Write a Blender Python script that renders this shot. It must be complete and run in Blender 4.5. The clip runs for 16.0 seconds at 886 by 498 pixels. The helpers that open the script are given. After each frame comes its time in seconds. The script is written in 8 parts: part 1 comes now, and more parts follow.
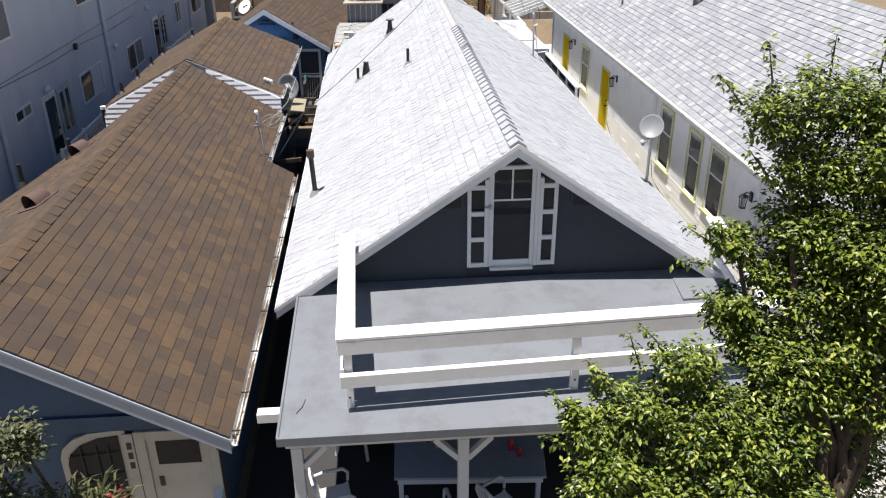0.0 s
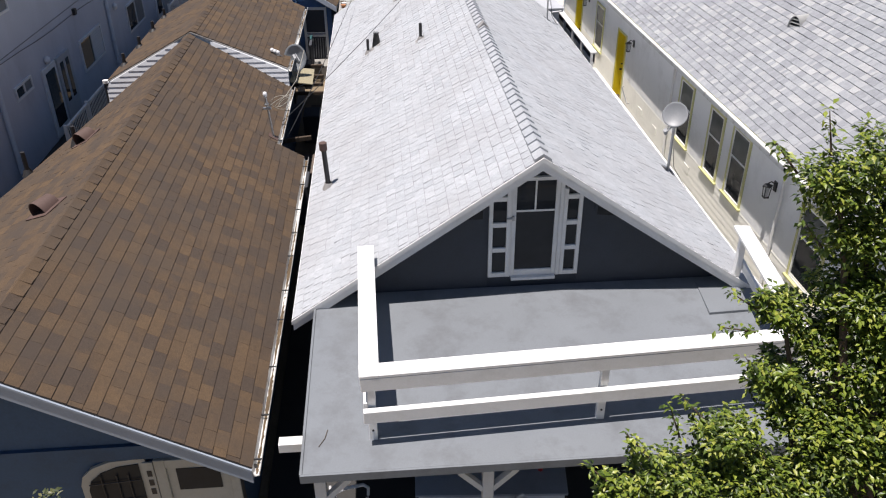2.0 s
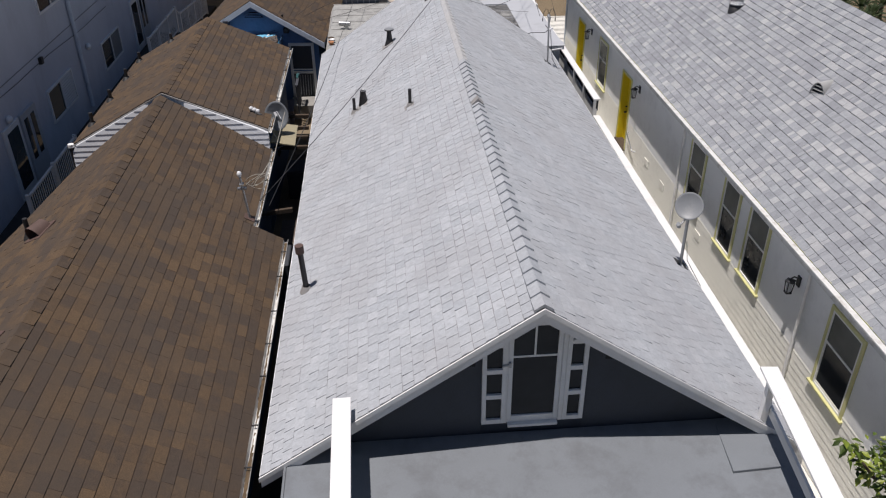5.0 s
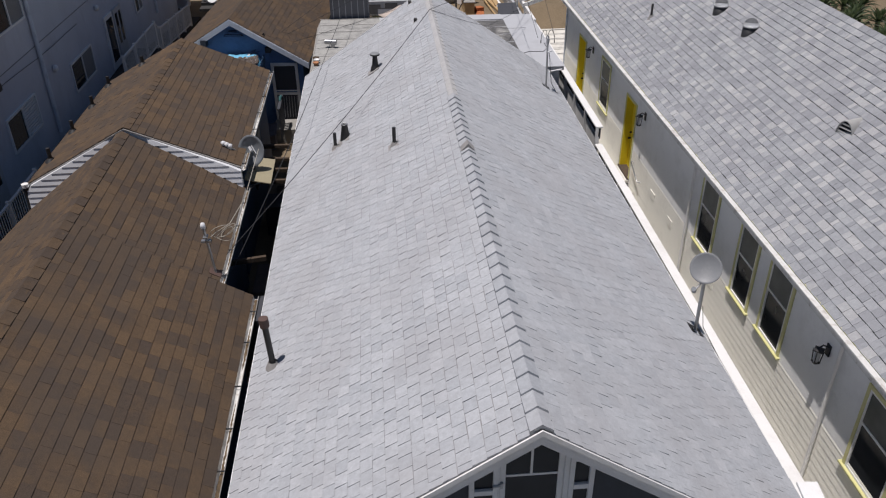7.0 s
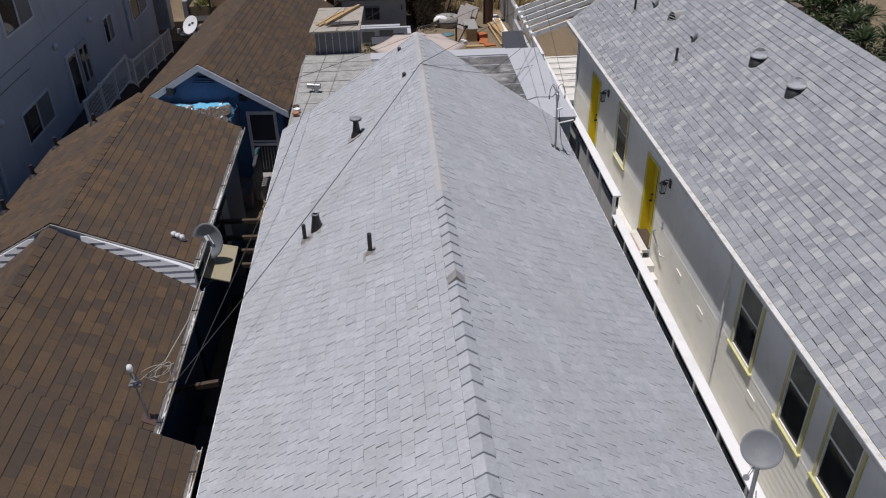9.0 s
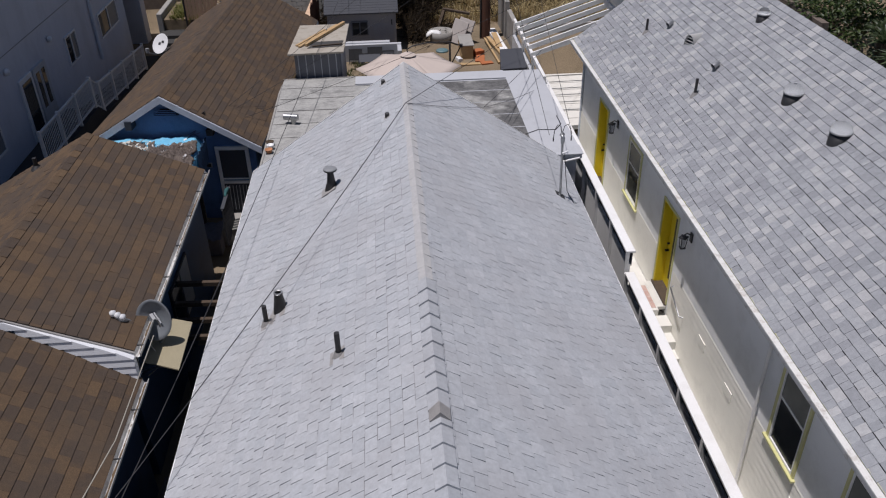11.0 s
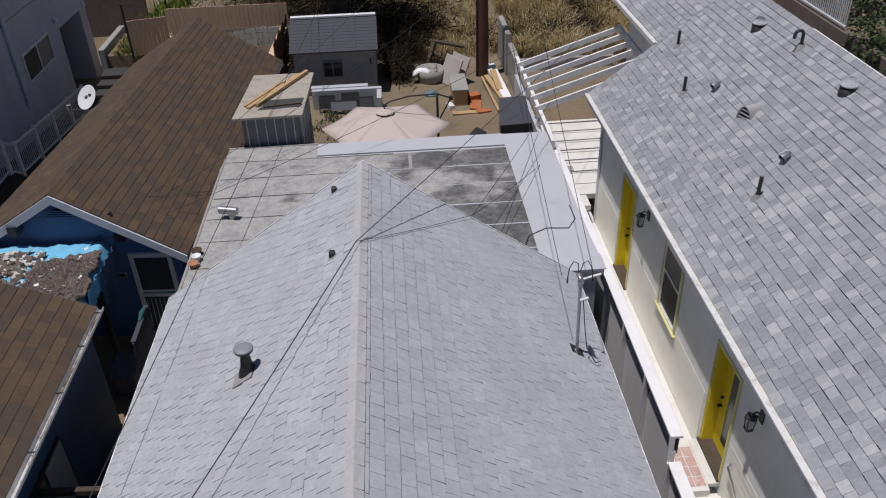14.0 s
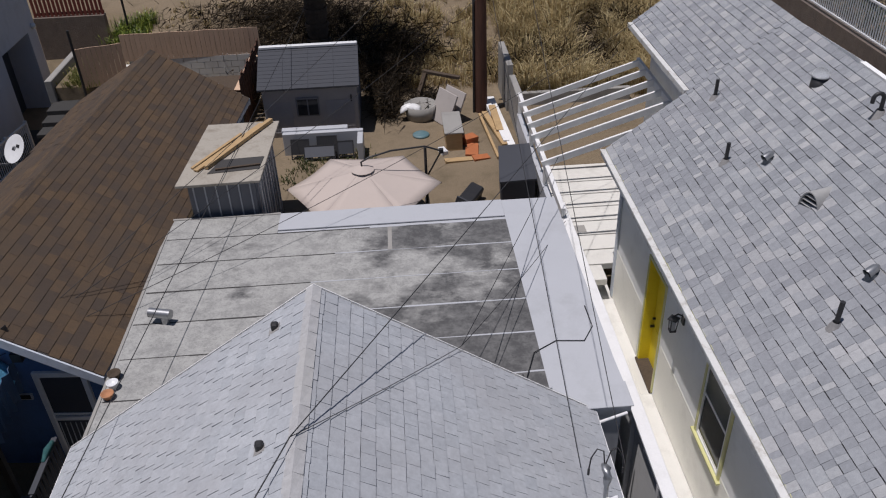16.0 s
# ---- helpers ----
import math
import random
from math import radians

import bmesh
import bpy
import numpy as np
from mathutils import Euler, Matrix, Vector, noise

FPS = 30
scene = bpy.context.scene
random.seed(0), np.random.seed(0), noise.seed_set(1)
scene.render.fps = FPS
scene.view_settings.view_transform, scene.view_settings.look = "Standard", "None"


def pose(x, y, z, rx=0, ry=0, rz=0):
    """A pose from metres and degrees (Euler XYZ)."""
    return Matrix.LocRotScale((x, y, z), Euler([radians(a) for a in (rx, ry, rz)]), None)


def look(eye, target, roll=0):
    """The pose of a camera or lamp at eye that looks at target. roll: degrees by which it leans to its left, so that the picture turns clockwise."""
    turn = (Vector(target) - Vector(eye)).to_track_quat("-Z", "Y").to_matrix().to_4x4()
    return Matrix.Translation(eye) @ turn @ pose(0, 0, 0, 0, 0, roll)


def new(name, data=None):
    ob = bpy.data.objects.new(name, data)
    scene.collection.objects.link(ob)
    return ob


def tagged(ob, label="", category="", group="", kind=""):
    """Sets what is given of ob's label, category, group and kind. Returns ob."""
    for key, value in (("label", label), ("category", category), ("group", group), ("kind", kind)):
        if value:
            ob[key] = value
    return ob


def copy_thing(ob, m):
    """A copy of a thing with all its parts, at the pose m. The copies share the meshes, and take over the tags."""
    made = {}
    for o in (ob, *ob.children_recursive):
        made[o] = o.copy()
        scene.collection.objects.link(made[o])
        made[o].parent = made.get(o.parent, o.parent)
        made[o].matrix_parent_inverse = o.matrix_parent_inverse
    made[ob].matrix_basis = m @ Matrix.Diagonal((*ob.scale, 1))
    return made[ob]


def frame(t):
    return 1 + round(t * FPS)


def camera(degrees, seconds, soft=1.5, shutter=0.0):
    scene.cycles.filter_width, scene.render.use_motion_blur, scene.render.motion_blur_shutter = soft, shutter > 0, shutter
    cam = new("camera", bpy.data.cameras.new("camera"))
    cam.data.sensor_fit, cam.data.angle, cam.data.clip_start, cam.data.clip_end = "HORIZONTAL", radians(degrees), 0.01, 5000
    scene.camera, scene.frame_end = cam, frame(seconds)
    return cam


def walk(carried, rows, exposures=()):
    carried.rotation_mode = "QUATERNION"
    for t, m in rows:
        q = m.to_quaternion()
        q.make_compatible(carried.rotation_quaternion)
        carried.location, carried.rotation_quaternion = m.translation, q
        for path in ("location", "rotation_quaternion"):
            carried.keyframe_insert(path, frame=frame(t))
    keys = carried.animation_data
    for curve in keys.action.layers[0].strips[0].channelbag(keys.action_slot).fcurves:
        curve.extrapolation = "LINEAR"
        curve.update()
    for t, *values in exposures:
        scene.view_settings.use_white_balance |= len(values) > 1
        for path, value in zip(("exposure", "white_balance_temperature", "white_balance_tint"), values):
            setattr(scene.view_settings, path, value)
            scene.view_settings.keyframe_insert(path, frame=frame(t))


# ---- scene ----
cam = camera(58.0, 16.0, soft=1.15)
PATH = [
    (0, (-2.016, 0.633, 8.851), (-1.870, 2.426, 7.977), -0.26),
    (0.5, (-2.061, 0.829, 9.076), (-1.922, 2.603, 8.164), -0.27),
    (1, (-2.107, 1.030, 9.315), (-1.975, 2.779, 8.354), -0.30),
    (1.5, (-2.167, 1.258, 9.550), (-2.037, 2.983, 8.547), -0.34),
    (2, (-2.217, 1.512, 9.750), (-2.084, 3.228, 8.730), -0.35),
    (2.5, (-2.282, 1.821, 9.964), (-2.147, 3.531, 8.935), -0.40),
    (3, (-2.273, 2.208, 10.158), (-2.134, 3.914, 9.125), -0.42),
    (3.5, (-2.195, 2.664, 10.392), (-2.056, 4.368, 9.354), -0.45),
    (4, (-2.090, 3.072, 10.626), (-1.953, 4.772, 9.582), -0.47),
    (6.5, (-1.514, 5.323, 10.909), (-1.385, 7.022, 9.862), -0.52),
    (7, (-1.452, 5.858, 10.925), (-1.318, 7.556, 9.876), -0.56),
    (7.5, (-1.394, 6.362, 10.936), (-1.259, 8.057, 9.883), -0.66),
    (7.967, (-1.267, 6.799, 10.932), (-1.138, 8.495, 9.879), -0.79),
    (8, (-1.261, 6.833, 10.935), (-1.132, 8.529, 9.882), -0.79),
    (8.1, (-0.894, 8.887, 11.226), (-0.781, 10.580, 10.167), -0.93),
    (8.133, (-0.893, 8.904, 11.231), (-0.780, 10.597, 10.172), -0.93),
    (8.5, (-0.885, 9.092, 11.291), (-0.771, 10.783, 10.230), -0.93),
    (9, (-0.760, 9.470, 11.364), (-0.651, 11.160, 10.299), -1.09),
    (11.5, (-0.225, 13.120, 11.279), (-0.116, 14.802, 10.203), -1.27),
    (12, (-0.082, 14.045, 11.259), (0.019, 15.725, 10.179), -1.43),
    (12.5, (0.055, 14.927, 11.239), (0.152, 16.605, 10.156), -1.59),
    (13, (0.251, 15.880, 11.218), (0.345, 17.555, 10.130), -1.75),
    (13.5, (0.465, 16.799, 11.199), (0.553, 18.473, 10.109), -1.90),
    (14, (0.666, 17.792, 11.209), (0.754, 19.463, 10.114), -2.03),
    (14.5, (0.865, 18.752, 11.221), (0.949, 20.419, 10.119), -2.13),
    (15, (0.989, 19.632, 11.149), (1.072, 21.299, 10.048), -2.18),
    (15.5, (1.131, 20.642, 11.119), (1.208, 22.306, 10.012), -2.24),
    (16, (1.273, 21.673, 11.073), (1.351, 23.333, 9.962), -2.29),
]
EXPOSURES = [(0.0, 0.87, 6520, 14), (1.0, 0.73, 6520, 15), (2.2, 0.58, 6540, 15), (3.5, 0.28, 6540, 15), (4.2, 0.16, 6510, 15), (6.3, -0.07, 6460, 16), (8.0, -0.09, 6440, 16), (8.1, -0.16, 6290, 16), (12.5, -0.2, 6260, 18), (16.0, -0.29, 6230, 17)]
walk(cam, [(t, look(eye, target, roll)) for t, eye, target, roll in PATH], EXPOSURES)

# ---- light ----
SUN = Vector((-0.2, -0.085, 1.0)).normalized()
world = bpy.data.worlds.new("world")
scene.world = world
world.use_nodes = True
wn = world.node_tree.nodes
wn.clear()
w_out = wn.new("ShaderNodeOutputWorld")
w_bg = wn.new("ShaderNodeBackground")
w_sky = wn.new("ShaderNodeTexSky")
w_sky.sky_type = "NISHITA"
w_sky.sun_disc = False
w_sky.sun_elevation = math.asin(SUN.z)
w_sky.sun_rotation = math.atan2(SUN.x, SUN.y)
w_sky.altitude = 100
w_sky.dust_density = 0.4
w_bg.inputs["Strength"].default_value = 0.046
world.node_tree.links.new(w_sky.outputs[0], w_bg.inputs[0])
world.node_tree.links.new(w_bg.outputs[0], w_out.inputs[0])
sun_data = bpy.data.lights.new("sun", "SUN")
sun_data.energy, sun_data.angle, sun_data.color = 4.25, radians(0.6), (1.0, 0.96, 0.9)
sun_lamp = new("sun", sun_data)
sun_lamp.matrix_basis = look(SUN * 60, (0, 0, 0))


# ---- materials ----
def nodes_of(name):
    m = bpy.data.materials.new(name)
    m.use_nodes = True
    nt = m.node_tree
    nt.nodes.clear()
    out = nt.nodes.new("ShaderNodeOutputMaterial")
    bsdf = nt.nodes.new("ShaderNodeBsdfPrincipled")
    nt.links.new(bsdf.outputs[0], out.inputs[0])
    return m, nt, bsdf


def noise_node(nt, vec, scale, detail=4, rough=0.6):
    n = nt.nodes.new("ShaderNodeTexNoise")
    n.inputs["Scale"].default_value, n.inputs["Detail"].default_value, n.inputs["Roughness"].default_value = scale, detail, rough
    nt.links.new(vec, n.inputs["Vector"])
    return n.outputs["Fac"]


def ramp_node(nt, fac, stops, smooth=True):
    r = nt.nodes.new("ShaderNodeValToRGB")
    r.color_ramp.interpolation = "LINEAR" if smooth else "CONSTANT"
    el = r.color_ramp.elements
    while len(el) < len(stops):
        el.new(0.5)
    for e, (p, c) in zip(el, stops):
        e.position, e.color = p, (c[0], c[1], c[2], 1)
    nt.links.new(fac, r.inputs[0])
    return r.outputs[0]


def mix_node(nt, fac, a, b, mode="MIX"):
    n = nt.nodes.new("ShaderNodeMix")
    n.data_type, n.blend_type = "RGBA", mode
    for sock, v in ((n.inputs[0], fac), (n.inputs[6], a), (n.inputs[7], b)):
        if isinstance(v, bpy.types.NodeSocket):
            nt.links.new(v, sock)
        elif isinstance(v, (int, float)):
            sock.default_value = v
        else:
            sock.default_value = (v[0], v[1], v[2], 1)
    return n.outputs[2]


def grey(v):
    return (v, v, v)


def finish(nt, bsdf, colour, height, rough, bump, metal=0.0, dist=0.01):
    nt.links.new(colour, bsdf.inputs["Base Color"])
    bsdf.inputs["Roughness"].default_value = rough
    bsdf.inputs["Metallic"].default_value = metal
    if bump:
        b = nt.nodes.new("ShaderNodeBump")
        b.inputs["Strength"].default_value, b.inputs["Distance"].default_value = bump, dist
        nt.links.new(height, b.inputs["Height"])
        nt.links.new(b.outputs[0], bsdf.inputs["Normal"])


def surface(name, base, spread=0.12, stain=None, stain_amt=0.5, rough=0.7, fine=60.0, broad=1.4, bump=0.15, metal=0.0, stretch=(1, 1, 1), dist=0.01, stain_lo=0.5, stain_hi=0.68):
    """A surface with fine grain, broad variation and stains of their own shape."""
    m, nt, bsdf = nodes_of(name)
    tc = nt.nodes.new("ShaderNodeTexCoord")
    mp = nt.nodes.new("ShaderNodeMapping")
    mp.inputs["Scale"].default_value = stretch
    nt.links.new(tc.outputs["Object"], mp.inputs[0])
    v = mp.outputs[0]
    g, b = noise_node(nt, v, fine, 3), noise_node(nt, v, broad, 6, 0.65)
    lo, hi = [c * (1 - spread) for c in base], [min(1, c * (1 + spread)) for c in base]
    col = ramp_node(nt, b, [(0.3, lo), (0.7, hi)])
    col = mix_node(nt, 0.5, col, ramp_node(nt, g, [(0.3, lo), (0.7, hi)]))
    if stain:
        s = noise_node(nt, v, broad * 1.7, 8, 0.72)
        f = ramp_node(nt, s, [(stain_lo, grey(0)), (stain_hi, grey(stain_amt))])
        col = mix_node(nt, f, col, stain)
    finish(nt, bsdf, col, g, rough, bump, metal, dist)
    return m


def shingle_mat(name, stops, per_object=False, stain=(0.1, 0.1, 0.1), stain_amt=0.25, rough=0.9, blotch=None):
    """Asphalt shingles: a tone of its own for each tab, mineral grain and weathering; blotch: a colour that shades in soft patches, each tab a little differently."""
    m, nt, bsdf = nodes_of(name)
    geo = nt.nodes.new("ShaderNodeNewGeometry")
    if per_object:
        rnd = nt.nodes.new("ShaderNodeObjectInfo").outputs["Random"]
    else:
        rnd = geo.outputs["Random Per Island"]
    pos = geo.outputs["Position"]
    tone = ramp_node(nt, rnd, stops)
    g = noise_node(nt, pos, 130.0 if blotch is None else 75.0, 3, 0.75)
    if blotch is not None:
        add = nt.nodes.new("ShaderNodeMath")
        add.operation = "MULTIPLY_ADD"
        nt.links.new(rnd, add.inputs[0])
        add.inputs[1].default_value = -0.6
        nt.links.new(noise_node(nt, pos, 3.2, 3, 0.55), add.inputs[2])
        tone = mix_node(nt, ramp_node(nt, add.outputs[0], [(0.18, grey(0)), (0.42, grey(0.5))]), tone, blotch)
    mid = noise_node(nt, pos, 14.0, 5, 0.7)
    b = noise_node(nt, pos, 0.9, 6, 0.6)
    col = mix_node(nt, 1.0, tone, ramp_node(nt, g, [(0.25, grey(0.72 if blotch is None else 0.45)), (0.75, grey(1.0 if blotch is None else 1.2))]), "MULTIPLY")
    col = mix_node(nt, 1.0, col, ramp_node(nt, mid, [(0.3, grey(0.8)), (0.7, grey(1.02))]), "MULTIPLY")
    f = ramp_node(nt, b, [(0.42, grey(0)), (0.62, grey(stain_amt))])
    col = mix_node(nt, f, col, stain)
    finish(nt, bsdf, col, g, rough, 0.35, 0.0, 0.004)
    return m


def glass_mat(name, tint=(0.02, 0.022, 0.025), rough=0.04):
    m, nt, bsdf = nodes_of(name)
    tc = nt.nodes.new("ShaderNodeTexCoord")
    n = noise_node(nt, tc.outputs["Object"], 1.2, 3)
    col = ramp_node(nt, n, [(0.3, tint), (0.7, [c * 1.8 for c in tint])])
    finish(nt, bsdf, col, n, rough, 0.0)
    bsdf.inputs["Specular IOR Level"].default_value = 0.2
    return m


WHITE_SH = [(0.0, (0.462, 0.488, 0.52)), (0.3, (0.492, 0.516, 0.546)), (0.8, (0.517, 0.541, 0.571)), (1.0, (0.547, 0.569, 0.598))]
RIGHT_SH = [(0.0, (0.3, 0.315, 0.338)), (0.4, (0.36, 0.377, 0.4)), (0.75, (0.408, 0.425, 0.445)), (0.9, (0.46, 0.468, 0.476)), (1.0, (0.515, 0.52, 0.528))]
BROWN_SH = [(0.0, (0.096, 0.062, 0.037)), (0.5, (0.11, 0.07, 0.039)), (0.8, (0.121, 0.077, 0.042)), (1.0, (0.138, 0.087, 0.046))]
m_white_sh = shingle_mat("white_shingle", WHITE_SH, stain=(0.33, 0.33, 0.34), stain_amt=0.4)
m_white_tab = shingle_mat("white_shingle_tab", WHITE_SH, True, stain=(0.33, 0.33, 0.34), stain_amt=0.4)
m_right_sh = shingle_mat("grey_shingle", RIGHT_SH, stain=(0.25, 0.25, 0.27), stain_amt=0.25)
m_right_tab = shingle_mat("grey_shingle_tab", RIGHT_SH, True, stain=(0.25, 0.25, 0.27), stain_amt=0.25)
m_brown_sh = shingle_mat("brown_shingle", BROWN_SH, blotch=(0.057, 0.045, 0.039), stain=(0.058, 0.044, 0.034), stain_amt=0.6)
m_brown_tab = shingle_mat("brown_shingle_tab", BROWN_SH, True, blotch=(0.057, 0.045, 0.039), stain=(0.058, 0.044, 0.034), stain_amt=0.6)
m_cap = shingle_mat("aged_ridge_cap", [(0.0, (0.52, 0.52, 0.525)), (1.0, (0.57, 0.57, 0.57))], True, stain=(0.42, 0.415, 0.4), stain_amt=0.5)
m_felt = surface("roof_felt", (0.05, 0.048, 0.047), rough=0.95)
m_white_felt = surface("pale_roof_felt", (0.26, 0.26, 0.27), rough=0.95)
m_white = surface("white_paint", (0.78, 0.78, 0.77), 0.05, (0.55, 0.54, 0.5), 0.35, 0.45, 40, 1.1, 0.06)
m_trim = surface("pale_blue_grey_trim", (0.6, 0.65, 0.72), 0.07, (0.32, 0.33, 0.34), 0.4, 0.55, 40, 1.6, 0.08)
m_barge = surface("blue_grey_bargeboard", (0.33, 0.38, 0.45), 0.07, (0.24, 0.27, 0.31), 0.4, 0.55, 40, 1.6, 0.08)
m_slate = surface("slate_blue_paint", (0.036, 0.045, 0.062), 0.12, (0.028, 0.034, 0.046), 0.5, 0.55, 30, 1.2, 0.08)
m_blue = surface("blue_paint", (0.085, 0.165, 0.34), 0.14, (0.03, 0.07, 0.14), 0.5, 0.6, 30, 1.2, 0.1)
# Darker copy of the blue, for walls that stand in shade.
m_dark_blue = surface("dark_blue_tone", (0.036, 0.085, 0.165), 0.15, (0.025, 0.045, 0.08), 0.5, 0.6, 30, 1.2, 0.1)
m_deck = surface("grey_deck_coating", (0.175, 0.191, 0.208), 0.12, (0.125, 0.132, 0.142), 0.75, 0.6, 70, 0.9, 0.12, stain_lo=0.48, stain_hi=0.66)
m_stucco = surface("grey_stucco", (0.54, 0.56, 0.62), 0.12, (0.43, 0.445, 0.49), 0.6, 0.9, 90, 0.8, 0.4, stretch=(1, 1, 0.45))
m_cream = surface("cream_wall_paint", (0.86, 0.87, 0.87), 0.04, (0.5, 0.5, 0.48), 0.3, 0.6, 60, 0.6, 0.06)
m_siding = surface("cream_siding_paint", (0.88, 0.865, 0.79), 0.04, (0.6, 0.59, 0.53), 0.35, 0.55, 50, 0.7, 0.05)
m_yellow = surface("yellow_door_paint", (0.78, 0.62, 0.02), 0.06, (0.55, 0.42, 0.02), 0.3, 0.45, 30, 1.5, 0.05)
m_lime = surface("lime_trim_paint", (0.58, 0.56, 0.27), 0.06, (0.45, 0.44, 0.15), 0.3, 0.5, 30, 1.5, 0.05)
m_glass = glass_mat("window_glass")
m_black = surface("black_metal", (0.025, 0.025, 0.027), 0.2, (0.05, 0.045, 0.04), 0.4, 0.5, 60, 3, 0.1)
m_iron = surface("galvanised_metal", (0.42, 0.43, 0.44), 0.12, (0.25, 0.24, 0.22), 0.4, 0.4, 50, 3, 0.08, 0.8)
m_dish = surface("dish_grey_enamel", (0.23, 0.24, 0.25), 0.05, (0.36, 0.36, 0.35), 0.3, 0.45, 30, 3, 0.03)
m_dish_dark = surface("dark_dish_enamel", (0.17, 0.185, 0.2), 0.08, (0.1, 0.1, 0.1), 0.3, 0.45, 30, 3, 0.03)
m_clay = surface("brown_vent_paint", (0.1, 0.062, 0.052), 0.15, (0.08, 0.05, 0.04), 0.5, 0.7, 40, 4, 0.1)
m_lead = surface("lead_flashing", (0.3, 0.29, 0.28), 0.15, (0.2, 0.2, 0.2), 0.5, 0.6, 40, 4, 0.15)
m_gutter = surface("dirty_white_gutter", (0.66, 0.66, 0.64), 0.08, (0.25, 0.2, 0.14), 0.6, 0.45, 30, 3, 0.05)
m_debris = surface("rusty_leaf_litter", (0.11, 0.075, 0.042), 0.5, (0.035, 0.025, 0.016), 0.8, 0.95, 40, 6, 0.6, dist=0.03)
m_concrete = surface("concrete", (0.3, 0.29, 0.27), 0.1, (0.19, 0.18, 0.17), 0.5, 0.9, 70, 0.9, 0.25)
m_patio = surface("cream_patio_concrete", (0.64, 0.63, 0.585), 0.06, (0.4, 0.385, 0.35), 0.4, 0.8, 60, 0.9, 0.15)
m_dirt = surface("dry_dirt", (0.205, 0.158, 0.102), 0.25, (0.11, 0.088, 0.05), 0.6, 0.98, 30, 0.6, 0.6, dist=0.05)
m_bark = surface("bark", (0.09, 0.065, 0.045), 0.3, (0.04, 0.03, 0.022), 0.6, 0.95, 30, 4, 0.7, stretch=(3, 3, 0.6), dist=0.03)
m_pole = surface("creosoted_wood", (0.1, 0.045, 0.028), 0.3, (0.04, 0.022, 0.016), 0.6, 0.85, 30, 2, 0.4, stretch=(4, 4, 0.3))
m_fence = surface("cedar_boards", (0.6, 0.42, 0.29), 0.2, (0.42, 0.28, 0.18), 0.5, 0.85, 25, 1.2, 0.3, stretch=(6, 6, 0.6))
m_lumber = surface("fresh_lumber", (0.44, 0.3, 0.15), 0.15, (0.32, 0.2, 0.1), 0.5, 0.75, 20, 1.5, 0.2, stretch=(1, 6, 6))
m_plastic = surface("white_plastic", (0.72, 0.73, 0.74), 0.04, (0.55, 0.55, 0.53), 0.3, 0.4, 40, 2, 0.03)
m_panel = surface("beige_panel", (0.42, 0.385, 0.36), 0.06, (0.32, 0.29, 0.27), 0.4, 0.6, 40, 1.5, 0.05)
m_table = surface("grey_table_top", (0.4, 0.42, 0.46), 0.08, (0.28, 0.29, 0.3), 0.4, 0.5, 40, 1.5, 0.06)
m_canvas = surface("beige_canvas", (0.5, 0.43, 0.385), 0.04, (0.44, 0.38, 0.34), 0.3, 0.9, 120, 0.8, 0.1)
m_resin = surface("grey_resin", (0.15, 0.158, 0.18), 0.06, (0.12, 0.12, 0.13), 0.3, 0.6, 50, 1.0, 0.1)
m_resin_roof = surface("dark_resin_roof", (0.048, 0.052, 0.063), 0.08, (0.05, 0.05, 0.055), 0.3, 0.8, 50, 1.0, 0.1)
m_tarp = surface("blue_tarp", (0.16, 0.48, 0.7), 0.15, (0.35, 0.6, 0.68), 0.5, 0.45, 20, 2.5, 0.3, dist=0.03)
m_rubble = surface("weathered_rubble", (0.15, 0.12, 0.1), 0.35, (0.1, 0.09, 0.08), 0.6, 0.95, 25, 3, 0.8, dist=0.05)
m_terra = surface("terracotta", (0.42, 0.2, 0.1), 0.15, (0.3, 0.16, 0.1), 0.4, 0.85, 40, 4, 0.1)
m_red = surface("red_plastic", (0.4, 0.02, 0.025), 0.1, None, 0, 0.35, 30, 4, 0.02)
m_orange = surface("rust_board", (0.4, 0.13, 0.045), 0.15, (0.28, 0.1, 0.04), 0.5, 0.8, 25, 3, 0.15)
m_beige = surface("beige_metal", (0.3, 0.265, 0.175), 0.1, (0.2, 0.18, 0.13), 0.4, 0.6, 30, 2, 0.05)
m_off_white = surface("aged_ivory_door", (0.47, 0.45, 0.39), 0.07, (0.33, 0.31, 0.26), 0.4, 0.6, 30, 2, 0.06)
m_wire = surface("black_cable", (0.02, 0.02, 0.022), 0.2, None, 0, 0.6, 30, 4, 0)
m_pale_wire = surface("pale_cable", (0.35, 0.33, 0.28), 0.15, None, 0, 0.6, 30, 4, 0)
m_sheet = surface("pale_coated_sheet", (0.45, 0.465, 0.49), 0.05, (0.35, 0.36, 0.37), 0.4, 0.55, 50, 1.0, 0.06)
m_lap_white = surface("white_slat_paint", (0.72, 0.74, 0.77), 0.05, (0.5, 0.52, 0.55), 0.3, 0.5, 40, 1.2, 0.05)
m_upper_pane = glass_mat("screened_glass", (0.07, 0.076, 0.072), 0.1)
# Near black: shade of passage, porch and walkway is put into this colour.
m_near_black = surface("near_black_concrete", (0.04, 0.039, 0.038), 0.15, (0.028, 0.027, 0.026), 0.5, 0.9, 60, 0.8, 0.25)
m_brick_pink = surface("worn_red_brick", (0.45, 0.3, 0.26), 0.25, (0.58, 0.5, 0.44), 0.7, 0.9, 30, 5, 0.2)
# For plates that stand for the shade inside openings.
m_dark = surface("opening_shade", (0.012, 0.012, 0.014), 0.2, None, 0, 0.9, 20, 2, 0)


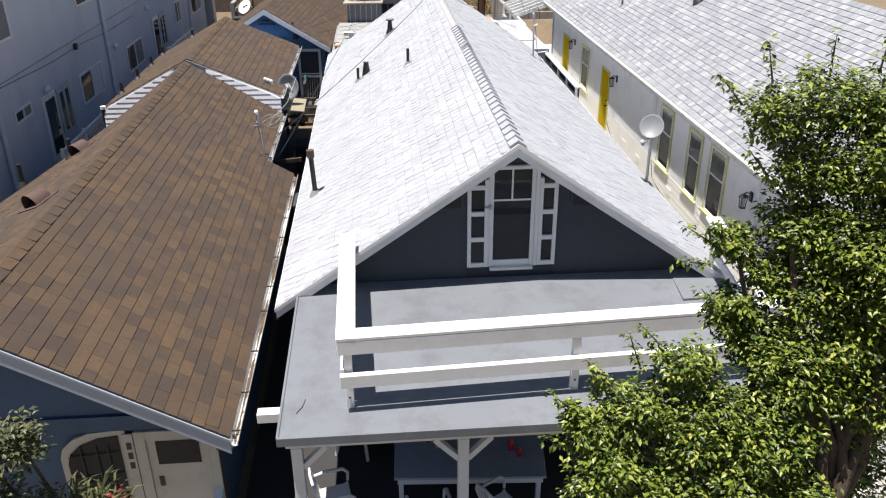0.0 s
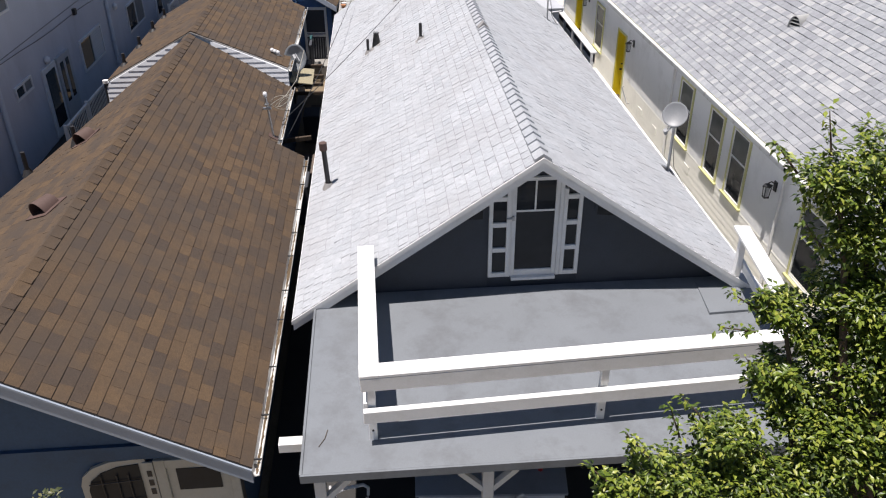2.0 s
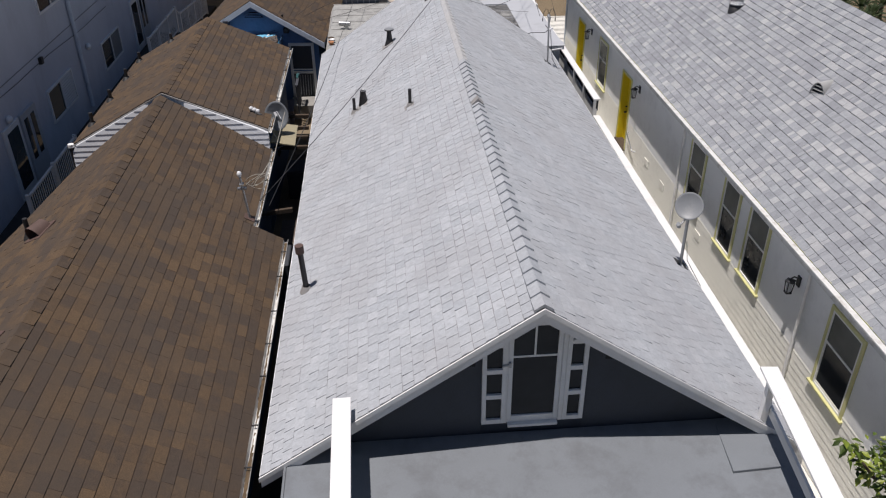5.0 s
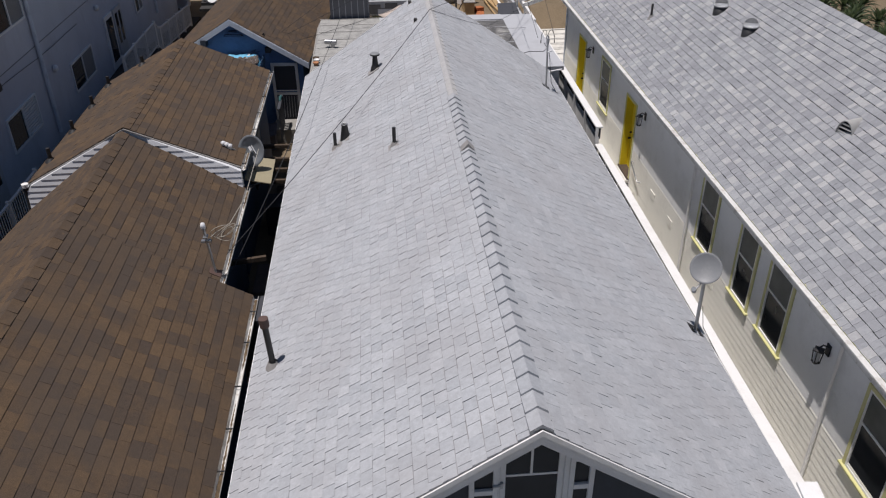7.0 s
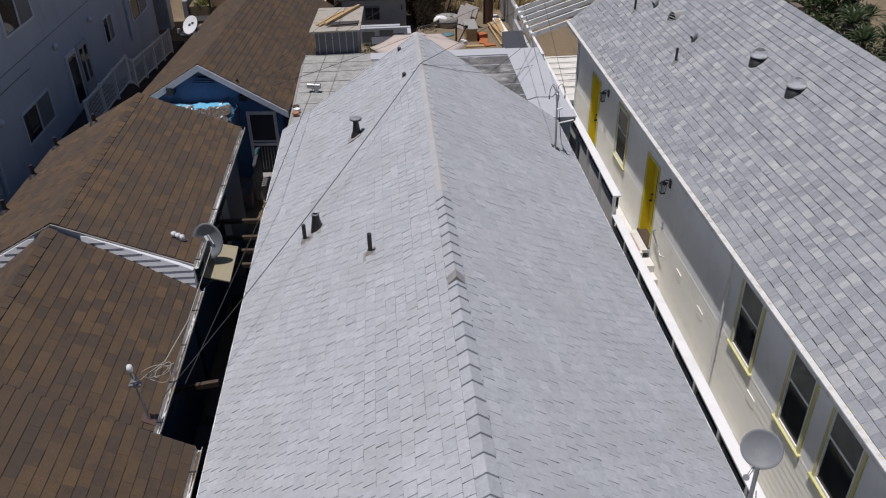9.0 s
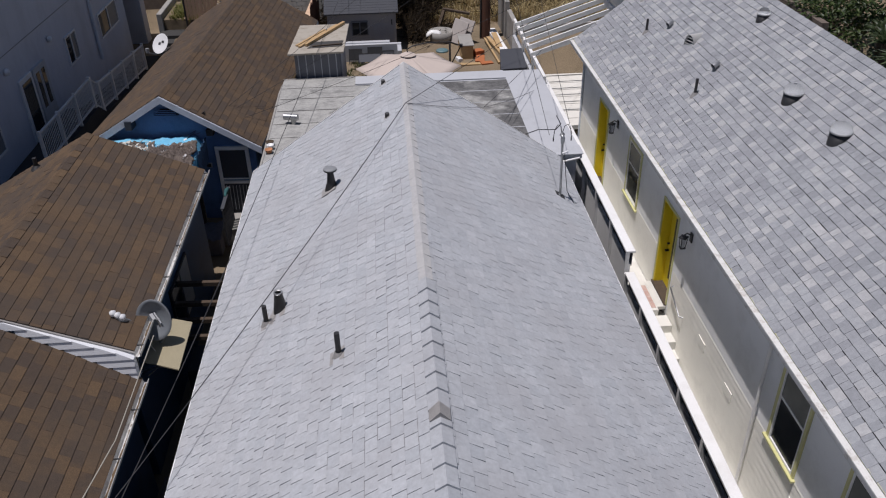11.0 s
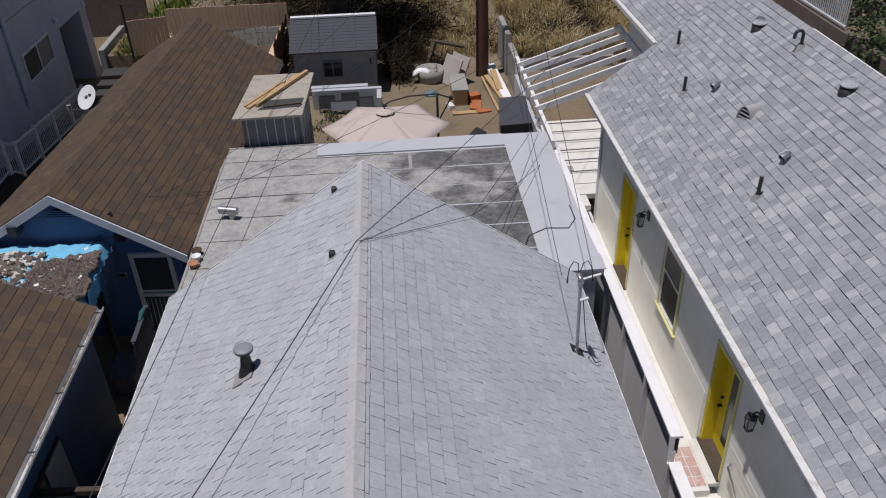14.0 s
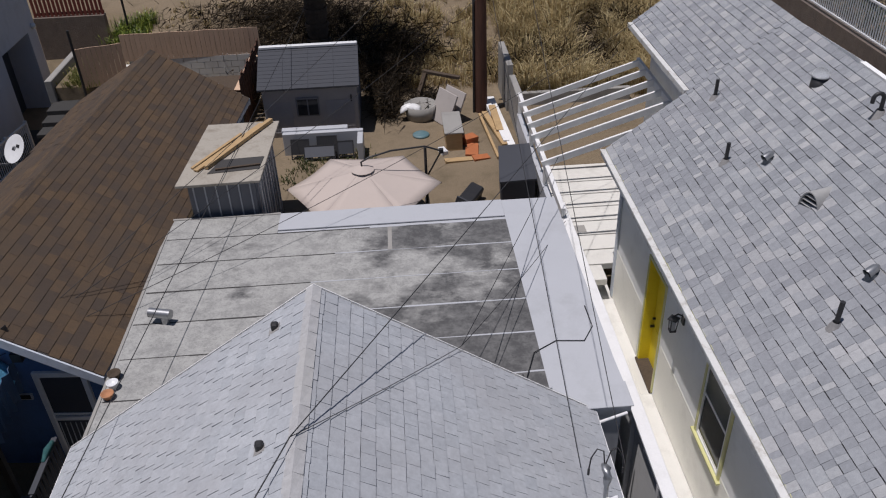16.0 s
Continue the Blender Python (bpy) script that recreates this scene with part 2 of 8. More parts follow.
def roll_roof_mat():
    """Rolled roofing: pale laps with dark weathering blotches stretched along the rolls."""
    m, nt, bsdf = nodes_of("rolled_roofing")
    geo = nt.nodes.new("ShaderNodeNewGeometry")
    mp = nt.nodes.new("ShaderNodeMapping")
    mp.inputs["Scale"].default_value = (0.75, 1.0, 1.0)
    nt.links.new(geo.outputs["Position"], mp.inputs[0])
    a = noise_node(nt, mp.outputs[0], 0.9, 9, 0.68)
    b = noise_node(nt, geo.outputs["Position"], 4.0, 8, 0.78)
    g = noise_node(nt, geo.outputs["Position"], 120, 2)
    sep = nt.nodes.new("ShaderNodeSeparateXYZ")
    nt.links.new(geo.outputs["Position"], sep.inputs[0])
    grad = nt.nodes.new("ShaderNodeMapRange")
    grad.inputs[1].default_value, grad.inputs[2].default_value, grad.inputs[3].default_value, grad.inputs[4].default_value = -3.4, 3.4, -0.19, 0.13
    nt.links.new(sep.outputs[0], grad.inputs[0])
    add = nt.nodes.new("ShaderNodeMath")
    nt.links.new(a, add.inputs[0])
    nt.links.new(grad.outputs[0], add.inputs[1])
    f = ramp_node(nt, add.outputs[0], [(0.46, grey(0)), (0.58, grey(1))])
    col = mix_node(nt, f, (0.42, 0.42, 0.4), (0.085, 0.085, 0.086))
    f2 = ramp_node(nt, b, [(0.43, grey(0)), (0.6, grey(0.6))])
    col = mix_node(nt, f2, col, (0.22, 0.22, 0.215))
    sp = noise_node(nt, geo.outputs["Position"], 22.0, 6, 0.8)
    col = mix_node(nt, ramp_node(nt, sp, [(0.5, grey(0)), (0.68, grey(0.55))]), col, (0.13, 0.13, 0.13))
    col = mix_node(nt, 1.0, col, ramp_node(nt, g, [(0.3, grey(0.8)), (0.7, grey(1))]), "MULTIPLY")
    finish(nt, bsdf, col, g, 0.92, 0.3, 0, 0.006)
    return m


def leaf_mat(name, stops, rough=0.45, through_light=0.4):
    m, nt, bsdf = nodes_of(name)
    geo = nt.nodes.new("ShaderNodeNewGeometry")
    col = ramp_node(nt, geo.outputs["Random Per Island"], stops)
    n = noise_node(nt, geo.outputs["Position"], 30, 3)
    col = mix_node(nt, 1.0, col, ramp_node(nt, n, [(0.3, grey(0.7)), (0.7, grey(1))]), "MULTIPLY")
    finish(nt, bsdf, col, n, rough, 0.1)
    bsdf.inputs["Transmission Weight"].default_value = 0.0
    out = [n2 for n2 in nt.nodes if n2.type == "OUTPUT_MATERIAL"][0]
    tr = nt.nodes.new("ShaderNodeBsdfTranslucent")
    nt.links.new(col, tr.inputs[0])
    mx = nt.nodes.new("ShaderNodeMixShader")
    mx.inputs[0].default_value = through_light
    nt.links.new(bsdf.outputs[0], mx.inputs[1])
    nt.links.new(tr.outputs[0], mx.inputs[2])
    nt.links.new(mx.outputs[0], out.inputs[0])
    return m


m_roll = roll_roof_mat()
# Darkest stop imitates the shade inside the crown.
m_leaf = leaf_mat("green_leaf", [(0.0, (0.022, 0.04, 0.008)), (0.4, (0.105, 0.165, 0.02)), (0.8, (0.25, 0.315, 0.036)), (1.0, (0.42, 0.44, 0.09))], 0.4, 0.18)
m_shrub = leaf_mat("shrub_leaf", [(0.0, (0.06, 0.08, 0.035)), (0.6, (0.13, 0.15, 0.06)), (1.0, (0.26, 0.25, 0.1))])
m_back_leaf = leaf_mat("far_leaf", [(0.0, (0.025, 0.05, 0.015)), (0.7, (0.06, 0.1, 0.025)), (1.0, (0.12, 0.16, 0.05))])
m_straw = leaf_mat("straw_blade", [(0.0, (0.26, 0.18, 0.08)), (0.5, (0.56, 0.44, 0.21)), (1.0, (0.8, 0.68, 0.4))], 0.8)
# Lower stops put the shade of the brush hollows into the twigs.
m_twig = leaf_mat("dead_twig", [(0.0, (0.02, 0.015, 0.01)), (0.7, (0.055, 0.04, 0.025)), (1.0, (0.17, 0.125, 0.072))], 0.9)


# ---- mesh building ----
class Mesh:
    """Collects faces of one part in world coordinates."""

    def __init__(self):
        self.v, self.f, self.s = [], [], []

    def add(self, verts, faces, smooth=False):
        n = len(self.v)
        self.v += [tuple(p) for p in verts]
        self.f += [tuple(n + i for i in q) for q in faces]
        self.s += [smooth] * len(faces)
        return self

    def box(self, x0, x1, y0, y1, z0, z1, m=None):
        p = [Vector((x, y, z)) for x in (x0, x1) for y in (y0, y1) for z in (z0, z1)]
        if m is not None:
            p = [m @ q for q in p]
        return self.add(p, [(0, 1, 3, 2), (4, 6, 7, 5), (0, 4, 5, 1), (2, 3, 7, 6), (0, 2, 6, 4), (1, 5, 7, 3)])

    def bar(self, a, b, w, h, up=(0, 0, 1)):
        """A square bar from a to b, w wide and h high."""
        a, b = Vector(a), Vector(b)
        d = (b - a).normalized()
        s = d.cross(Vector(up)).normalized()
        u = s.cross(d)
        p = [e + s * i * w / 2 + u * j * h / 2 for e in (a, b) for i, j in ((-1, -1), (1, -1), (1, 1), (-1, 1))]
        return self.add(p, [(3, 2, 1, 0), (4, 5, 6, 7), (0, 1, 5, 4), (1, 2, 6, 5), (2, 3, 7, 6), (3, 0, 4, 7)])

    def prism(self, poly, axis, lo, hi):
        """A polygon, given in the two other axes, pushed along an axis."""
        def at(p, h):
            q = list(p)
            q.insert("xyz".index(axis), h)
            return q
        n = len(poly)
        pts = [at(p, lo) for p in poly] + [at(p, hi) for p in poly]
        faces = [tuple(range(n)), tuple(range(2 * n - 1, n - 1, -1))] + [(i, n + i, n + (i + 1) % n, (i + 1) % n) for i in range(n)]
        return self.add(pts, faces)

    def tube(self, pts, radii, n=10, caps=True):
        pts = [Vector(p) for p in pts]
        if isinstance(radii, (int, float)):
            radii = [radii] * len(pts)
        rings = []
        ref = Vector((0.3, 0.9, 0.31))
        for i, p in enumerate(pts):
            d = (pts[min(i + 1, len(pts) - 1)] - pts[max(i - 1, 0)]).normalized()
            s = d.cross(ref)
            if s.length < 0.05:
                s = d.cross(Vector((1, 0, 0)))
            s.normalize()
            u = s.cross(d)
            rings.append([p + (s * math.cos(a) + u * math.sin(a)) * radii[i] for a in (2 * math.pi * k / n for k in range(n))])
        verts = [q for r in rings for q in r]
        faces = [(i * n + k, i * n + (k + 1) % n, (i + 1) * n + (k + 1) % n, (i + 1) * n + k) for i in range(len(pts) - 1) for k in range(n)]
        self.add(verts, faces, True)
        if caps:
            self.add(rings[0], [tuple(range(n))])
            self.add(rings[-1], [tuple(range(n - 1, -1, -1))])
        return self

    def lathe(self, profile, m, n=20):
        """A profile of (radius, height) turned about the z axis of m."""
        verts = [m @ Vector((r * math.cos(a), r * math.sin(a), h)) for r, h in profile for a in (2 * math.pi * k / n for k in range(n))]
        faces = [(i * n + k, i * n + (k + 1) % n, (i + 1) * n + (k + 1) % n, (i + 1) * n + k) for i in range(len(profile) - 1) for k in range(n)]
        return self.add(verts, faces, True)

    def data(self, name, mat, bevel=0.0):
        me = bpy.data.meshes.new(name)
        me.from_pydata(self.v, [], self.f)
        me.polygons.foreach_set("use_smooth", self.s)
        bm = bmesh.new()
        bm.from_mesh(me)
        if len(bm.faces) < 20000:
            bmesh.ops.recalc_face_normals(bm, faces=bm.faces)
        if bevel:
            edges = [e for e in bm.edges if len(e.link_faces) == 2 and e.calc_face_angle() > 0.6]
            bmesh.ops.bevel(bm, geom=edges, offset=bevel, segments=1, affect="EDGES", clamp_overlap=True)
        bm.to_mesh(me)
        bm.free()
        me.materials.append(mat)
        return me


def world_of(ob):
    return ob.matrix_basis if ob.type == "EMPTY" else Matrix.Identity(4)


def thing(name, at, label, category, group="", kind=""):
    ob = new(name)
    ob.empty_display_size = 0.2
    ob.matrix_basis = Matrix.Translation(at)
    return tagged(ob, label, category, group, kind)


def part(name, mesh, mat, parent, label="", bevel=0.0):
    ob = new(name, mesh.data(name, mat, bevel))
    ob.parent = parent
    ob.matrix_parent_inverse = world_of(parent).inverted()
    if label:
        ob["label"] = label
    return ob


def single(name, mesh, mat, label, category, group="", kind="", bevel=0.0):
    return tagged(new(name, mesh.data(name, mat, bevel)), label, category, group, kind)


m_fibre = leaf_mat("matted_fibre", [(0.0, (0.06, 0.048, 0.042)), (0.6, (0.17, 0.135, 0.12)), (1.0, (0.34, 0.29, 0.26))], 0.9, 0.1)
m_shed_wall = surface("grey_resin_siding", (0.3, 0.295, 0.305), 0.06, (0.2, 0.2, 0.21), 0.3, 0.6, 50, 1.0, 0.1)


def placed(build, dx, dy, dz=0.0):
    """Builds a plot and sets all its things off by (dx, dy, dz) in the plan."""
    before = set(scene.objects)
    build()
    for ob in [o for o in scene.objects if o not in before and o.parent is None]:
        ob.matrix_basis = Matrix.Translation((dx, dy, dz)) @ ob.matrix_basis


# ---- ground ----
def ground_z(x, y):
    """Level by the houses, a step up to the yard behind them and a slope beyond it."""
    t = min(max((y - 30.5) / 5.0, 0), 1)
    z = 1.2 * t * t * (3 - 2 * t)
    if y > 46:
        z += 0.11 * (y - 46) if y < 90 else 0.11 * 44
    z += 0.05 * noise.noise(Vector((x * 0.4, y * 0.4, 0))) if y > 36 else 0
    if x > 4.9 and 30 < y < 42:
        z = -0.5
    if 3.9 < x < 7.1 and 8 < y < 35.5:
        z = -0.95
    if x < -9.5 and y > 30:
        z = -0.3 if y < 52.5 else 2.0
    elif x < -7.9 and 30 < y < 44.5:
        z = 0.0
    return z


def build_ground():
    xs = [-2000, -300, -80] + list(np.arange(-40, 41, 1.0)) + [80, 300, 2000]
    ys = [-2000, -300, -60] + list(np.arange(-12, 90, 1.0)) + [150, 400, 2500]
    v = [(x, y, ground_z(x, y)) for y in ys for x in xs]
    n = len(xs)
    f = [(j * n + i, j * n + i + 1, (j + 1) * n + i + 1, (j + 1) * n + i) for j in range(len(ys) - 1) for i in range(n - 1)]
    single("ground", Mesh().add(v, f, True), m_dirt, "dry tan dirt ground with bare patches", "ground", kind="structure")


build_ground()
# Paving coloured for the deep shade between the houses.
single("pavement", Mesh().box(-4.3, 4.6, 4.0, 30.2, -1.0, 0.03), m_near_black, "concrete paving between the houses, near black for the shade there", "paving", kind="structure")


single("side_path", Mesh().box(4.6, 5.99, 8.5, 26.7, -1.0, -0.75), m_patio, "pale concrete path beside the cream house", "path", kind="structure")


# ---- roofs ----
def slope_matrix(xr, zr, k, y):
    """Axes on a slope: x down the slope from the ridge, y along the ridge, z out of it. k: rise per metre, signed by the side it falls to."""
    side = 1 if k > 0 else -1
    down = Vector((side, 0, -abs(k))).normalized()
    along = Vector((0, 1, 0))
    out = Vector((abs(k) * side, 0, 1)).normalized()
    m = Matrix.Identity(4)
    for i, a in enumerate((down, along, out)):
        for j in range(3):
            m[j][i] = a[j]
    m.translation = (xr, y, zr)
    return m


def tab_verts(a, b, c, d, h, g=None):
    """One shingle tab from a to b down the slope and c to d along it, h thick at its butt (g: at its other corner)."""
    t = 0.003
    return [(a, c, t), (a, d, t), (b, c, h), (b, d, h if g is None else g), (b, c, -0.004), (b, d, -0.004), (a, c, -0.004), (a, d, -0.004)]


TAB_FACES = [(0, 2, 3, 1), (2, 4, 5, 3), (0, 6, 4, 2), (1, 3, 5, 7)]


def shingles(owner, xr, zr, k, length, y0, y1, expo, width, mat, tab_mat, near, seed, gap=0.009, thick=0.014, turn=None, butt=0.006, vary=False, bond=False, warp=None, jag=0.0):
    """Courses of tabs on a slope; the whole tabs within near (a stretch along the ridge) are parts of their own. butt: the open line above each tab; vary: tabs of several widths; bond: joints break by half a tab; warp: moves each point of a slope that is not quite flat; jag: how far the butts stray from their course."""
    rng = random.Random(seed)
    m = slope_matrix(xr, zr, k, 0)
    if turn is not None:
        m = turn @ m
    rest, count = Mesh(), 0
    widths = [width * f for f in ((0.45, 0.65, 0.85, 1.1) if vary else (1.0,))]
    probes = {w: Mesh().add(tab_verts(-expo + butt, 0, gap / 2, w - gap / 2, thick), TAB_FACES).data("shingle", tab_mat) for w in widths}
    rows = int(length / expo + 0.99)
    for r in range(rows):
        b = length - r * expo
        y = y0 - (width * (0.5 * (r % 2) + rng.uniform(0.0, 0.12)) if bond else rng.random() * width)
        while y < y1:
            w = rng.choice(widths)
            e = min(b + rng.uniform(-jag, jag), length)
            a = max(b - expo + butt * (rng.uniform(0.7, 1.3) if bond else rng.uniform(0.1, 1.9)), 0.0)
            c, d = max(y + gap / 2, y0), min(y + w - gap / 2, y1)
            h = thick * rng.uniform(0.75, 1.3)
            if d - c > 0.02 and e - a > 0.01:
                if near and near[0] < y and y + w < near[1] and count < 300 and r > 0 and b - expo > 0 and y > y0 and y + w < y1:
                    ob = new("shingle", probes[w])
                    ob.parent = owner
                    ob.matrix_parent_inverse = world_of(owner).inverted()
                    ob.matrix_basis = m @ Matrix.Translation((e, y, 0)) @ Matrix.Diagonal((1, 1, h / thick, 1))
                    count += 1
                else:
                    rest.add([m @ Vector(p) for p in tab_verts(a, e, c, d, h, thick * rng.uniform(0.6, 1.45))], TAB_FACES)
            y += w
    if warp is not None:
        rest.v = [warp(p) for p in rest.v]
    ob = part("shingles", rest, mat, owner)
    ob["kind"] = "stuff"


def roof_slab(owner, xr, zr, k, length, y0, y1, mat, thick=0.1, turn=None, label=""):
    m = slope_matrix(xr, zr, k, 0)
    if turn is not None:
        m = turn @ m
    return part("roof_slope", Mesh().box(-0.02, length, y0, y1, -thick, -0.006, m), mat, owner, label)


def ridge_caps(owner, xr, zr, k1, k2, y0, y1, step, mat, proud=0.03, half=0.14, turn=None, name="ridge_cap", lift=0.0):
    """Folded cap shingles laid along a ridge, each lapping the next; lift: how far their loose corners on the +x side curl up."""
    n = int((y1 - y0) / step + 0.5)
    s = (y1 - y0) / n
    me = None
    for i in range(n):
        y = y0 + i * s
        if me is None:
            mesh = Mesh()
            for k, side in ((k1, -1), (k2, 1)):
                x = half / math.sqrt(1 + k * k)
                d = -k * x
                up = lift if side > 0 else 0.0
                mesh.add([(0, 0, proud), (side * x, 0, d + proud + up), (side * x, s * 1.06, d + 0.012), (0, s * 1.06, 0.012), (0, 0, -0.01), (side * x, 0, d - 0.01), (side * x, s * 1.06, d - 0.01), (0, s * 1.06, -0.01)], [(0, 1, 2, 3), (0, 4, 5, 1), (1, 5, 6, 2), (2, 6, 7, 3)])
            me = mesh.data("ridge_cap", mat)
        ob = new(name, me)
        ob.parent = owner
        ob.matrix_parent_inverse = world_of(owner).inverted()
        base = Matrix.Translation((xr, y, zr))
        ob.matrix_basis = (turn @ base) if turn is not None else base


def clapboards(mesh, x0, x1, z0, z1, y, out, board=0.12, clip=None):
    """Lap siding on a wall that faces along -y (out=-1); clip(z) gives the span at a height."""
    z = z0
    while z < z1 - 0.01:
        t = min(z + board, z1)
        a, b = (x0, x1) if clip is None else clip(z)
        c, d = (x0, x1) if clip is None else clip(t)
        a, b, c, d = max(a, x0), min(b, x1), max(c, x0), min(d, x1)
        if b - a > 0.02:
            c, d = (c, d) if d > c else ((a + b) / 2, (a + b) / 2 + 0.001)
            mesh.add([(a, y + out * 0.018, z), (b, y + out * 0.018, z), (d, y + out * 0.004, t), (c, y + out * 0.004, t), (a, y, z), (b, y, z)], [(0, 1, 2, 3), (0, 4, 5, 1)])
        z = t
    return mesh


def laps_x(mesh, y0, y1, z0, z1, x, out, board=0.14):
    """Lap siding on a wall that faces along x."""
    z = z0
    while z < z1 - 0.01:
        t = min(z + board, z1)
        mesh.add([(x + out * 0.014, y0, z), (x + out * 0.014, y1, z), (x + out * 0.006, y1, t), (x + out * 0.006, y0, t), (x, y0, z), (x, y1, z)], [(0, 1, 2, 3), (0, 4, 5, 1)])
        z = t
    return mesh


# ---- white-roofed house ----
RIDGE, PITCH = 5.115, 0.683
ROOF_L, ROOF_R = 3.75, 3.8
FRONT, BACK = 11.70, 29.92
COS = 1 / math.sqrt(1 + PITCH * PITCH)


def under(x):
    return RIDGE - 0.13 - PITCH * abs(x)


def build_white_house():
    house = thing("white_roofed_house", (0, 20, 0), "long one-storey house with pale grey shingle gable roof and slate-blue walls", "house")
    # front gable wall with its opening
    y0, y1 = 12.05, 12.2
    w = Mesh()
    w.prism([(-3.4, 0), (-0.705, 0), (-0.705, under(0.705)), (-3.4, under(3.4))], "y", y0, y1)
    w.prism([(0.715, 0), (3.4, 0), (3.4, under(3.4)), (0.715, under(0.715))], "y", y0, y1)
    w.prism([(-0.705, 0), (0.715, 0), (0.715, 2.93), (-0.705, 2.93)], "y", y0, y1)
    w.prism([(-0.705, 4.42), (0.715, 4.42), (0.715, under(0.715)), (0, under(0)), (-0.705, under(0.705))], "y", y0 + 0.02, y1)
    part("wall_front", w, m_slate, house)
    lap = Mesh()
    clapboards(lap, -3.4, -0.705, 2.7, under(0.705), y0, -1, 0.11, lambda z: (-(RIDGE - 0.13 - z) / PITCH, -0.705))
    clapboards(lap, 0.715, 3.4, 2.7, under(0.715), y0, -1, 0.11, lambda z: (0.715, (RIDGE - 0.13 - z) / PITCH))
    ob = part("siding", lap, m_slate, house, "slate-blue painted lap siding")
    ob["kind"] = "stuff"
    s = Mesh().box(-3.4, -3.25, 12.2, 29.6, 0, under(3.4) + 0.02)
    part("wall_side", s, m_slate, house)
    part("wall_side", Mesh().box(3.25, 3.4, 12.2, 29.6, 0, under(3.4) + 0.02), m_slate, house)
    part("wall_back", Mesh().prism([(-3.4, 0), (3.4, 0), (3.4, under(3.4)), (0, under(0)), (-3.4, under(3.4))], "y", 29.6, 29.75), m_slate, house)
    # roof
    roof_slab(house, 0, RIDGE, -PITCH, ROOF_L / COS, FRONT, BACK, m_white_felt)
    roof_slab(house, 0, RIDGE, PITCH, ROOF_R / COS, FRONT, BACK, m_white_felt)
    # bargeboards, front and back, with a drip strip above
    for y, d in ((FRONT - 0.03, 0.03), (BACK, 0.03)):
        for side, reach in ((-1, ROOF_L), (1, ROOF_R)):
            top = lambda x: RIDGE - 0.035 - PITCH * abs(x)
            poly = [(0, top(0)), (side * reach, top(reach)), (side * reach, top(reach) - 0.15), (0, top(0) - 0.16)]
            part("bargeboard", Mesh().prism(poly, "y", y, y + d), m_white, house, "white painted bargeboard")
            poly = [(0, top(0) + 0.05), (side * (reach + 0.02), top(reach + 0.02) + 0.05), (side * (reach + 0.02), top(reach + 0.02) - 0.02), (0, top(0) - 0.02)]
            part("drip_edge", Mesh().prism(poly, "y", y - 0.02 if y < 20 else y + 0.03, y if y < 20 else y + 0.045), m_white, house)
    for side, reach in ((-1, ROOF_L), (1, ROOF_R)):
        z = RIDGE - PITCH * reach
        part("eave_board", Mesh().box(min(side * reach, side * (reach - 0.03)), max(side * reach, side * (reach - 0.03)), FRONT, BACK, z - 0.17, z - 0.03), m_trim, house)
        part("eave_edge", Mesh().box(min(side * (reach + 0.015), side * (reach - 0.01)), max(side * (reach + 0.015), side * (reach - 0.01)), FRONT, BACK, z - 0.03, z + 0.012), m_white, house)
    # soffit boards behind the front rake
    for side, reach in ((-1, ROOF_L), (1, ROOF_R)):
        part("soffit", Mesh().prism([(0, under(0) + 0.02), (side * reach, under(reach) + 0.02), (side * reach, under(reach)), (0, under(0))], "y", FRONT, 12.05), m_trim, house)
    # door with its side lights
    door = part("door_1", Mesh().box(-0.355, -0.29, 12.02, 12.08, 2.95, 4.66).box(0.3, 0.365, 12.02, 12.08, 2.95, 4.66).box(-0.29, 0.3, 12.02, 12.08, 4.6, 4.66).box(-0.29, 0.3, 12.02, 12.08, 2.95, 3.065), m_white, house, "white half-glazed door with two upper panes", 0.006)
    part("glazing_bar", Mesh().box(-0.015, 0.012, 12.035, 12.065, 4.11, 4.6).box(-0.29, 0.3, 12.035, 12.065, 4.08, 4.11), m_white, door)
    part("pane", Mesh().box(-0.29, -0.015, 12.045, 12.055, 4.11, 4.6), m_glass, door)
    part("pane", Mesh().box(0.012, 0.3, 12.045, 12.055, 4.11, 4.6), m_glass, door)
    part("pane", Mesh().box(-0.29, 0.3, 12.045, 12.055, 3.065, 4.08), m_glass, door)
    part("threshold", Mesh().box(-0.34, 0.36, 11.96, 12.05, 2.9, 2.95), m_white, door, bevel=0.006)
    part("handle", Mesh().box(-0.355, -0.32, 11.98, 12.02, 3.96, 4.03).tube([(-0.35, 11.99, 4.0), (-0.44, 11.98, 4.0)], 0.018, 8), m_iron, door, "steel lever handle")
    part("window_frame", Mesh().box(-0.375, -0.355, 12.0, 12.07, 2.95, 4.62).box(0.365, 0.425, 12.0, 12.07, 2.95, 4.62), m_white, house, bevel=0.005)
    for x0, x1 in ((-0.705, -0.375), (0.425, 0.715)):
        f = Mesh().box(x0, x0 + 0.06, 11.99, 12.07, 2.96, 4.46).box(x1 - 0.06, x1, 11.99, 12.07, 2.96, 4.46)
        for z in (2.96, 3.41, 3.85, 4.29):
            f.box(x0 + 0.06, x1 - 0.06, 11.99, 12.07, z, z + 0.075)
        sl = part("sidelight", f, m_white, house, "white four-pane side light", 0.005)
        for z, tall in ((3.035, 0.375), (3.485, 0.365), (3.925, 0.365), (4.365, 0.1)):
            part("pane", Mesh().box(x0 + 0.06, x1 - 0.06, 12.03, 12.04, z, z + tall), m_glass, sl)
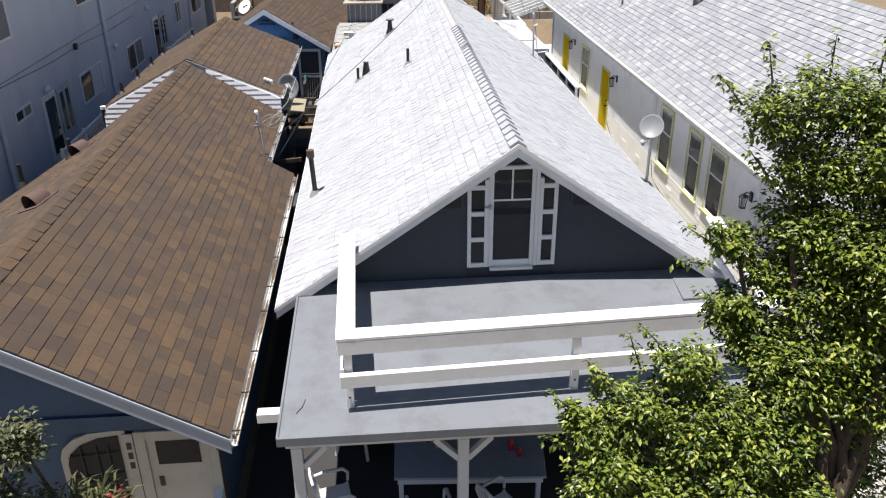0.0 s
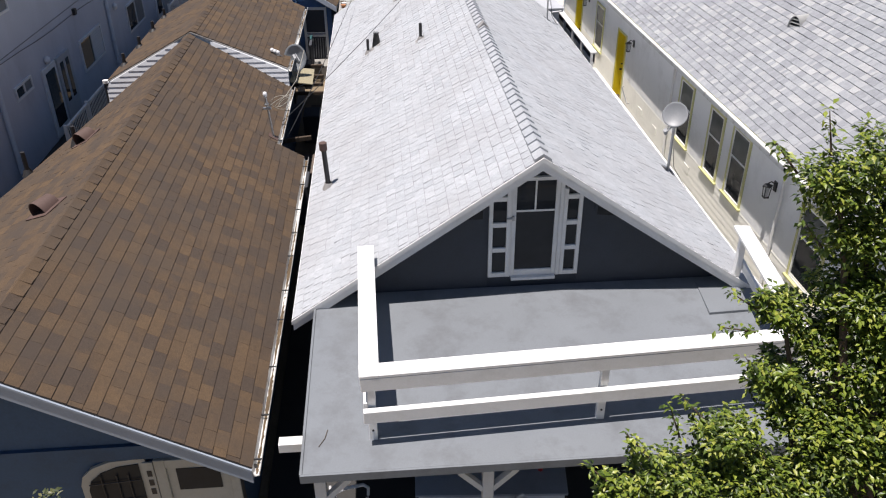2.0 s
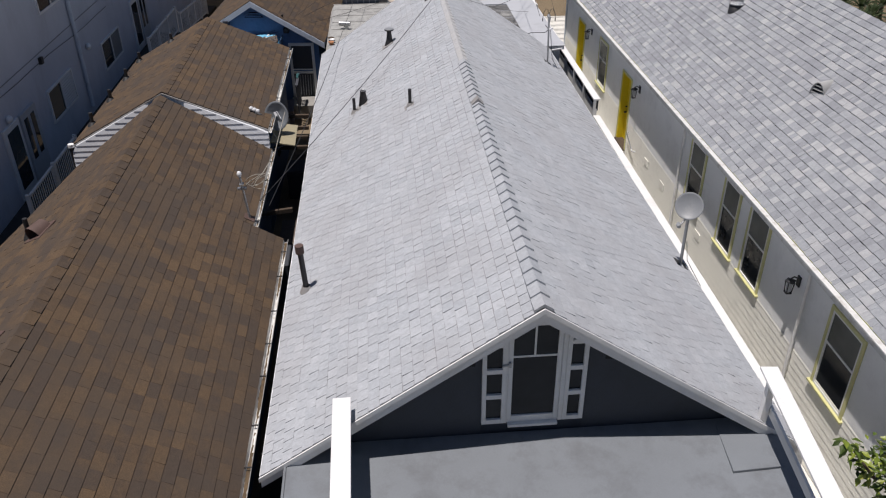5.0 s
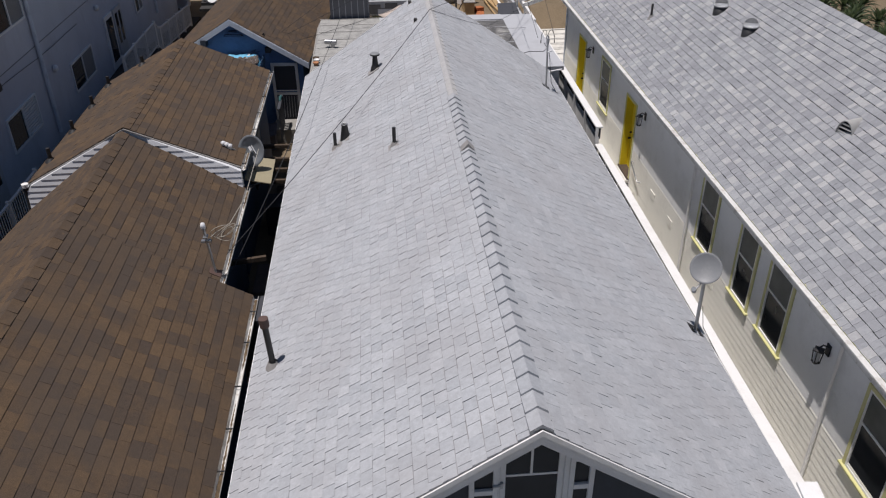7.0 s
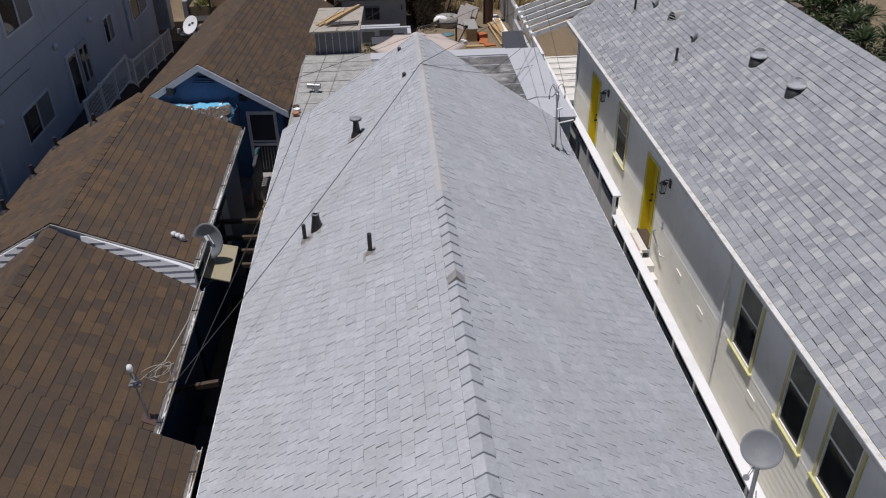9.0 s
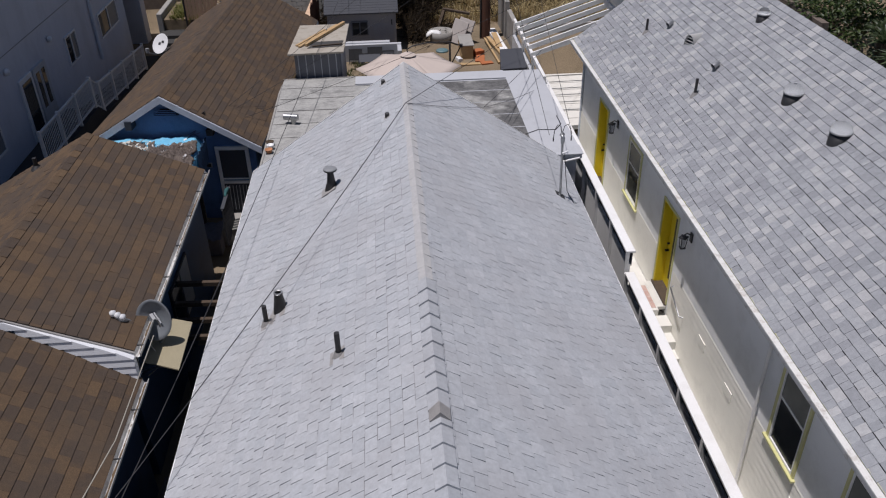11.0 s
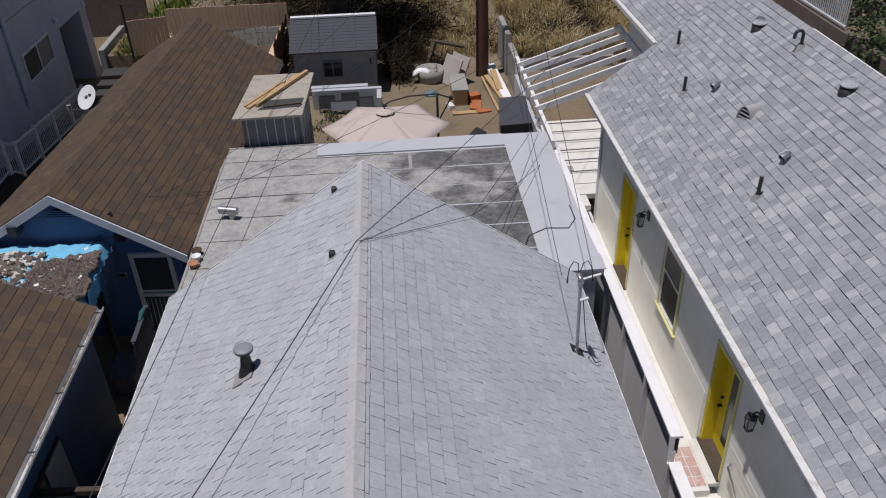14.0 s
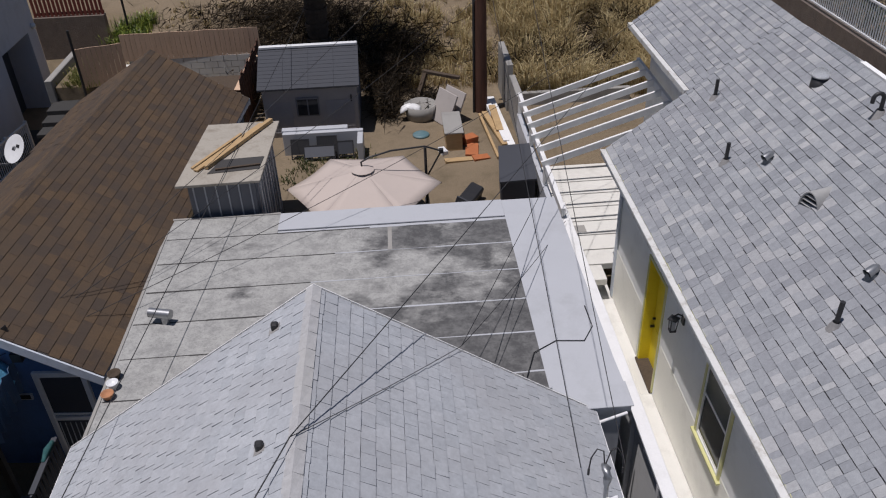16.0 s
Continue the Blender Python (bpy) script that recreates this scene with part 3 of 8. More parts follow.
    for x0, x1 in ((-1.35, -0.8), (0.95, 1.5)):
        poly = [(x0, 4.0), (x1, 4.0), (x1, 4.2), (x0, 4.2)]
        poly = [(x, min(z, under(x) - 0.02)) for x, z in poly]
        aw = part("attic_window", Mesh().prism([(a - (0.03 if a == x0 else -0.03), b - (0.03 if b < 4 else -0.03)) for a, b in poly], "y", 12.015, 12.04), m_slate, house)
        part("pane", Mesh().prism(poly, "y", 12.005, 12.02), m_glass, aw)
    # ridge: folded caps, then an older flat run
    ridge_caps(house, 0, RIDGE + 0.012, PITCH, PITCH, FRONT, 21.2, 0.28, m_white_tab, 0.045, 0.15)
    ridge_caps(house, 0, RIDGE + 0.009, PITCH, PITCH, 21.2, BACK, 0.3, m_cap, 0.014, 0.12, lift=0.014)
    part("lifted_cap", Mesh().prism([(-0.12, RIDGE - 0.02), (0, RIDGE + 0.11), (0.12, RIDGE - 0.02), (0, RIDGE + 0.03)], "y", 18.5, 18.68), m_lead, house, "loose lifted ridge shingle")
    shingles(house, 0, RIDGE, -PITCH, ROOF_L / COS, FRONT, BACK, 0.185, 0.195, m_white_sh, m_white_tab, (12.5, 18.5), 11, gap=0.008, thick=0.016, butt=0.0125, bond=True, jag=0.004)
    shingles(house, 0, RIDGE, PITCH, ROOF_R / COS, FRONT, BACK, 0.185, 0.195, m_white_sh, m_white_tab, (12.5, 18.5), 12, gap=0.0045, thick=0.015, butt=0.0075, bond=True, jag=0.004)
    return house


build_white_house()


# ---- front porch with its roof deck ----
def deck_z(y):
    """Top of the roof deck, which falls a little to the front."""
    return 2.62 + 0.04 * (y - 8.4)


def build_porch():
    porch = thing("porch", (0, 10, 0), "front porch with a grey coated flat roof deck on white posts", "porch")
    f, b = 8.41, 12.03
    zf, zb = deck_z(f), deck_z(b)
    part("deck", Mesh().prism([(f, zf - 0.1), (b, zb - 0.1), (b, zb), (f, zf)], "x", -3.38, 3.45), m_deck, porch, "blotchy grey coated roof deck", 0.012)
    part("deck_edge", Mesh().box(-3.4, 3.47, f - 0.03, f, zf - 0.11, zf + 0.008), m_deck, porch)
    part("deck_edge", Mesh().prism([(f, zf - 0.12), (b, zb - 0.12), (b, zb + 0.006), (f, zf + 0.006)], "x", -3.41, -3.38), m_deck, porch)
    part("ceiling_boards", Mesh().box(-3.33, 3.4, f + 0.05, 12.0, zf - 0.16, zf - 0.12), m_slate, porch)
    part("beam", Mesh().box(-3.33, 3.4, 8.54, 8.68, zf - 0.28, zf - 0.16), m_white, porch, bevel=0.006)
    part("outrigger", Mesh().box(-3.74, -3.41, 9.1, 9.25, zf - 0.3, zf - 0.16), m_white, porch, bevel=0.006)
    for x in (-3.2, -1.12, 1.05, 3.25):
        post = part("post", Mesh().box(x - 0.07, x + 0.07, 8.54, 8.68, 0.03, zf - 0.28), m_white, porch, bevel=0.008)
        for s in (-1, 1):
            if -3.3 < x + s * 0.35 < 3.4:
                part("knee_brace", Mesh().bar((x + s * 0.06, 8.61, zf - 0.62), (x + s * 0.36, 8.61, zf - 0.3), 0.07, 0.09, (0, 1, 0)), m_white, post)
    # Floor colour carries the shade under the deck.
    part("porch_floor", Mesh().box(-3.4, 3.4, 8.1, 12.05, 0.03, 0.12), m_near_black, porch)
    z = deck_z(11.4)
    single("roof_hatch", Mesh().prism([(2.63, 11.9), (3.27, 11.95), (3.21, 11.06), (2.545, 11.03)], "z", z - 0.02, z + 0.03), m_deck, "grey coated access panel lying on the deck", "hatch", bevel=0.005)
    tw = Mesh().tube([(-3.2, 8.84, deck_z(8.84) + 0.006), (-3.13, 8.97, deck_z(8.97) + 0.008), (-3.1, 9.12, deck_z(9.12) + 0.006)], 0.005, 5)
    single("twig", tw, m_bark, "thin dry twig lying on the deck", "twig")


def build_railing():
    rail = thing("deck_railing", (0, 9, deck_z(9)), "white painted timber railing round the roof deck", "railing")
    top = 3.675
    lft, frt, rgt, bck = (-2.575, 11.9), (-2.53, 8.98), (2.95, 9.25), (3.25, 11.88)
    for a, b, ext in ((lft, frt, 0), (frt, rgt, 0.12), (rgt, bck, 0.12)):
        va, vb = Vector((*a, 0)), Vector((*b, 0))
        d = (vb - va).normalized()
        e0, e1 = va - d * ext, vb + d * 0.12
        z0 = 0.004 if abs(d.x) > 0.5 else 0
        up = lambda p, z: (p.x, p.y, z)
        part("cap_rail", Mesh().bar(up(e0, top - z0), up(e1, top - z0), 0.24, 0.045), m_white, rail, "wide white cap board", 0.006)
        out = Vector((d.y, -d.x, 0))
        part("face_board", Mesh().bar(up(va + out * 0.1 - d * (ext * 0.9), 3.55), up(vb + out * 0.1, 3.55), 0.038, 0.19), m_white, rail, bevel=0.004)
        if d.x > 0.5:
            part("lower_rail", Mesh().bar(up(va + out * 0.155 - d * 0.1, 3.11), up(vb + out * 0.155, 3.11), 0.085, 0.18), m_white, rail, bevel=0.006)
        else:
            part("lower_rail", Mesh().bar(up(va + out * 0.07, 3.1), up(vb + out * 0.07, 3.1), 0.045, 0.15), m_white, rail, bevel=0.006)
    for x, y in ((-2.52, 8.95), (0.37, 9.07), (2.9, 9.19), (3.22, 11.78), (-2.56, 11.8)):
        post = part("post", Mesh().box(x - 0.05, x + 0.05, y - 0.045, y + 0.045, deck_z(y) - 0.01, top - 0.025), m_white, rail, bevel=0.006)
        part("bolt", Mesh().tube([(x, y - 0.044, deck_z(y) + 0.16), (x, y - 0.056, deck_z(y) + 0.16)], 0.014, 8), m_black, post)


build_porch()
build_railing()


# ---- brown-roofed houses ----
def gutter(owner, x, z, y0, y1, dirty=True):
    """An open half-round eave gutter with hangers and litter."""
    prof = [(0.0, 0.0), (0.012, -0.06), (0.045, -0.085), (0.085, -0.07), (0.097, 0.0)]
    m = Mesh()
    n = len(prof)
    v = [(x + a, y, z + b) for y in (y0, y1) for a, b in prof] + [(x + a + (0.008 if a > 0.06 else -0.008), y, z + b - 0.01) for y in (y0, y1) for a, b in prof]
    f = [(i, i + 1, n + i + 1, n + i) for i in range(n - 1)] + [(2 * n + i + 1, 2 * n + i, 3 * n + i, 3 * n + i + 1) for i in range(n - 1)]
    f += [(0, n, 3 * n, 2 * n), (n - 1, 2 * n + n - 1, 3 * n + n - 1, n + n - 1)]
    m.add(v, f)
    g = part("gutter", m, m_gutter, owner, "dirty white eave gutter holding leaf litter")
    rng = random.Random(int(y0 * 10))
    yy = y0 + 0.2
    while yy < y1:
        part("hanger", Mesh().box(x - 0.01, x + 0.102, yy, yy + 0.022, z - 0.012, z + 0.003), m_black, g)
        yy += rng.uniform(0.8, 1.2)
    if dirty:
        d = Mesh()
        n = int((y1 - y0) / 0.06)
        across = (0.012, 0.03, 0.05, 0.07, 0.086)
        for i in range(n + 1):
            yy = y0 + 0.03 + (y1 - y0 - 0.06) * i / n
            fill = 0.025 * noise.noise(Vector((yy * 0.9, z, x)))
            d.v += [(x + a, yy, z - 0.076 + fill + 0.012 * noise.noise(Vector((a * 40, yy * 14, x)))) for a in across]
        w = len(across)
        d.f = [(i * w + k, i * w + k + 1, (i + 1) * w + k + 1, (i + 1) * w + k) for i in range(n) for k in range(w - 1)]
        d.s = [True] * len(d.f)
        ob = part("leaf_litter", d, m_debris, g)
        ob["kind"] = "stuff"
    return g


BX, BZ = -7.11, 4.05


def brown_left(y):
    """Reach and fall of the settled rear slope of the front brown roof, which steepens and narrows away from the street."""
    return 3.4 - 0.08 * (y - 9), 0.3 + 0.033 * (y - 9)


def settled(p):
    """Moves a point of an even slope (reach 3.4, fall 0.5) on to the settled one."""
    x, y, z = p
    reach, fall = brown_left(y)
    d = (BX - x) * reach / 3.4
    return (BX - d, y, BZ - fall * d + (z - (BZ - 0.5 * (BX - x))))


def build_brown_front():
    h = thing("brown_roofed_house", (BX, 15, 0), "low dark-blue house with a mottled brown shingle gable roof", "house")
    kr, kl = 0.605, brown_left(9.0)[1]
    cr, cl = math.sqrt(1 + kr * kr), math.sqrt(1.25)
    y0, ys, y1 = 8.98, 18.62, 22.5
    roof_slab(h, BX, BZ, kr, 3.03 * cr, y0, ys, m_felt)
    roof_slab(h, BX, BZ, kr, 2.45 * cr, ys, y1, m_felt)
    slab, strips = Mesh(), [y0 + (y1 - y0) * i / 16 for i in range(17)]
    for ya, yb in zip(strips, strips[1:]):
        pts = [settled((x, y, BZ - 0.5 * (BX - x) - d)) for y in (ya, yb) for x in (BX + 0.02, BX - 3.4) for d in (0.006, 0.1)]
        slab.add(pts, [(0, 2, 6, 4), (1, 5, 7, 3), (2, 3, 7, 6), (0, 1, 3, 2), (4, 6, 7, 5)])
    part("roof_slope", slab, m_felt, h)
    shingles(h, BX, BZ, kr, 3.03 * cr, y0, ys, 0.18, 0.31, m_brown_sh, m_brown_tab, (8.9, 14.5), 21, gap=0.002, butt=0.0055, thick=0.011)
    shingles(h, BX, BZ, kr, 2.45 * cr, ys, y1, 0.18, 0.31, m_brown_sh, m_brown_tab, None, 22, gap=0.002, butt=0.0055, thick=0.011)
    shingles(h, BX, BZ, -0.5, 3.4 * cl, y0, y1, 0.18, 0.31, m_brown_sh, m_brown_tab, None, 23, warp=settled, gap=0.002, butt=0.0055, thick=0.011)
    ridge_caps(h, BX, BZ, 0.5, kr, y0, y1, 0.3, m_brown_tab, 0.015, 0.17, lift=0.016)
    # walls
    lo = lambda x: BZ - 0.12 - (kr * (x - BX) if x > BX else kl * (BX - x))
    part("wall_front", Mesh().prism([(-10.0, 0), (-4.45, 0), (-4.45, lo(-4.45)), (BX, lo(BX)), (-10.0, lo(-10.0))], "y", 9.33, 9.48), m_dark_blue, h)
    ob = part("siding", clapboards(Mesh(), -10.0, -4.45, 2.45, lo(BX), 9.33, -1, 0.16, lambda z: (BX - (BZ - 0.12 - z) / kl, BX + (BZ - 0.12 - z) / kr)), m_dark_blue, h)
    ob["kind"] = "stuff"
    part("belt_board", Mesh().box(-9.9, -4.45, 9.27, 9.33, 2.2, 2.43), m_dark_blue, h)
    part("wall_side", Mesh().box(-4.6, -4.45, 9.48, 18.5, 0, lo(-4.45)), m_dark_blue, h)
    part("wall_side", Mesh().box(-5.05, -4.9, 18.5, y1 - 0.1, 0, lo(-4.9)), m_dark_blue, h)
    part("wall_side", Mesh().prism([(-10.0, 9.48), (-9.85, 9.48), (-9.0, y1 - 0.1), (-9.15, y1 - 0.1)], "z", 0, 2.2), m_dark_blue, h)
    for side, reach, k in ((1, 3.03, kr), (-1, 3.4, kl)):
        top = lambda d: BZ - 0.03 - k * d
        part("bargeboard", Mesh().prism([(BX, top(0)), (BX + side * reach, top(reach)), (BX + side * reach, top(reach) - 0.2), (BX, top(0) - 0.2)], "y", y0 - 0.04, y0), m_barge, h, "blue-grey painted bargeboard")
        part("drip_edge", Mesh().prism([(BX, top(0) + 0.035), (BX + side * reach, top(reach) + 0.035), (BX + side * reach, top(reach)), (BX, top(0))], "y", y0 - 0.055, y0 - 0.04), m_barge, h)
    gutter(h, BX + 3.03, BZ - kr * 3.03 - 0.01, y0 - 0.05, ys)
    gutter(h, BX + 2.45, BZ - kr * 2.45 - 0.01, ys + 0.02, y1)
    part("eave_board", Mesh().box(BX + 2.99, BX + 3.03, y0, ys, BZ - kr * 3.03 - 0.2, BZ - kr * 3.03 - 0.05), m_trim, h)
    part("eave_board", Mesh().box(BX + 2.41, BX + 2.45, ys, y1, BZ - kr * 2.45 - 0.2, BZ - kr * 2.45 - 0.05), m_trim, h)
    # downspout at the front corner
    part("downspout", Mesh().tube([(-4.06, 9.06, 2.15), (-4.25, 9.2, 1.98), (-4.34, 9.3, 1.8), (-4.34, 9.3, 0.05)], 0.045, 8), m_black, h, "dark painted downspout")
    # doorway and arched window under the gable
    y = 9.33
    def tp(name, mesh, mat, parent=h, label="", bevel=0.0):
        mesh.v = [(p[0] + 0.17, p[1], p[2] - 0.07) for p in mesh.v]
        return part(name, mesh, mat, parent, label, bevel)
    d = tp("door_2", Mesh().box(-5.42, -4.62, y - 0.05, y, 0.12, 2.1), m_off_white, h, "aged ivory front door with a dark glazed top", 0.008)
    tp("pane", Mesh().box(-5.3, -4.74, y - 0.06, y - 0.045, 1.68, 2.06), m_glass, d)
    tp("handle", Mesh().box(-5.33, -5.27, y - 0.07, y - 0.05, 1.32, 1.47), m_black, d)
    tp("door_jamb", Mesh().box(-5.56, -5.42, y - 0.08, y, 0.1, 2.24).box(-4.62, -4.5, y - 0.08, y, 0.1, 2.24).box(-5.42, -4.62, y - 0.08, y, 2.1, 2.24), m_off_white, bevel=0.006)
    arch = [(-6.45 + 0.0, 0.9), (-5.75, 0.9), (-5.75, 2.2)] + [(-5.75 - 0.7 * math.sin(a), 2.2 - 0.42 * (1 - math.cos(a))) for a in (0.4, 0.8, 1.2, 1.57)]
    tp("arched_frame", Mesh().prism([(x * 1.0 + (0.09 if x > -6 else -0.09), z + (0.08 if z > 1 else -0.08)) for x, z in arch], "y", y - 0.06, y - 0.01), m_off_white, h, "ivory arched window surround")
    aw = tp("arched_window", Mesh().prism(arch, "y", y - 0.075, y - 0.058), m_glass, h)
    g = Mesh()
    for x in (-6.25, -6.05, -5.9):
        g.tube([(x, y - 0.1, 0.92), (x, y - 0.1, 2.05)], 0.009, 6)
    for z in (1.2, 1.55, 1.9):
        g.tube([(-6.42, y - 0.1, z), (-5.76, y - 0.1, z + 0.05)], 0.009, 6)
    g.tube([(-6.1 + 0.15 * math.cos(a), y - 0.105, 1.38 + 0.12 * math.sin(a)) for a in np.linspace(0, 6.283, 17)], 0.009, 6)
    tp("window_grille", g, m_black, aw, "black wrought-iron window grille")
    bars = Mesh()
    for i in range(3):
        bars.box(-5.66, -5.6, y - 0.09, y - 0.082, 1.98 - i * 0.16, 2.08 - i * 0.16)
    tp("number_board", Mesh().box(-5.7, -5.57, y - 0.082, y - 0.06, 0.4, 2.22), m_off_white, h)
    tp("number_plate", bars, m_black, h, "black plain bars on the door post")
    tp("step_block", Mesh().box(-5.6, -4.5, 8.7, 9.28, 0.0, 0.21), m_concrete, bevel=0.01)
    tp("side_panel", Mesh().prism([(8.28, 0.1), (9.28, 0.1), (9.28, 1.25), (8.28, 0.7)], "x", -4.62, -4.52), m_trim, h)
    return h


def build_brown_middle():
    h = thing("brown_roofed_rear_house", (-7.15, 26, 0), "second dark-blue house with brown shingle roof and pale clapboard gable", "house")
    z0, k, kl = 4.1, 0.43, 0.53
    c, cl = math.sqrt(1 + k * k), math.sqrt(1 + kl * kl)
    y0, y1 = 22.6, 29.12
    xr, right, left = -7.1, 2.4, 2.35
    roof_slab(h, xr, z0, k, right * c, y0, y1, m_felt)
    roof_slab(h, xr, z0, -kl, left * cl, y0, y1, m_felt)
    shingles(h, xr, z0, k, right * c, y0, y1, 0.18, 0.31, m_brown_sh, m_brown_tab, (23.0, 29.0), 31, gap=0.002, butt=0.0055, thick=0.011)
    shingles(h, xr, z0, -kl, left * cl, y0, y1, 0.18, 0.31, m_brown_sh, m_brown_tab, None, 32, gap=0.002, butt=0.0055, thick=0.011)
    ridge_caps(h, xr, z0, kl, k, y0, y1, 0.3, m_brown_tab, 0.015, 0.15, lift=0.012)
    lo = lambda x: z0 - 0.1 - (k * (x - xr) if x > xr else kl * (xr - x))
    part("wall_front", Mesh().prism([(xr - left + 0.1, 2.3), (xr + right - 0.1, 2.3), (xr + right - 0.1, lo(xr + right - 0.1)), (xr, lo(xr)), (xr - left + 0.1, lo(xr - left + 0.1))], "y", y0 + 0.06, y0 + 0.2), m_trim, h)
    # pale lap boards that close the wedge down to the front roof, each a little further out than the one above
    for side, kf, ks, reach in ((1, 0.605, k, right), (-1, 0.745, kl, left)):
        # Filler plate whose blue-grey stands for the shade under the rake.
        plate = [(xr, z0 - 0.04), (xr + side * reach, z0 - 0.04 - ks * reach), (xr + side * reach, BZ - 0.03 - kf * reach), (xr, BZ - 0.08)]
        part("backing_board", Mesh().prism(plate, "y", y0 - 0.012, y0 + 0.055), m_trim, h, "blue-grey plate for the shaded top of the wedge")
        tall = 0.135
        z, out = z0 - 0.16, 0.02
        while z > 2.32:
            d0, d1, d2 = (BZ - z) / kf - 0.15, min((z0 - 0.05 - z) / ks, reach), min((z0 - 0.05 - z - tall) / ks, reach)
            if d2 - d0 > 0.03:
                xa, xb, xc, ya, yb = xr + side * d0, xr + side * d1, xr + side * d2, y0 - out, y0 + 0.05
                part("lap_board", Mesh().add([(xa, ya - 0.028, z), (xb, ya - 0.028, z), (xc, ya, z + tall), (xa, ya, z + tall), (xa, yb, z), (xb, yb, z), (xc, yb, z + tall), (xa, yb, z + tall)], [(0, 1, 2, 3), (0, 4, 5, 1), (3, 2, 6, 7), (1, 5, 6, 2), (0, 3, 7, 4)]), m_lap_white, h)
            z, out = z - tall, out + 0.012
    part("wall_back", Mesh().prism([(-9.3, 0), (-4.95, 0), (-4.95, lo(-4.95)), (xr, lo(xr)), (-9.3, lo(-9.3))], "y", y1 - 0.2, y1 - 0.05), m_dark_blue, h)
    part("wall_side", Mesh().box(-5.1, -4.95, y0 + 0.2, y1 - 0.2, 0, lo(-4.95)), m_dark_blue, h)
    part("wall_side", Mesh().box(-9.3, -9.15, y0 + 0.2, y1 - 0.2, 0, lo(-9.3)), m_dark_blue, h)
    for side, reach, ks in ((1, right, k), (-1, left, kl)):
        top = lambda d: z0 - 0.02 - ks * d
        part("bargeboard", Mesh().prism([(xr, top(0)), (xr + side * reach, top(reach)), (xr + side * reach, top(reach) - 0.03), (xr, top(0) - 0.03)], "y", y0 - 0.03, y0), m_lead, h)
    gutter(h, xr + right, z0 - k * right - 0.01, y0 - 0.05, y1, True)
    pipe = part("downspout", Mesh().tube([(xr - left - 0.02, y0 - 0.1, z0 - kl * left - 0.02), (xr - left - 0.02, y0 - 0.12, 1.4)], 0.055, 10), m_black, h, "black downspout at the wedge corner")
    part("collar", Mesh().tube([(xr - left - 0.02, y0 - 0.1, z0 - kl * left - 0.03), (xr - left - 0.02, y0 - 0.1, z0 - kl * left + 0.05)], 0.075, 12), m_white, pipe, "white collar")
    win = part("window_1", Mesh().box(-4.95, -4.9, 25.5, 27.0, 0.98, 2.18), m_black, h, "dark-framed sliding window")
    part("pane", Mesh().box(-4.92, -4.893, 25.55, 26.2, 1.03, 2.13), m_glass, win)
    part("pane", Mesh().box(-4.92, -4.893, 26.3, 26.95, 1.03, 2.13), m_off_white, win)
    for x, yy, tall in ((-9.2, 23.5, 0.32), (-9.2, 25.2, 0.3), (-9.2, 26.9, 0.3), (-9.2, 28.5, 0.28), (-8.18, 28.65, 0.25)):
        z = z0 - kl * (xr - x)
        single("vent_pipe", Mesh().tube([(x, yy, z - 0.05), (x, yy, z + tall)], 0.045, 10).lathe([(0.14, 0.0), (0.06, 0.1)], Matrix.Translation((x, yy, z - 0.02)), 10), m_black, "short black plumbing vent pipe on the brown roof", "vent pipe", "vent pipes")
    return h


build_brown_front()
build_brown_middle()


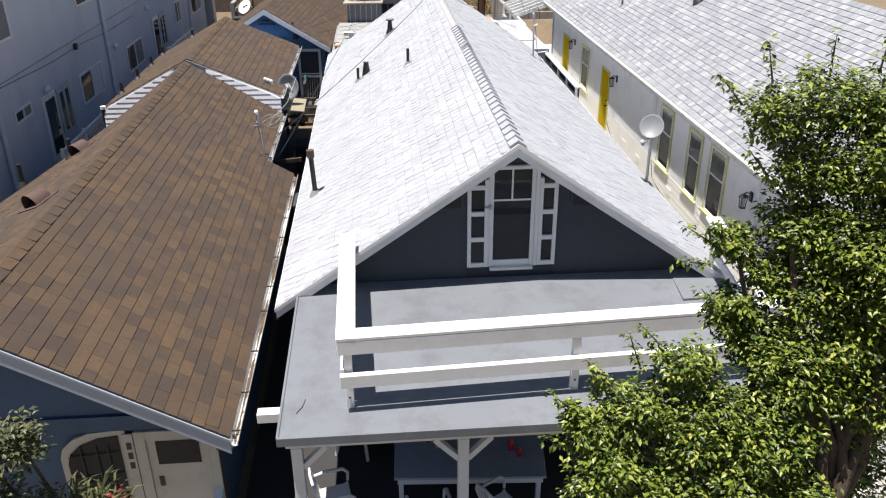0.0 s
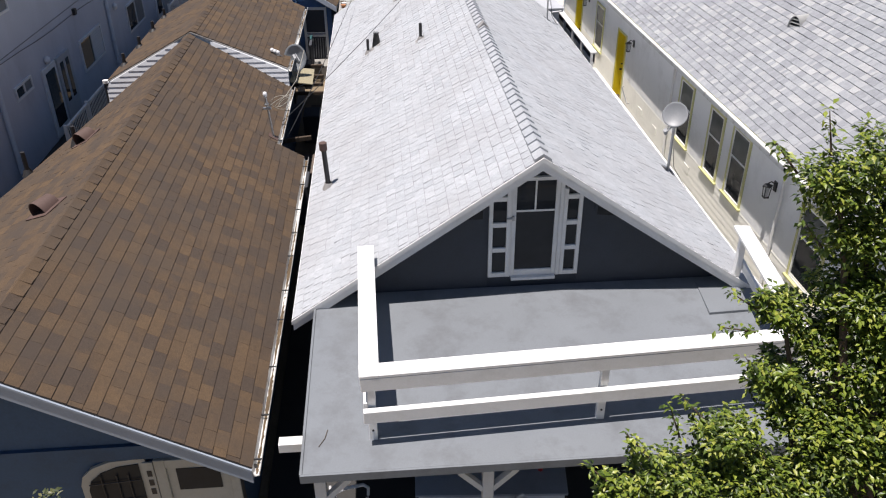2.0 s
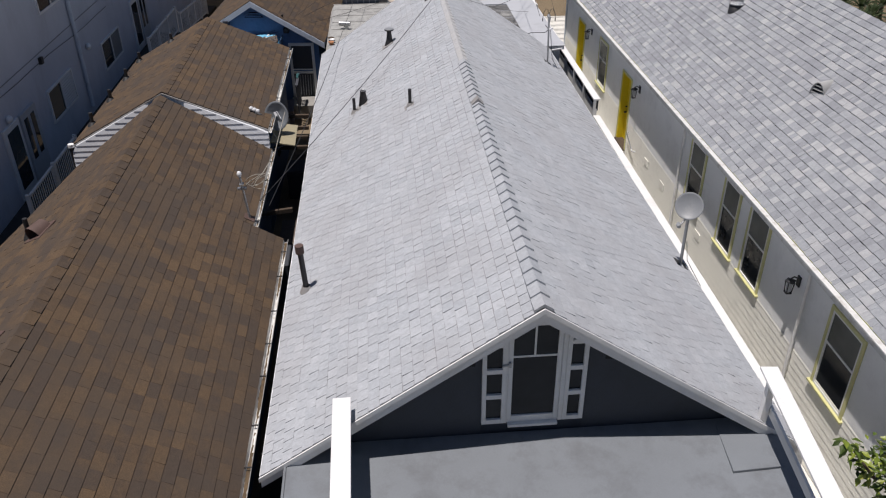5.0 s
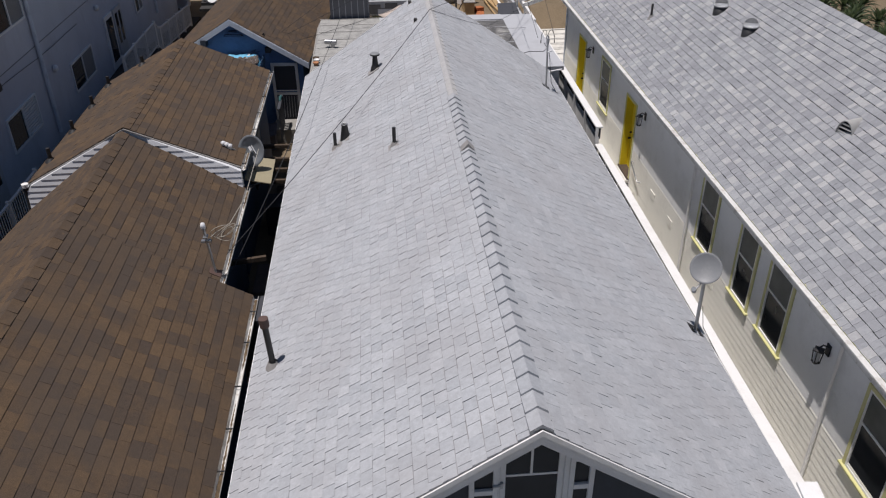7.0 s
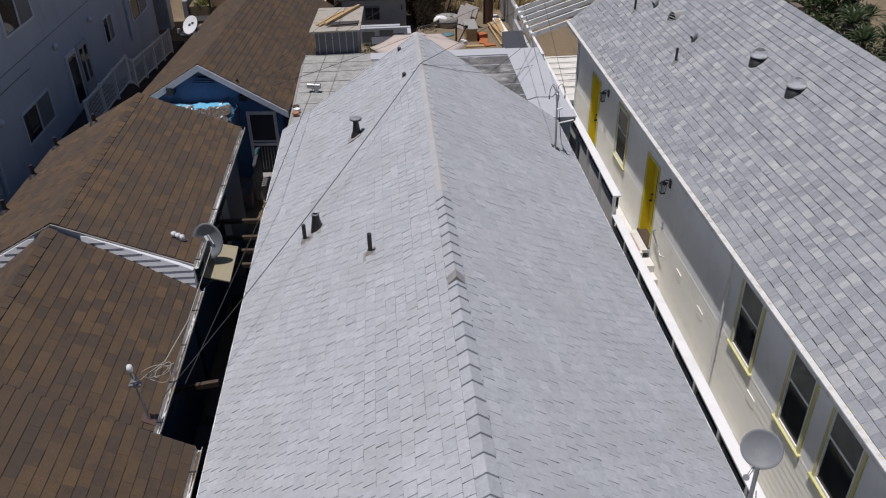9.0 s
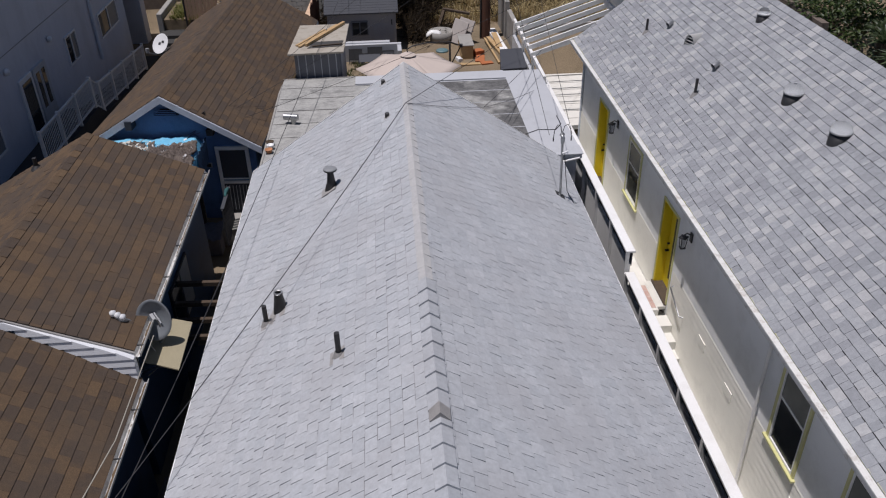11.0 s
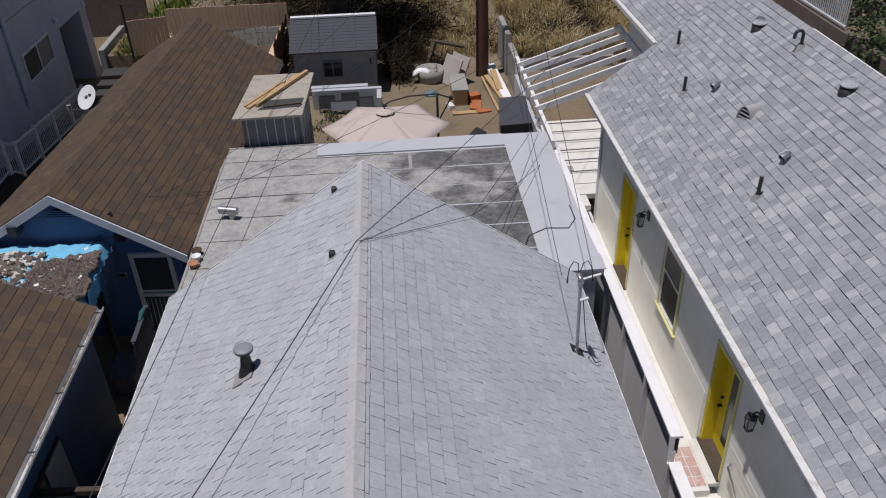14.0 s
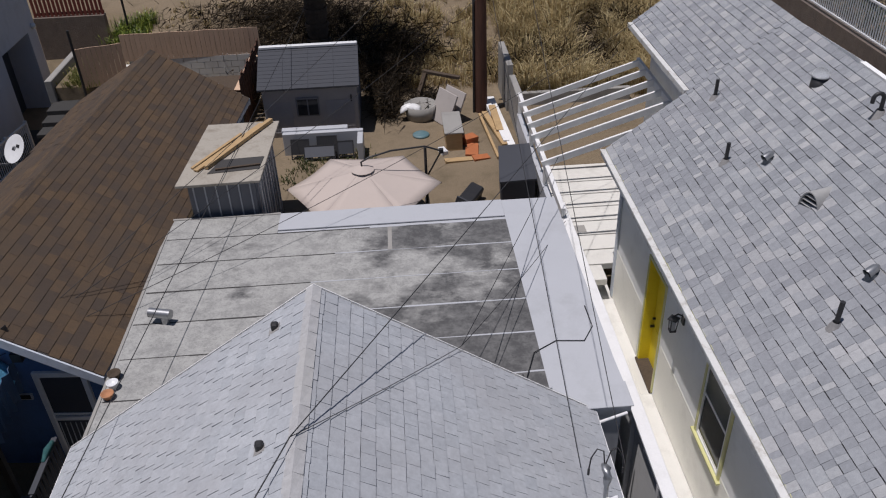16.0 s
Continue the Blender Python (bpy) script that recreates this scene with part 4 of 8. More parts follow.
# ---- blue house ----
def build_blue_house():
    h = thing("blue_house", (-5.95, 31.5, 0), "bright blue lap-sided cottage with white bargeboards and brown shingles", "house")
    xr, z0, k = -5.95, 4.12, 0.6
    y0, y1 = 31.35, 42.45
    turn = Matrix.Translation((xr, 31.35, 0)) @ pose(0, 0, 0, 0, 0, -4.4) @ Matrix.Translation((-xr, -31.35, 0))
    c = math.sqrt(1 + k * k)
    right, left = 2.4, 2.35
    roof_slab(h, xr, z0, k, right * c, y0, y1, m_felt, turn=turn)
    roof_slab(h, xr, z0, -k, left * c, y0, y1, m_felt, turn=turn)
    shingles(h, xr, z0, k, right * c, y0, y1, 0.18, 0.31, m_brown_sh, m_brown_tab, (31.6, 37.5), 41, turn=turn, gap=0.002, butt=0.0055, thick=0.011)
    shingles(h, xr, z0, -k, left * c, y0, y1, 0.18, 0.31, m_brown_sh, m_brown_tab, None, 42, turn=turn, gap=0.002, butt=0.0055, thick=0.011)
    ridge_caps(h, xr, z0, k, k, y0, y1, 0.3, m_brown_tab, 0.014, 0.13, turn=turn)
    lo = lambda x: z0 - 0.11 - k * abs(x - xr)
    def tp(name, mesh, mat, parent=h, label="", bevel=0.0):
        mesh.v = [tuple(turn @ Vector(p)) for p in mesh.v]
        return part(name, mesh, mat, parent, label, bevel)
    a, b = xr - left + 0.25, xr + right - 0.25
    y = 31.6
    tp("wall_front", Mesh().prism([(a, 0), (b, 0), (b, lo(b)), (xr, lo(xr)), (a, lo(a))], "y", y, y + 0.15), m_blue)
    ob = tp("siding", clapboards(Mesh(), a, b, 0.3, lo(xr), y, -1, 0.13, lambda z: (xr - (z0 - 0.11 - z) / k, xr + (z0 - 0.11 - z) / k)), m_blue)
    ob["kind"] = "stuff"
    # Side and back walls carry their shade in the darker blue.
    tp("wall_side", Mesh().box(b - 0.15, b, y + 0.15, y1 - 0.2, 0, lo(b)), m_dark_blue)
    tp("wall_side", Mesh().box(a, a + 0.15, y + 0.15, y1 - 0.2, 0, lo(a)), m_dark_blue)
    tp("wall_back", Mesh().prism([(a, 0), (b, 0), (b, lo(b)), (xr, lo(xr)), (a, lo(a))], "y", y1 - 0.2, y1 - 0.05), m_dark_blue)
    for yy in (y0 - 0.03, y1):
        for side, reach in ((1, right), (-1, left)):
            top = lambda d: z0 - 0.02 - k * d
            tp("bargeboard", Mesh().prism([(xr, top(0)), (xr + side * reach, top(reach)), (xr + side * reach, top(reach) - 0.19), (xr, top(0) - 0.19)], "y", yy, yy + 0.03), m_trim, label="pale painted bargeboard")
    tp("eave_board", Mesh().box(xr + right - 0.03, xr + right, y0, y1, z0 - k * right - 0.14, z0 - k * right - 0.03), m_trim)
    vent = tp("gable_vent", Mesh().prism([(xr - 0.3, 3.5), (xr + 0.35, 3.5), (xr + 0.12, 3.68), (xr - 0.1, 3.68)], "y", y - 0.05, y - 0.02), m_dark)
    for z in (3.53, 3.58, 3.63):
        tp("slat", Mesh().box(xr - 0.25, xr + 0.28, y - 0.07, y - 0.045, z, z + 0.02), m_blue, vent)
    door = tp("door_3", Mesh().box(-4.85, -4.76, y - 0.07, y, 0.55, 2.6).box(-4.06, -3.97, y - 0.07, y, 0.55, 2.6).box(-4.76, -4.06, y - 0.07, y, 2.5, 2.6).box(-4.76, -4.06, y - 0.05, y, 1.5, 1.58).box(-4.76, -4.06, y - 0.05, y, 1.63, 1.67), m_white, label="pale-framed screen door", bevel=0.005)
    tp("screen", Mesh().box(-4.76, -4.06, y - 0.03, y - 0.02, 1.67, 2.5), m_resin_roof, door)
    tp("screen", Mesh().box(-4.76, -4.06, y - 0.03, y - 0.02, 0.6, 1.5), m_resin_roof, door)
    grid = Mesh()
    for i in range(8):
        xx = -4.74 + i * 0.09
        grid.bar((xx, y - 0.04, 0.7), (xx + 0.02, y - 0.04, 1.45), 0.012, 0.012)
    tp("lower_grille", grid, m_sheet, door)
    v2 = tp("wall_vent", Mesh().box(-5.25, -5.0, y - 0.05, y, 2.0, 2.13), m_sheet)
    tp("vent_mesh", Mesh().box(-5.23, -5.02, y - 0.055, y - 0.045, 2.02, 2.11), m_dark, v2)
    tp("corbel", Mesh().box(-4.93, -4.76, y - 0.25, y, 3.0, 3.16), m_black)
    tp("corbel", Mesh().box(-6.95, -6.78, y - 0.33, y, 3.22, 3.45), m_slate, label="weathered purlin end under the bargeboard")
    tp("wire_bracket", Mesh().prism([(-5.06, 3.52), (-4.9, 3.44), (-4.92, 3.62)], "y", y - 0.1, y - 0.06), m_black)
    # lean-to with a torn tarpaulin between the two houses
    lean = thing("lean_to_roof", (-6.2, 30.6, 2.4), "sagging rubble-covered lean-to roof under a torn blue tarpaulin", "lean-to")
    def sheet(x0, x1, y0, y1, z, nx, ny, ragged, amp, seed, drop=0.0, skew=0.0):
        """A rippled sheet with ragged edges; drop: how far its last strip on the +x side hangs."""
        vs = []
        for j in range(ny):
            for i in range(nx):
                u, w = i / (nx - 1), j / (ny - 1)
                eu = ragged * noise.noise(Vector((seed, w * 7, 1.3))) + ragged * 0.6 * noise.noise(Vector((seed, w * 23, 2.3)))
                ew = ragged * noise.noise(Vector((u * 7, seed, 4.1))) + ragged * 0.6 * noise.noise(Vector((u * 23, seed, 5.1)))
                hang = drop * max(0.0, (u - 0.9) / 0.1) * (0.6 + 0.8 * abs(noise.noise(Vector((w * 9, seed, 8)))))
                vs.append((x0 + (x1 - x0) * u + eu * (2 * u - 1) - hang * 0.15, y0 + (y1 - y0 - skew * (1 - u)) * w + ew * (2 * w - 1) * (1.0 if w < 0.5 else 0.3), z + amp * noise.noise(Vector((u * 9, w * 6, seed))) + amp * 0.5 * noise.noise(Vector((u * 26, w * 20, seed))) - hang))
        return Mesh().add(vs, [(j * nx + i, j * nx + i + 1, (j + 1) * nx + i + 1, (j + 1) * nx + i) for j in range(ny - 1) for i in range(nx - 1)], True)
    ob = part("tarpaulin", sheet(-7.5, -5.0, 29.15, 31.46, 2.93, 60, 40, 0.05, 0.05, 3.7, 0.5), m_tarp, lean, "torn bright cyan-blue tarpaulin")
    ob.modifiers.new("solid", "SOLIDIFY").thickness = 0.01
    ob = part("rubble_cover", sheet(-6.3, -5.1, 29.1, 31.02, 3.0, 50, 60, 0.13, 0.07, 9.2, skew=0.3), m_rubble, lean, "matted grey-brown roofing debris")
    ob.modifiers.new("solid", "SOLIDIFY").thickness = 0.07
    rng = random.Random(5)
    fibres = Mesh()
    for _ in range(2600):
        x, y, a, n = rng.uniform(-6.25, -5.1), rng.uniform(29.2, 30.75), rng.uniform(0, 6.283), rng.uniform(0.03, 0.09)
        z, w = 3.03 + 0.03 * noise.noise(Vector((x * 4, y * 4, 2))), 0.006
        dx, dy = math.cos(a), math.sin(a)
        fibres.add([(x - dy * w, y + dx * w, z), (x + dy * w, y - dx * w, z), (x + dx * n, y + dy * n, z + rng.uniform(0.0, 0.06))], [(0, 1, 2)])
    ob = part("matted_fibre", fibres, m_fibre, lean, "grey-brown matted fibre")
    ob["kind"] = "stuff"
    for name, mat, count, x0, x1, y0, y1, big in (("broken_chips", m_patio, 110, -7.45, -6.35, 30.3, 31.2, 0.035), ("broken_board", m_off_white, 50, -7.45, -6.4, 30.3, 31.2, 0.05), ("dark_scraps", m_rubble, 190, -7.45, -6.2, 29.3, 31.15, 0.06), ("pale_flakes", m_plastic, 26, -6.4, -5.15, 29.4, 31.2, 0.025)):
        chunks = Mesh()
        for _ in range(count):
            x, y = rng.uniform(x0, x1), rng.uniform(y0, y1)
            r = rng.uniform(0.3, 1.0) * big
            chunks.box(-r, r, -r * 1.8, r * 1.8, 0, r * 0.35, Matrix.Translation((x, y, 2.945 + 0.04 * rng.random() + (0.05 if x > -6.2 else 0))) @ pose(0, 0, 0, rng.uniform(-35, 35), rng.uniform(-35, 35), rng.uniform(0, 180)))
        ob = part(name, chunks, mat, lean)
        ob["kind"] = "stuff"
    for y0, y1, low, x in ((30.35, 31.4, 2.1, -5.02), (29.75, 30.3, 2.45, -5.06)):
        n = 14
        hang = Mesh()
        top = [(x + 0.03 * math.sin(i * 1.9), y0 + (y1 - y0) * i / n, 2.9 + 0.02 * math.sin(i)) for i in range(n + 1)]
        foot = [(x - 0.05 + 0.06 * math.sin(i * 2.3), y0 + (y1 - y0) * i / n, low + 0.2 * rng.random()) for i in range(n + 1)]
        hang.add(top + foot, [(i, i + 1, n + 2 + i, n + 1 + i) for i in range(n)])
        ob = part("tarpaulin_drop", hang, m_dark_blue if low < 2.3 else m_tarp, lean, "torn hanging blue sheet")
        ob.modifiers.new("solid", "SOLIDIFY").thickness = 0.01
    part("support", Mesh().box(-5.2, -5.1, 30.3, 30.4, 0.0, 2.7).box(-7.5, -7.4, 29.4, 29.5, 0, 2.7), m_black, lean)
    return h


placed(build_blue_house, -0.2, 0.35, -0.2)


# ---- right-hand house ----
def window_unit(owner, x, y0, y1, z0, z1):
    """A double-hung window in a wall that faces -x, with lime trim and a deep sill."""
    t = 0.07
    w = part("window_2", Mesh().box(x - 0.035, x, y0, y0 + t, z0, z1).box(x - 0.035, x, y1 - t, y1, z0, z1).box(x - 0.035, x, y0 + t, y1 - t, z1 - t, z1), m_lime, owner, "white sash window in lime-yellow trim", 0.004)
    part("window_sill", Mesh().box(x - 0.075, x, y0 - 0.05, y1 + 0.05, z0 - 0.045, z0), m_lime, w, bevel=0.006)
    a, b, mid = y0 + t, y1 - t, (z0 + z1) / 2 + 0.1
    f = Mesh().box(x - 0.025, x + 0.02, a, a + 0.045, z0, z1 - t).box(x - 0.025, x + 0.02, b - 0.045, b, z0, z1 - t)
    for z in (z0, mid, z1 - t - 0.04):
        f.box(x - 0.025, x + 0.02, a + 0.045, b - 0.045, z, z + 0.045)
    part("window_frame", f, m_white, w, bevel=0.003)
    part("pane", Mesh().box(x, x + 0.008, a + 0.045, b - 0.045, z0 + 0.045, mid), m_glass, w)
    part("pane", Mesh().box(x - 0.012, x - 0.004, a + 0.045, b - 0.045, mid + 0.045, z1 - t - 0.04), m_upper_pane, w)
    return w


def door_unit(owner, x, y0, y1, z0, z1, number):
    """A yellow door set back in a deep yellow reveal with a lime casing and a dark sill."""
    e = 0.05
    xl = x + 0.2
    d = part("door_%d" % number, Mesh().box(xl, xl + 0.05, y0 + 0.09, y1 - 0.09, z0 + 0.03, z1 - 0.09), m_yellow, owner, "bright yellow painted panel door set back in its reveal", 0.006)
    part("reveal", Mesh().box(x - 0.012, xl + 0.05, y1 - 0.09, y1 - e, z0 + 0.03, z1 - e).box(x - 0.012, xl + 0.05, y0 + e, y0 + 0.09, z0 + 0.03, z1 - e).box(x - 0.012, xl + 0.05, y0 + 0.09, y1 - 0.09, z1 - 0.09, z1 - e), m_yellow, d, "deep yellow door reveal")
    part("casing", Mesh().box(x - 0.03, x + 0.01, y0, y0 + e, z0, z1).box(x - 0.03, x + 0.01, y1 - e, y1, z0, z1).box(x - 0.03, x + 0.01, y0 + e, y1 - e, z1 - e, z1), m_lime, d, "lime-yellow casing", 0.005)
    for za, zb in ((0.2, 0.95), (1.2, z1 - z0 - 0.25)):
        part("door_panel", Mesh().box(xl - 0.01, xl, y0 + 0.2, y1 - 0.2, z0 + za, z0 + zb), m_yellow, d, bevel=0.003)
    part("knob", Mesh().tube([(xl + 0.01, y1 - 0.17, z0 + 0.95), (xl - 0.08, y1 - 0.17, z0 + 0.95)], 0.03, 10), m_black, d)
    part("deadbolt", Mesh().tube([(xl + 0.01, y1 - 0.17, z0 + 1.14), (xl - 0.05, y1 - 0.17, z0 + 1.14)], 0.025, 10), m_black, d)
    part("sill", Mesh().box(x - 0.06, xl + 0.05, y0 + 0.01, y1 - 0.01, z0 - 0.03, z0 + 0.03), m_bark, d, "dark brown wooden door sill", 0.006)
    part("doorstep", Mesh().box(x - 0.22, x, y0, y1, z0 - 0.13, z0 - 0.03), m_patio, d, bevel=0.008)
    return d


RW = 5.82
REAVE, RK = 3.22, 0.745


def wall_lamp(x, y, z):
    t = thing("wall_lantern", (x, y, z), "black metal wall lantern with clear glass on the cream wall", "wall lamp", "wall lanterns")
    part("back_plate", Mesh().box(x - 0.03, x, y - 0.06, y + 0.06, z - 0.02, z + 0.2), m_black, t, bevel=0.005)
    part("arm", Mesh().tube([(x - 0.03, y, z + 0.15), (x - 0.12, y, z + 0.2), (x - 0.18, y, z + 0.16)], 0.014, 8), m_black, t)
    body = Mesh().lathe([(0.02, 0.06), (0.11, 0.02), (0.115, 0.0), (0.09, -0.005)], Matrix.Translation((x - 0.18, y, z + 0.1)), 4)
    part("hood", body, m_black, t)
    bars = Mesh()
    for sx, sy in ((-1, -1), (1, -1), (1, 1), (-1, 1)):
        bars.bar((x - 0.18 + sx * 0.06, y + sy * 0.06, z + 0.1), (x - 0.18 + sx * 0.045, y + sy * 0.045, z - 0.14), 0.014, 0.014, (1, 0, 0))
    bars.box(x - 0.235, x - 0.125, y - 0.055, y + 0.055, z - 0.16, z - 0.14)
    part("cage", bars, m_black, t)
    part("lamp_glass", Mesh().lathe([(0.055, 0.09), (0.045, -0.13)], Matrix.Translation((x - 0.18, y, z)), 8), m_sheet, t, "clear lantern glass")
    return t


def build_right_house():
    h = thing("cream_house", (RW, 22, 0), "long cream house with yellow doors and pale grey shingle roof", "house")
    ex, rx = 5.56, 9.1
    rz = REAVE + RK * (rx - ex)
    c = math.sqrt(1 + RK * RK)
    y0, ym, y1 = 6.5, 36.85, 41.3
    # walls: openings cut by building the strip between them
    holes = [(13.55, 14.65, 1.0, 2.7), (17.15, 18.15, 1.16, 2.86), (18.62, 19.55, 1.12, 2.82), (20.68, 21.7, 1.12, 2.82), (26.85, 27.9, 0.08, 2.42), (29.72, 30.85, 1.0, 2.6), (32.93, 34.0, -0.2, 2.4)]
    y = y0 + 0.4
    top = REAVE - 0.06
    for a, b, z0, z1 in holes:
        part("wall_bay", Mesh().box(RW, RW + 0.15, y, a, -0.95, top), m_cream, h)
        part("wall_below", Mesh().box(RW, RW + 0.15, a, b, -0.95, z0), m_cream, h)
        part("wall_above", Mesh().box(RW, RW + 0.15, a, b, z1, top), m_cream, h)
        y = b
    part("wall_bay", Mesh().box(RW, RW + 0.15, y, 36.2, -0.3, top), m_cream, h)
    # Near-black sheet in place of the unlit rooms behind the windows.
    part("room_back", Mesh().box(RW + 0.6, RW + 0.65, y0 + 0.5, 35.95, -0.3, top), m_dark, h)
    part("wall_front", Mesh().prism([(RW, 0), (13.4, 0), (13.4, top), (rx, rz - 0.15), (RW, top)], "y", y0 + 0.3, y0 + 0.45), m_cream, h)
    part("wall_back", Mesh().prism([(7.75, 0), (13.4, 0), (13.4, top), (rx, rz - 0.15), (7.75, REAVE + RK * (7.75 - ex) - 0.15)], "y", y1 - 0.3, y1 - 0.15), m_cream, h)
    part("wall_return", Mesh().prism([(RW, 0), (7.75, 0), (7.75, REAVE + RK * (7.75 - ex) - 0.15), (RW, top)], "y", 36.05, 36.19), m_cream, h)
    part("wall_rear", Mesh().box(7.75, 7.9, 36.19, y1 - 0.3, 0, REAVE + RK * (7.75 - ex) - 0.15), m_cream, h)
    part("wall_far", Mesh().box(13.3, 13.45, y0 + 0.4, y1 - 0.3, 0, top), m_cream, h)
    lap = Mesh()
    yy = y0 + 0.4
    for a, b, low in ((26.75, 28.0, -0.7), (32.83, 34.1, -0.2)):
        laps_x(lap, yy, a, low, 1.1, RW, -1, 0.16)
        yy = b
    laps_x(lap, yy, 36.1, -0.2, 1.1, RW, -1, 0.16)
    ob = part("siding", lap, m_siding, h, "cream lap siding along the foot of the wall")
    ob["kind"] = "stuff"
    part("corner_board", Mesh().box(RW - 0.04, RW + 0.1, 36.09, 36.22, -0.2, top), m_trim, h)
    for a, b, z0, z1 in holes:
        if z0 > 0.9:
            window_unit(h, RW, a, b, z0, z1)
    near_door = door_unit(h, RW, 26.85, 27.9, 0.08, 2.42, 4)
    part("door_light", Mesh().box(RW + 0.182, RW + 0.189, 27.08, 27.5, 0.4, 2.17), m_upper_pane, near_door, "tall glass light in the door")
    door_unit(h, RW, 32.93, 34.0, -0.2, 2.4, 5)
    # roof slopes
    def slope(x_eave, a, b, near, seed):
        d = (rx - x_eave) * c
        roof_slab(h, rx, rz, -RK, d, a, b, m_felt)
        shingles(h, rx, rz, -RK, d, a, b, 0.165, 0.215, m_right_sh, m_right_tab, near, seed, gap=0.0026, thick=0.016, butt=0.0062, vary=True, jag=0.006)
    slope(ex, y0, ym, (15.0, 20.0), 51)
    slope(7.22, ym, y1, None, 52)
    roof_slab(h, rx, rz, RK, (rx - ex) * c, y0, y1, m_right_sh)
    ridge_caps(h, rx, rz + 0.01, RK, RK, y0, y1, 0.3, m_right_tab, 0.02, 0.15)
    # eave boards and gutters
    part("eave_gutter", Mesh().box(ex - 0.1, ex + 0.0, y0, ym, REAVE - 0.13, REAVE - 0.005).box(ex - 0.12, ex - 0.1, y0, ym, REAVE - 0.03, REAVE + 0.01), m_gutter, h, "white metal eave gutter", 0.006)
    part("eave_trim", Mesh().box(ex, ex + 0.03, y0, ym, REAVE - 0.04, REAVE + 0.018), m_lime, h)
    part("soffit", Mesh().box(ex, RW, y0, ym - 0.1, REAVE - 0.1, REAVE - 0.07), m_cream, h)
    z2 = REAVE + RK * (7.22 - ex)
    part("eave_gutter", Mesh().box(7.1, 7.22, ym + 0.02, y1, z2 - 0.13, z2 - 0.005), m_gutter, h, bevel=0.006)
    part("soffit", Mesh().box(7.22, 7.75, ym, y1 - 0.3, z2 - 0.12, z2 - 0.09), m_slate, h)
    part("rake_board", Mesh().prism([(ex, REAVE - 0.02), (7.22, z2 - 0.02), (7.22, z2 - 0.16), (ex, REAVE - 0.16)], "y", ym, ym + 0.03), m_white, h)
    part("rake_board", Mesh().prism([(7.22, z2 - 0.02), (rx, rz - 0.02), (rx, rz - 0.16), (7.22, z2 - 0.16)], "y", y1, y1 + 0.03), m_white, h)
    for y, z1 in ((15.43, REAVE - 0.14), (22.15, REAVE - 0.14)):
        part("downspout", Mesh().tube([(RW - 0.07, y, z1 + 0.02), (RW - 0.07, y, -0.6)], 0.035, 8), m_white, h, "white painted downspout")
    for y in (15.82, 26.1, 32.03):
        wall_lamp(RW, y, 2.3)
    for y, z in ((20.3, 0.55), (24.55, 0.55), (23.1, 0.52)):
        part("foot_vent", Mesh().box(RW - 0.026, RW - 0.01, y, y + 0.35, z, z + 0.2), m_siding, h, "cream crawl-space vent")
    hr = Mesh().tube([(RW - 0.02, 26.6, 0.8), (RW - 0.1, 26.55, 0.8), (RW - 0.1, 25.85, 0.5), (RW - 0.02, 25.8, 0.5)], 0.018, 8)
    single("handrail", hr, m_iron, "short grey metal handrail beside the door", "handrail")
    # walk along the wall
    part("walk_slab", Mesh().box(4.65, RW - 0.001, 26.7, 36.9, -1.1, -0.24), m_patio, h)
    landing = part("door_steps", Mesh().box(5.05, RW - 0.23, 26.7, 27.95, -0.24, 0.06), m_patio, h, "pale concrete landing with a worn brick inlay")
    for a in range(2):
        for b in range(4):
            part("brick", Mesh().box(5.2 + a * 0.19, 5.375 + a * 0.19, 26.8 + b * 0.23, 27.015 + b * 0.23, 0.05, 0.066), m_brick_pink, landing, bevel=0.003)
    part("door_steps", Mesh().box(5.08, RW - 0.02, 26.3, 26.7, -0.75, -0.1).box(5.08, RW - 0.02, 25.95, 26.3, -0.75, -0.3).box(5.2, RW - 0.02, 25.62, 25.95, -0.75, -0.52), m_patio, h)
    return h


build_right_house()


# ---- fence between the houses ----
def build_side_fence():
    f = thing("side_fence", (4.7, 20, 0), "grey panelled timber fence with a white capping rail", "fence")
    for y0, y1, x0, x1, z in ((12.75, 26.0, 4.44, 4.53, 1.65), (26.05, 31.6, 4.53, 4.56, 2.14), (31.6, 36.5, 4.56, 4.56, 2.14)):
        part("cap_rail", Mesh().bar((x0, y0, z), (x1, y1, z), 0.2, 0.05), m_white, f, "white capping rail", 0.006)
        n = max(2, round((y1 - y0) / 1.25))
        for i in range(n + 1):
            t = i / n
            x, y = x0 + (x1 - x0) * t, y0 + (y1 - y0) * t
            part("post", Mesh().box(x - 0.1, x - 0.02, y - 0.04 if i else y, y + 0.04, -0.8, z - 0.026), m_white, f)
            if i < n:
                xa = x0 + (x1 - x0) * (i + 1) / n
                ya = y0 + (y1 - y0) * (i + 1) / n
                part("panel", Mesh().bar((x + 0.0, y, z * 0.5 - 0.54), (xa, ya, z * 0.5 - 0.54), 0.03, z + 0.47), m_white, f)
                # Near-black strip stands for the shaded gap below the cap.
                part("top_board", Mesh().bar((x + 0.03, y, z - 0.18), (xa + 0.03, ya, z - 0.18), 0.025, 0.32), m_resin_roof, f)
    end = Mesh().box(4.31, 4.56, 12.5, 12.75, 0.03, 1.72)
    part("end_pier", end, m_white, f, "white end pier", 0.01)


build_side_fence()


# ---- flat-roofed rear room ----
FLAT = 2.58


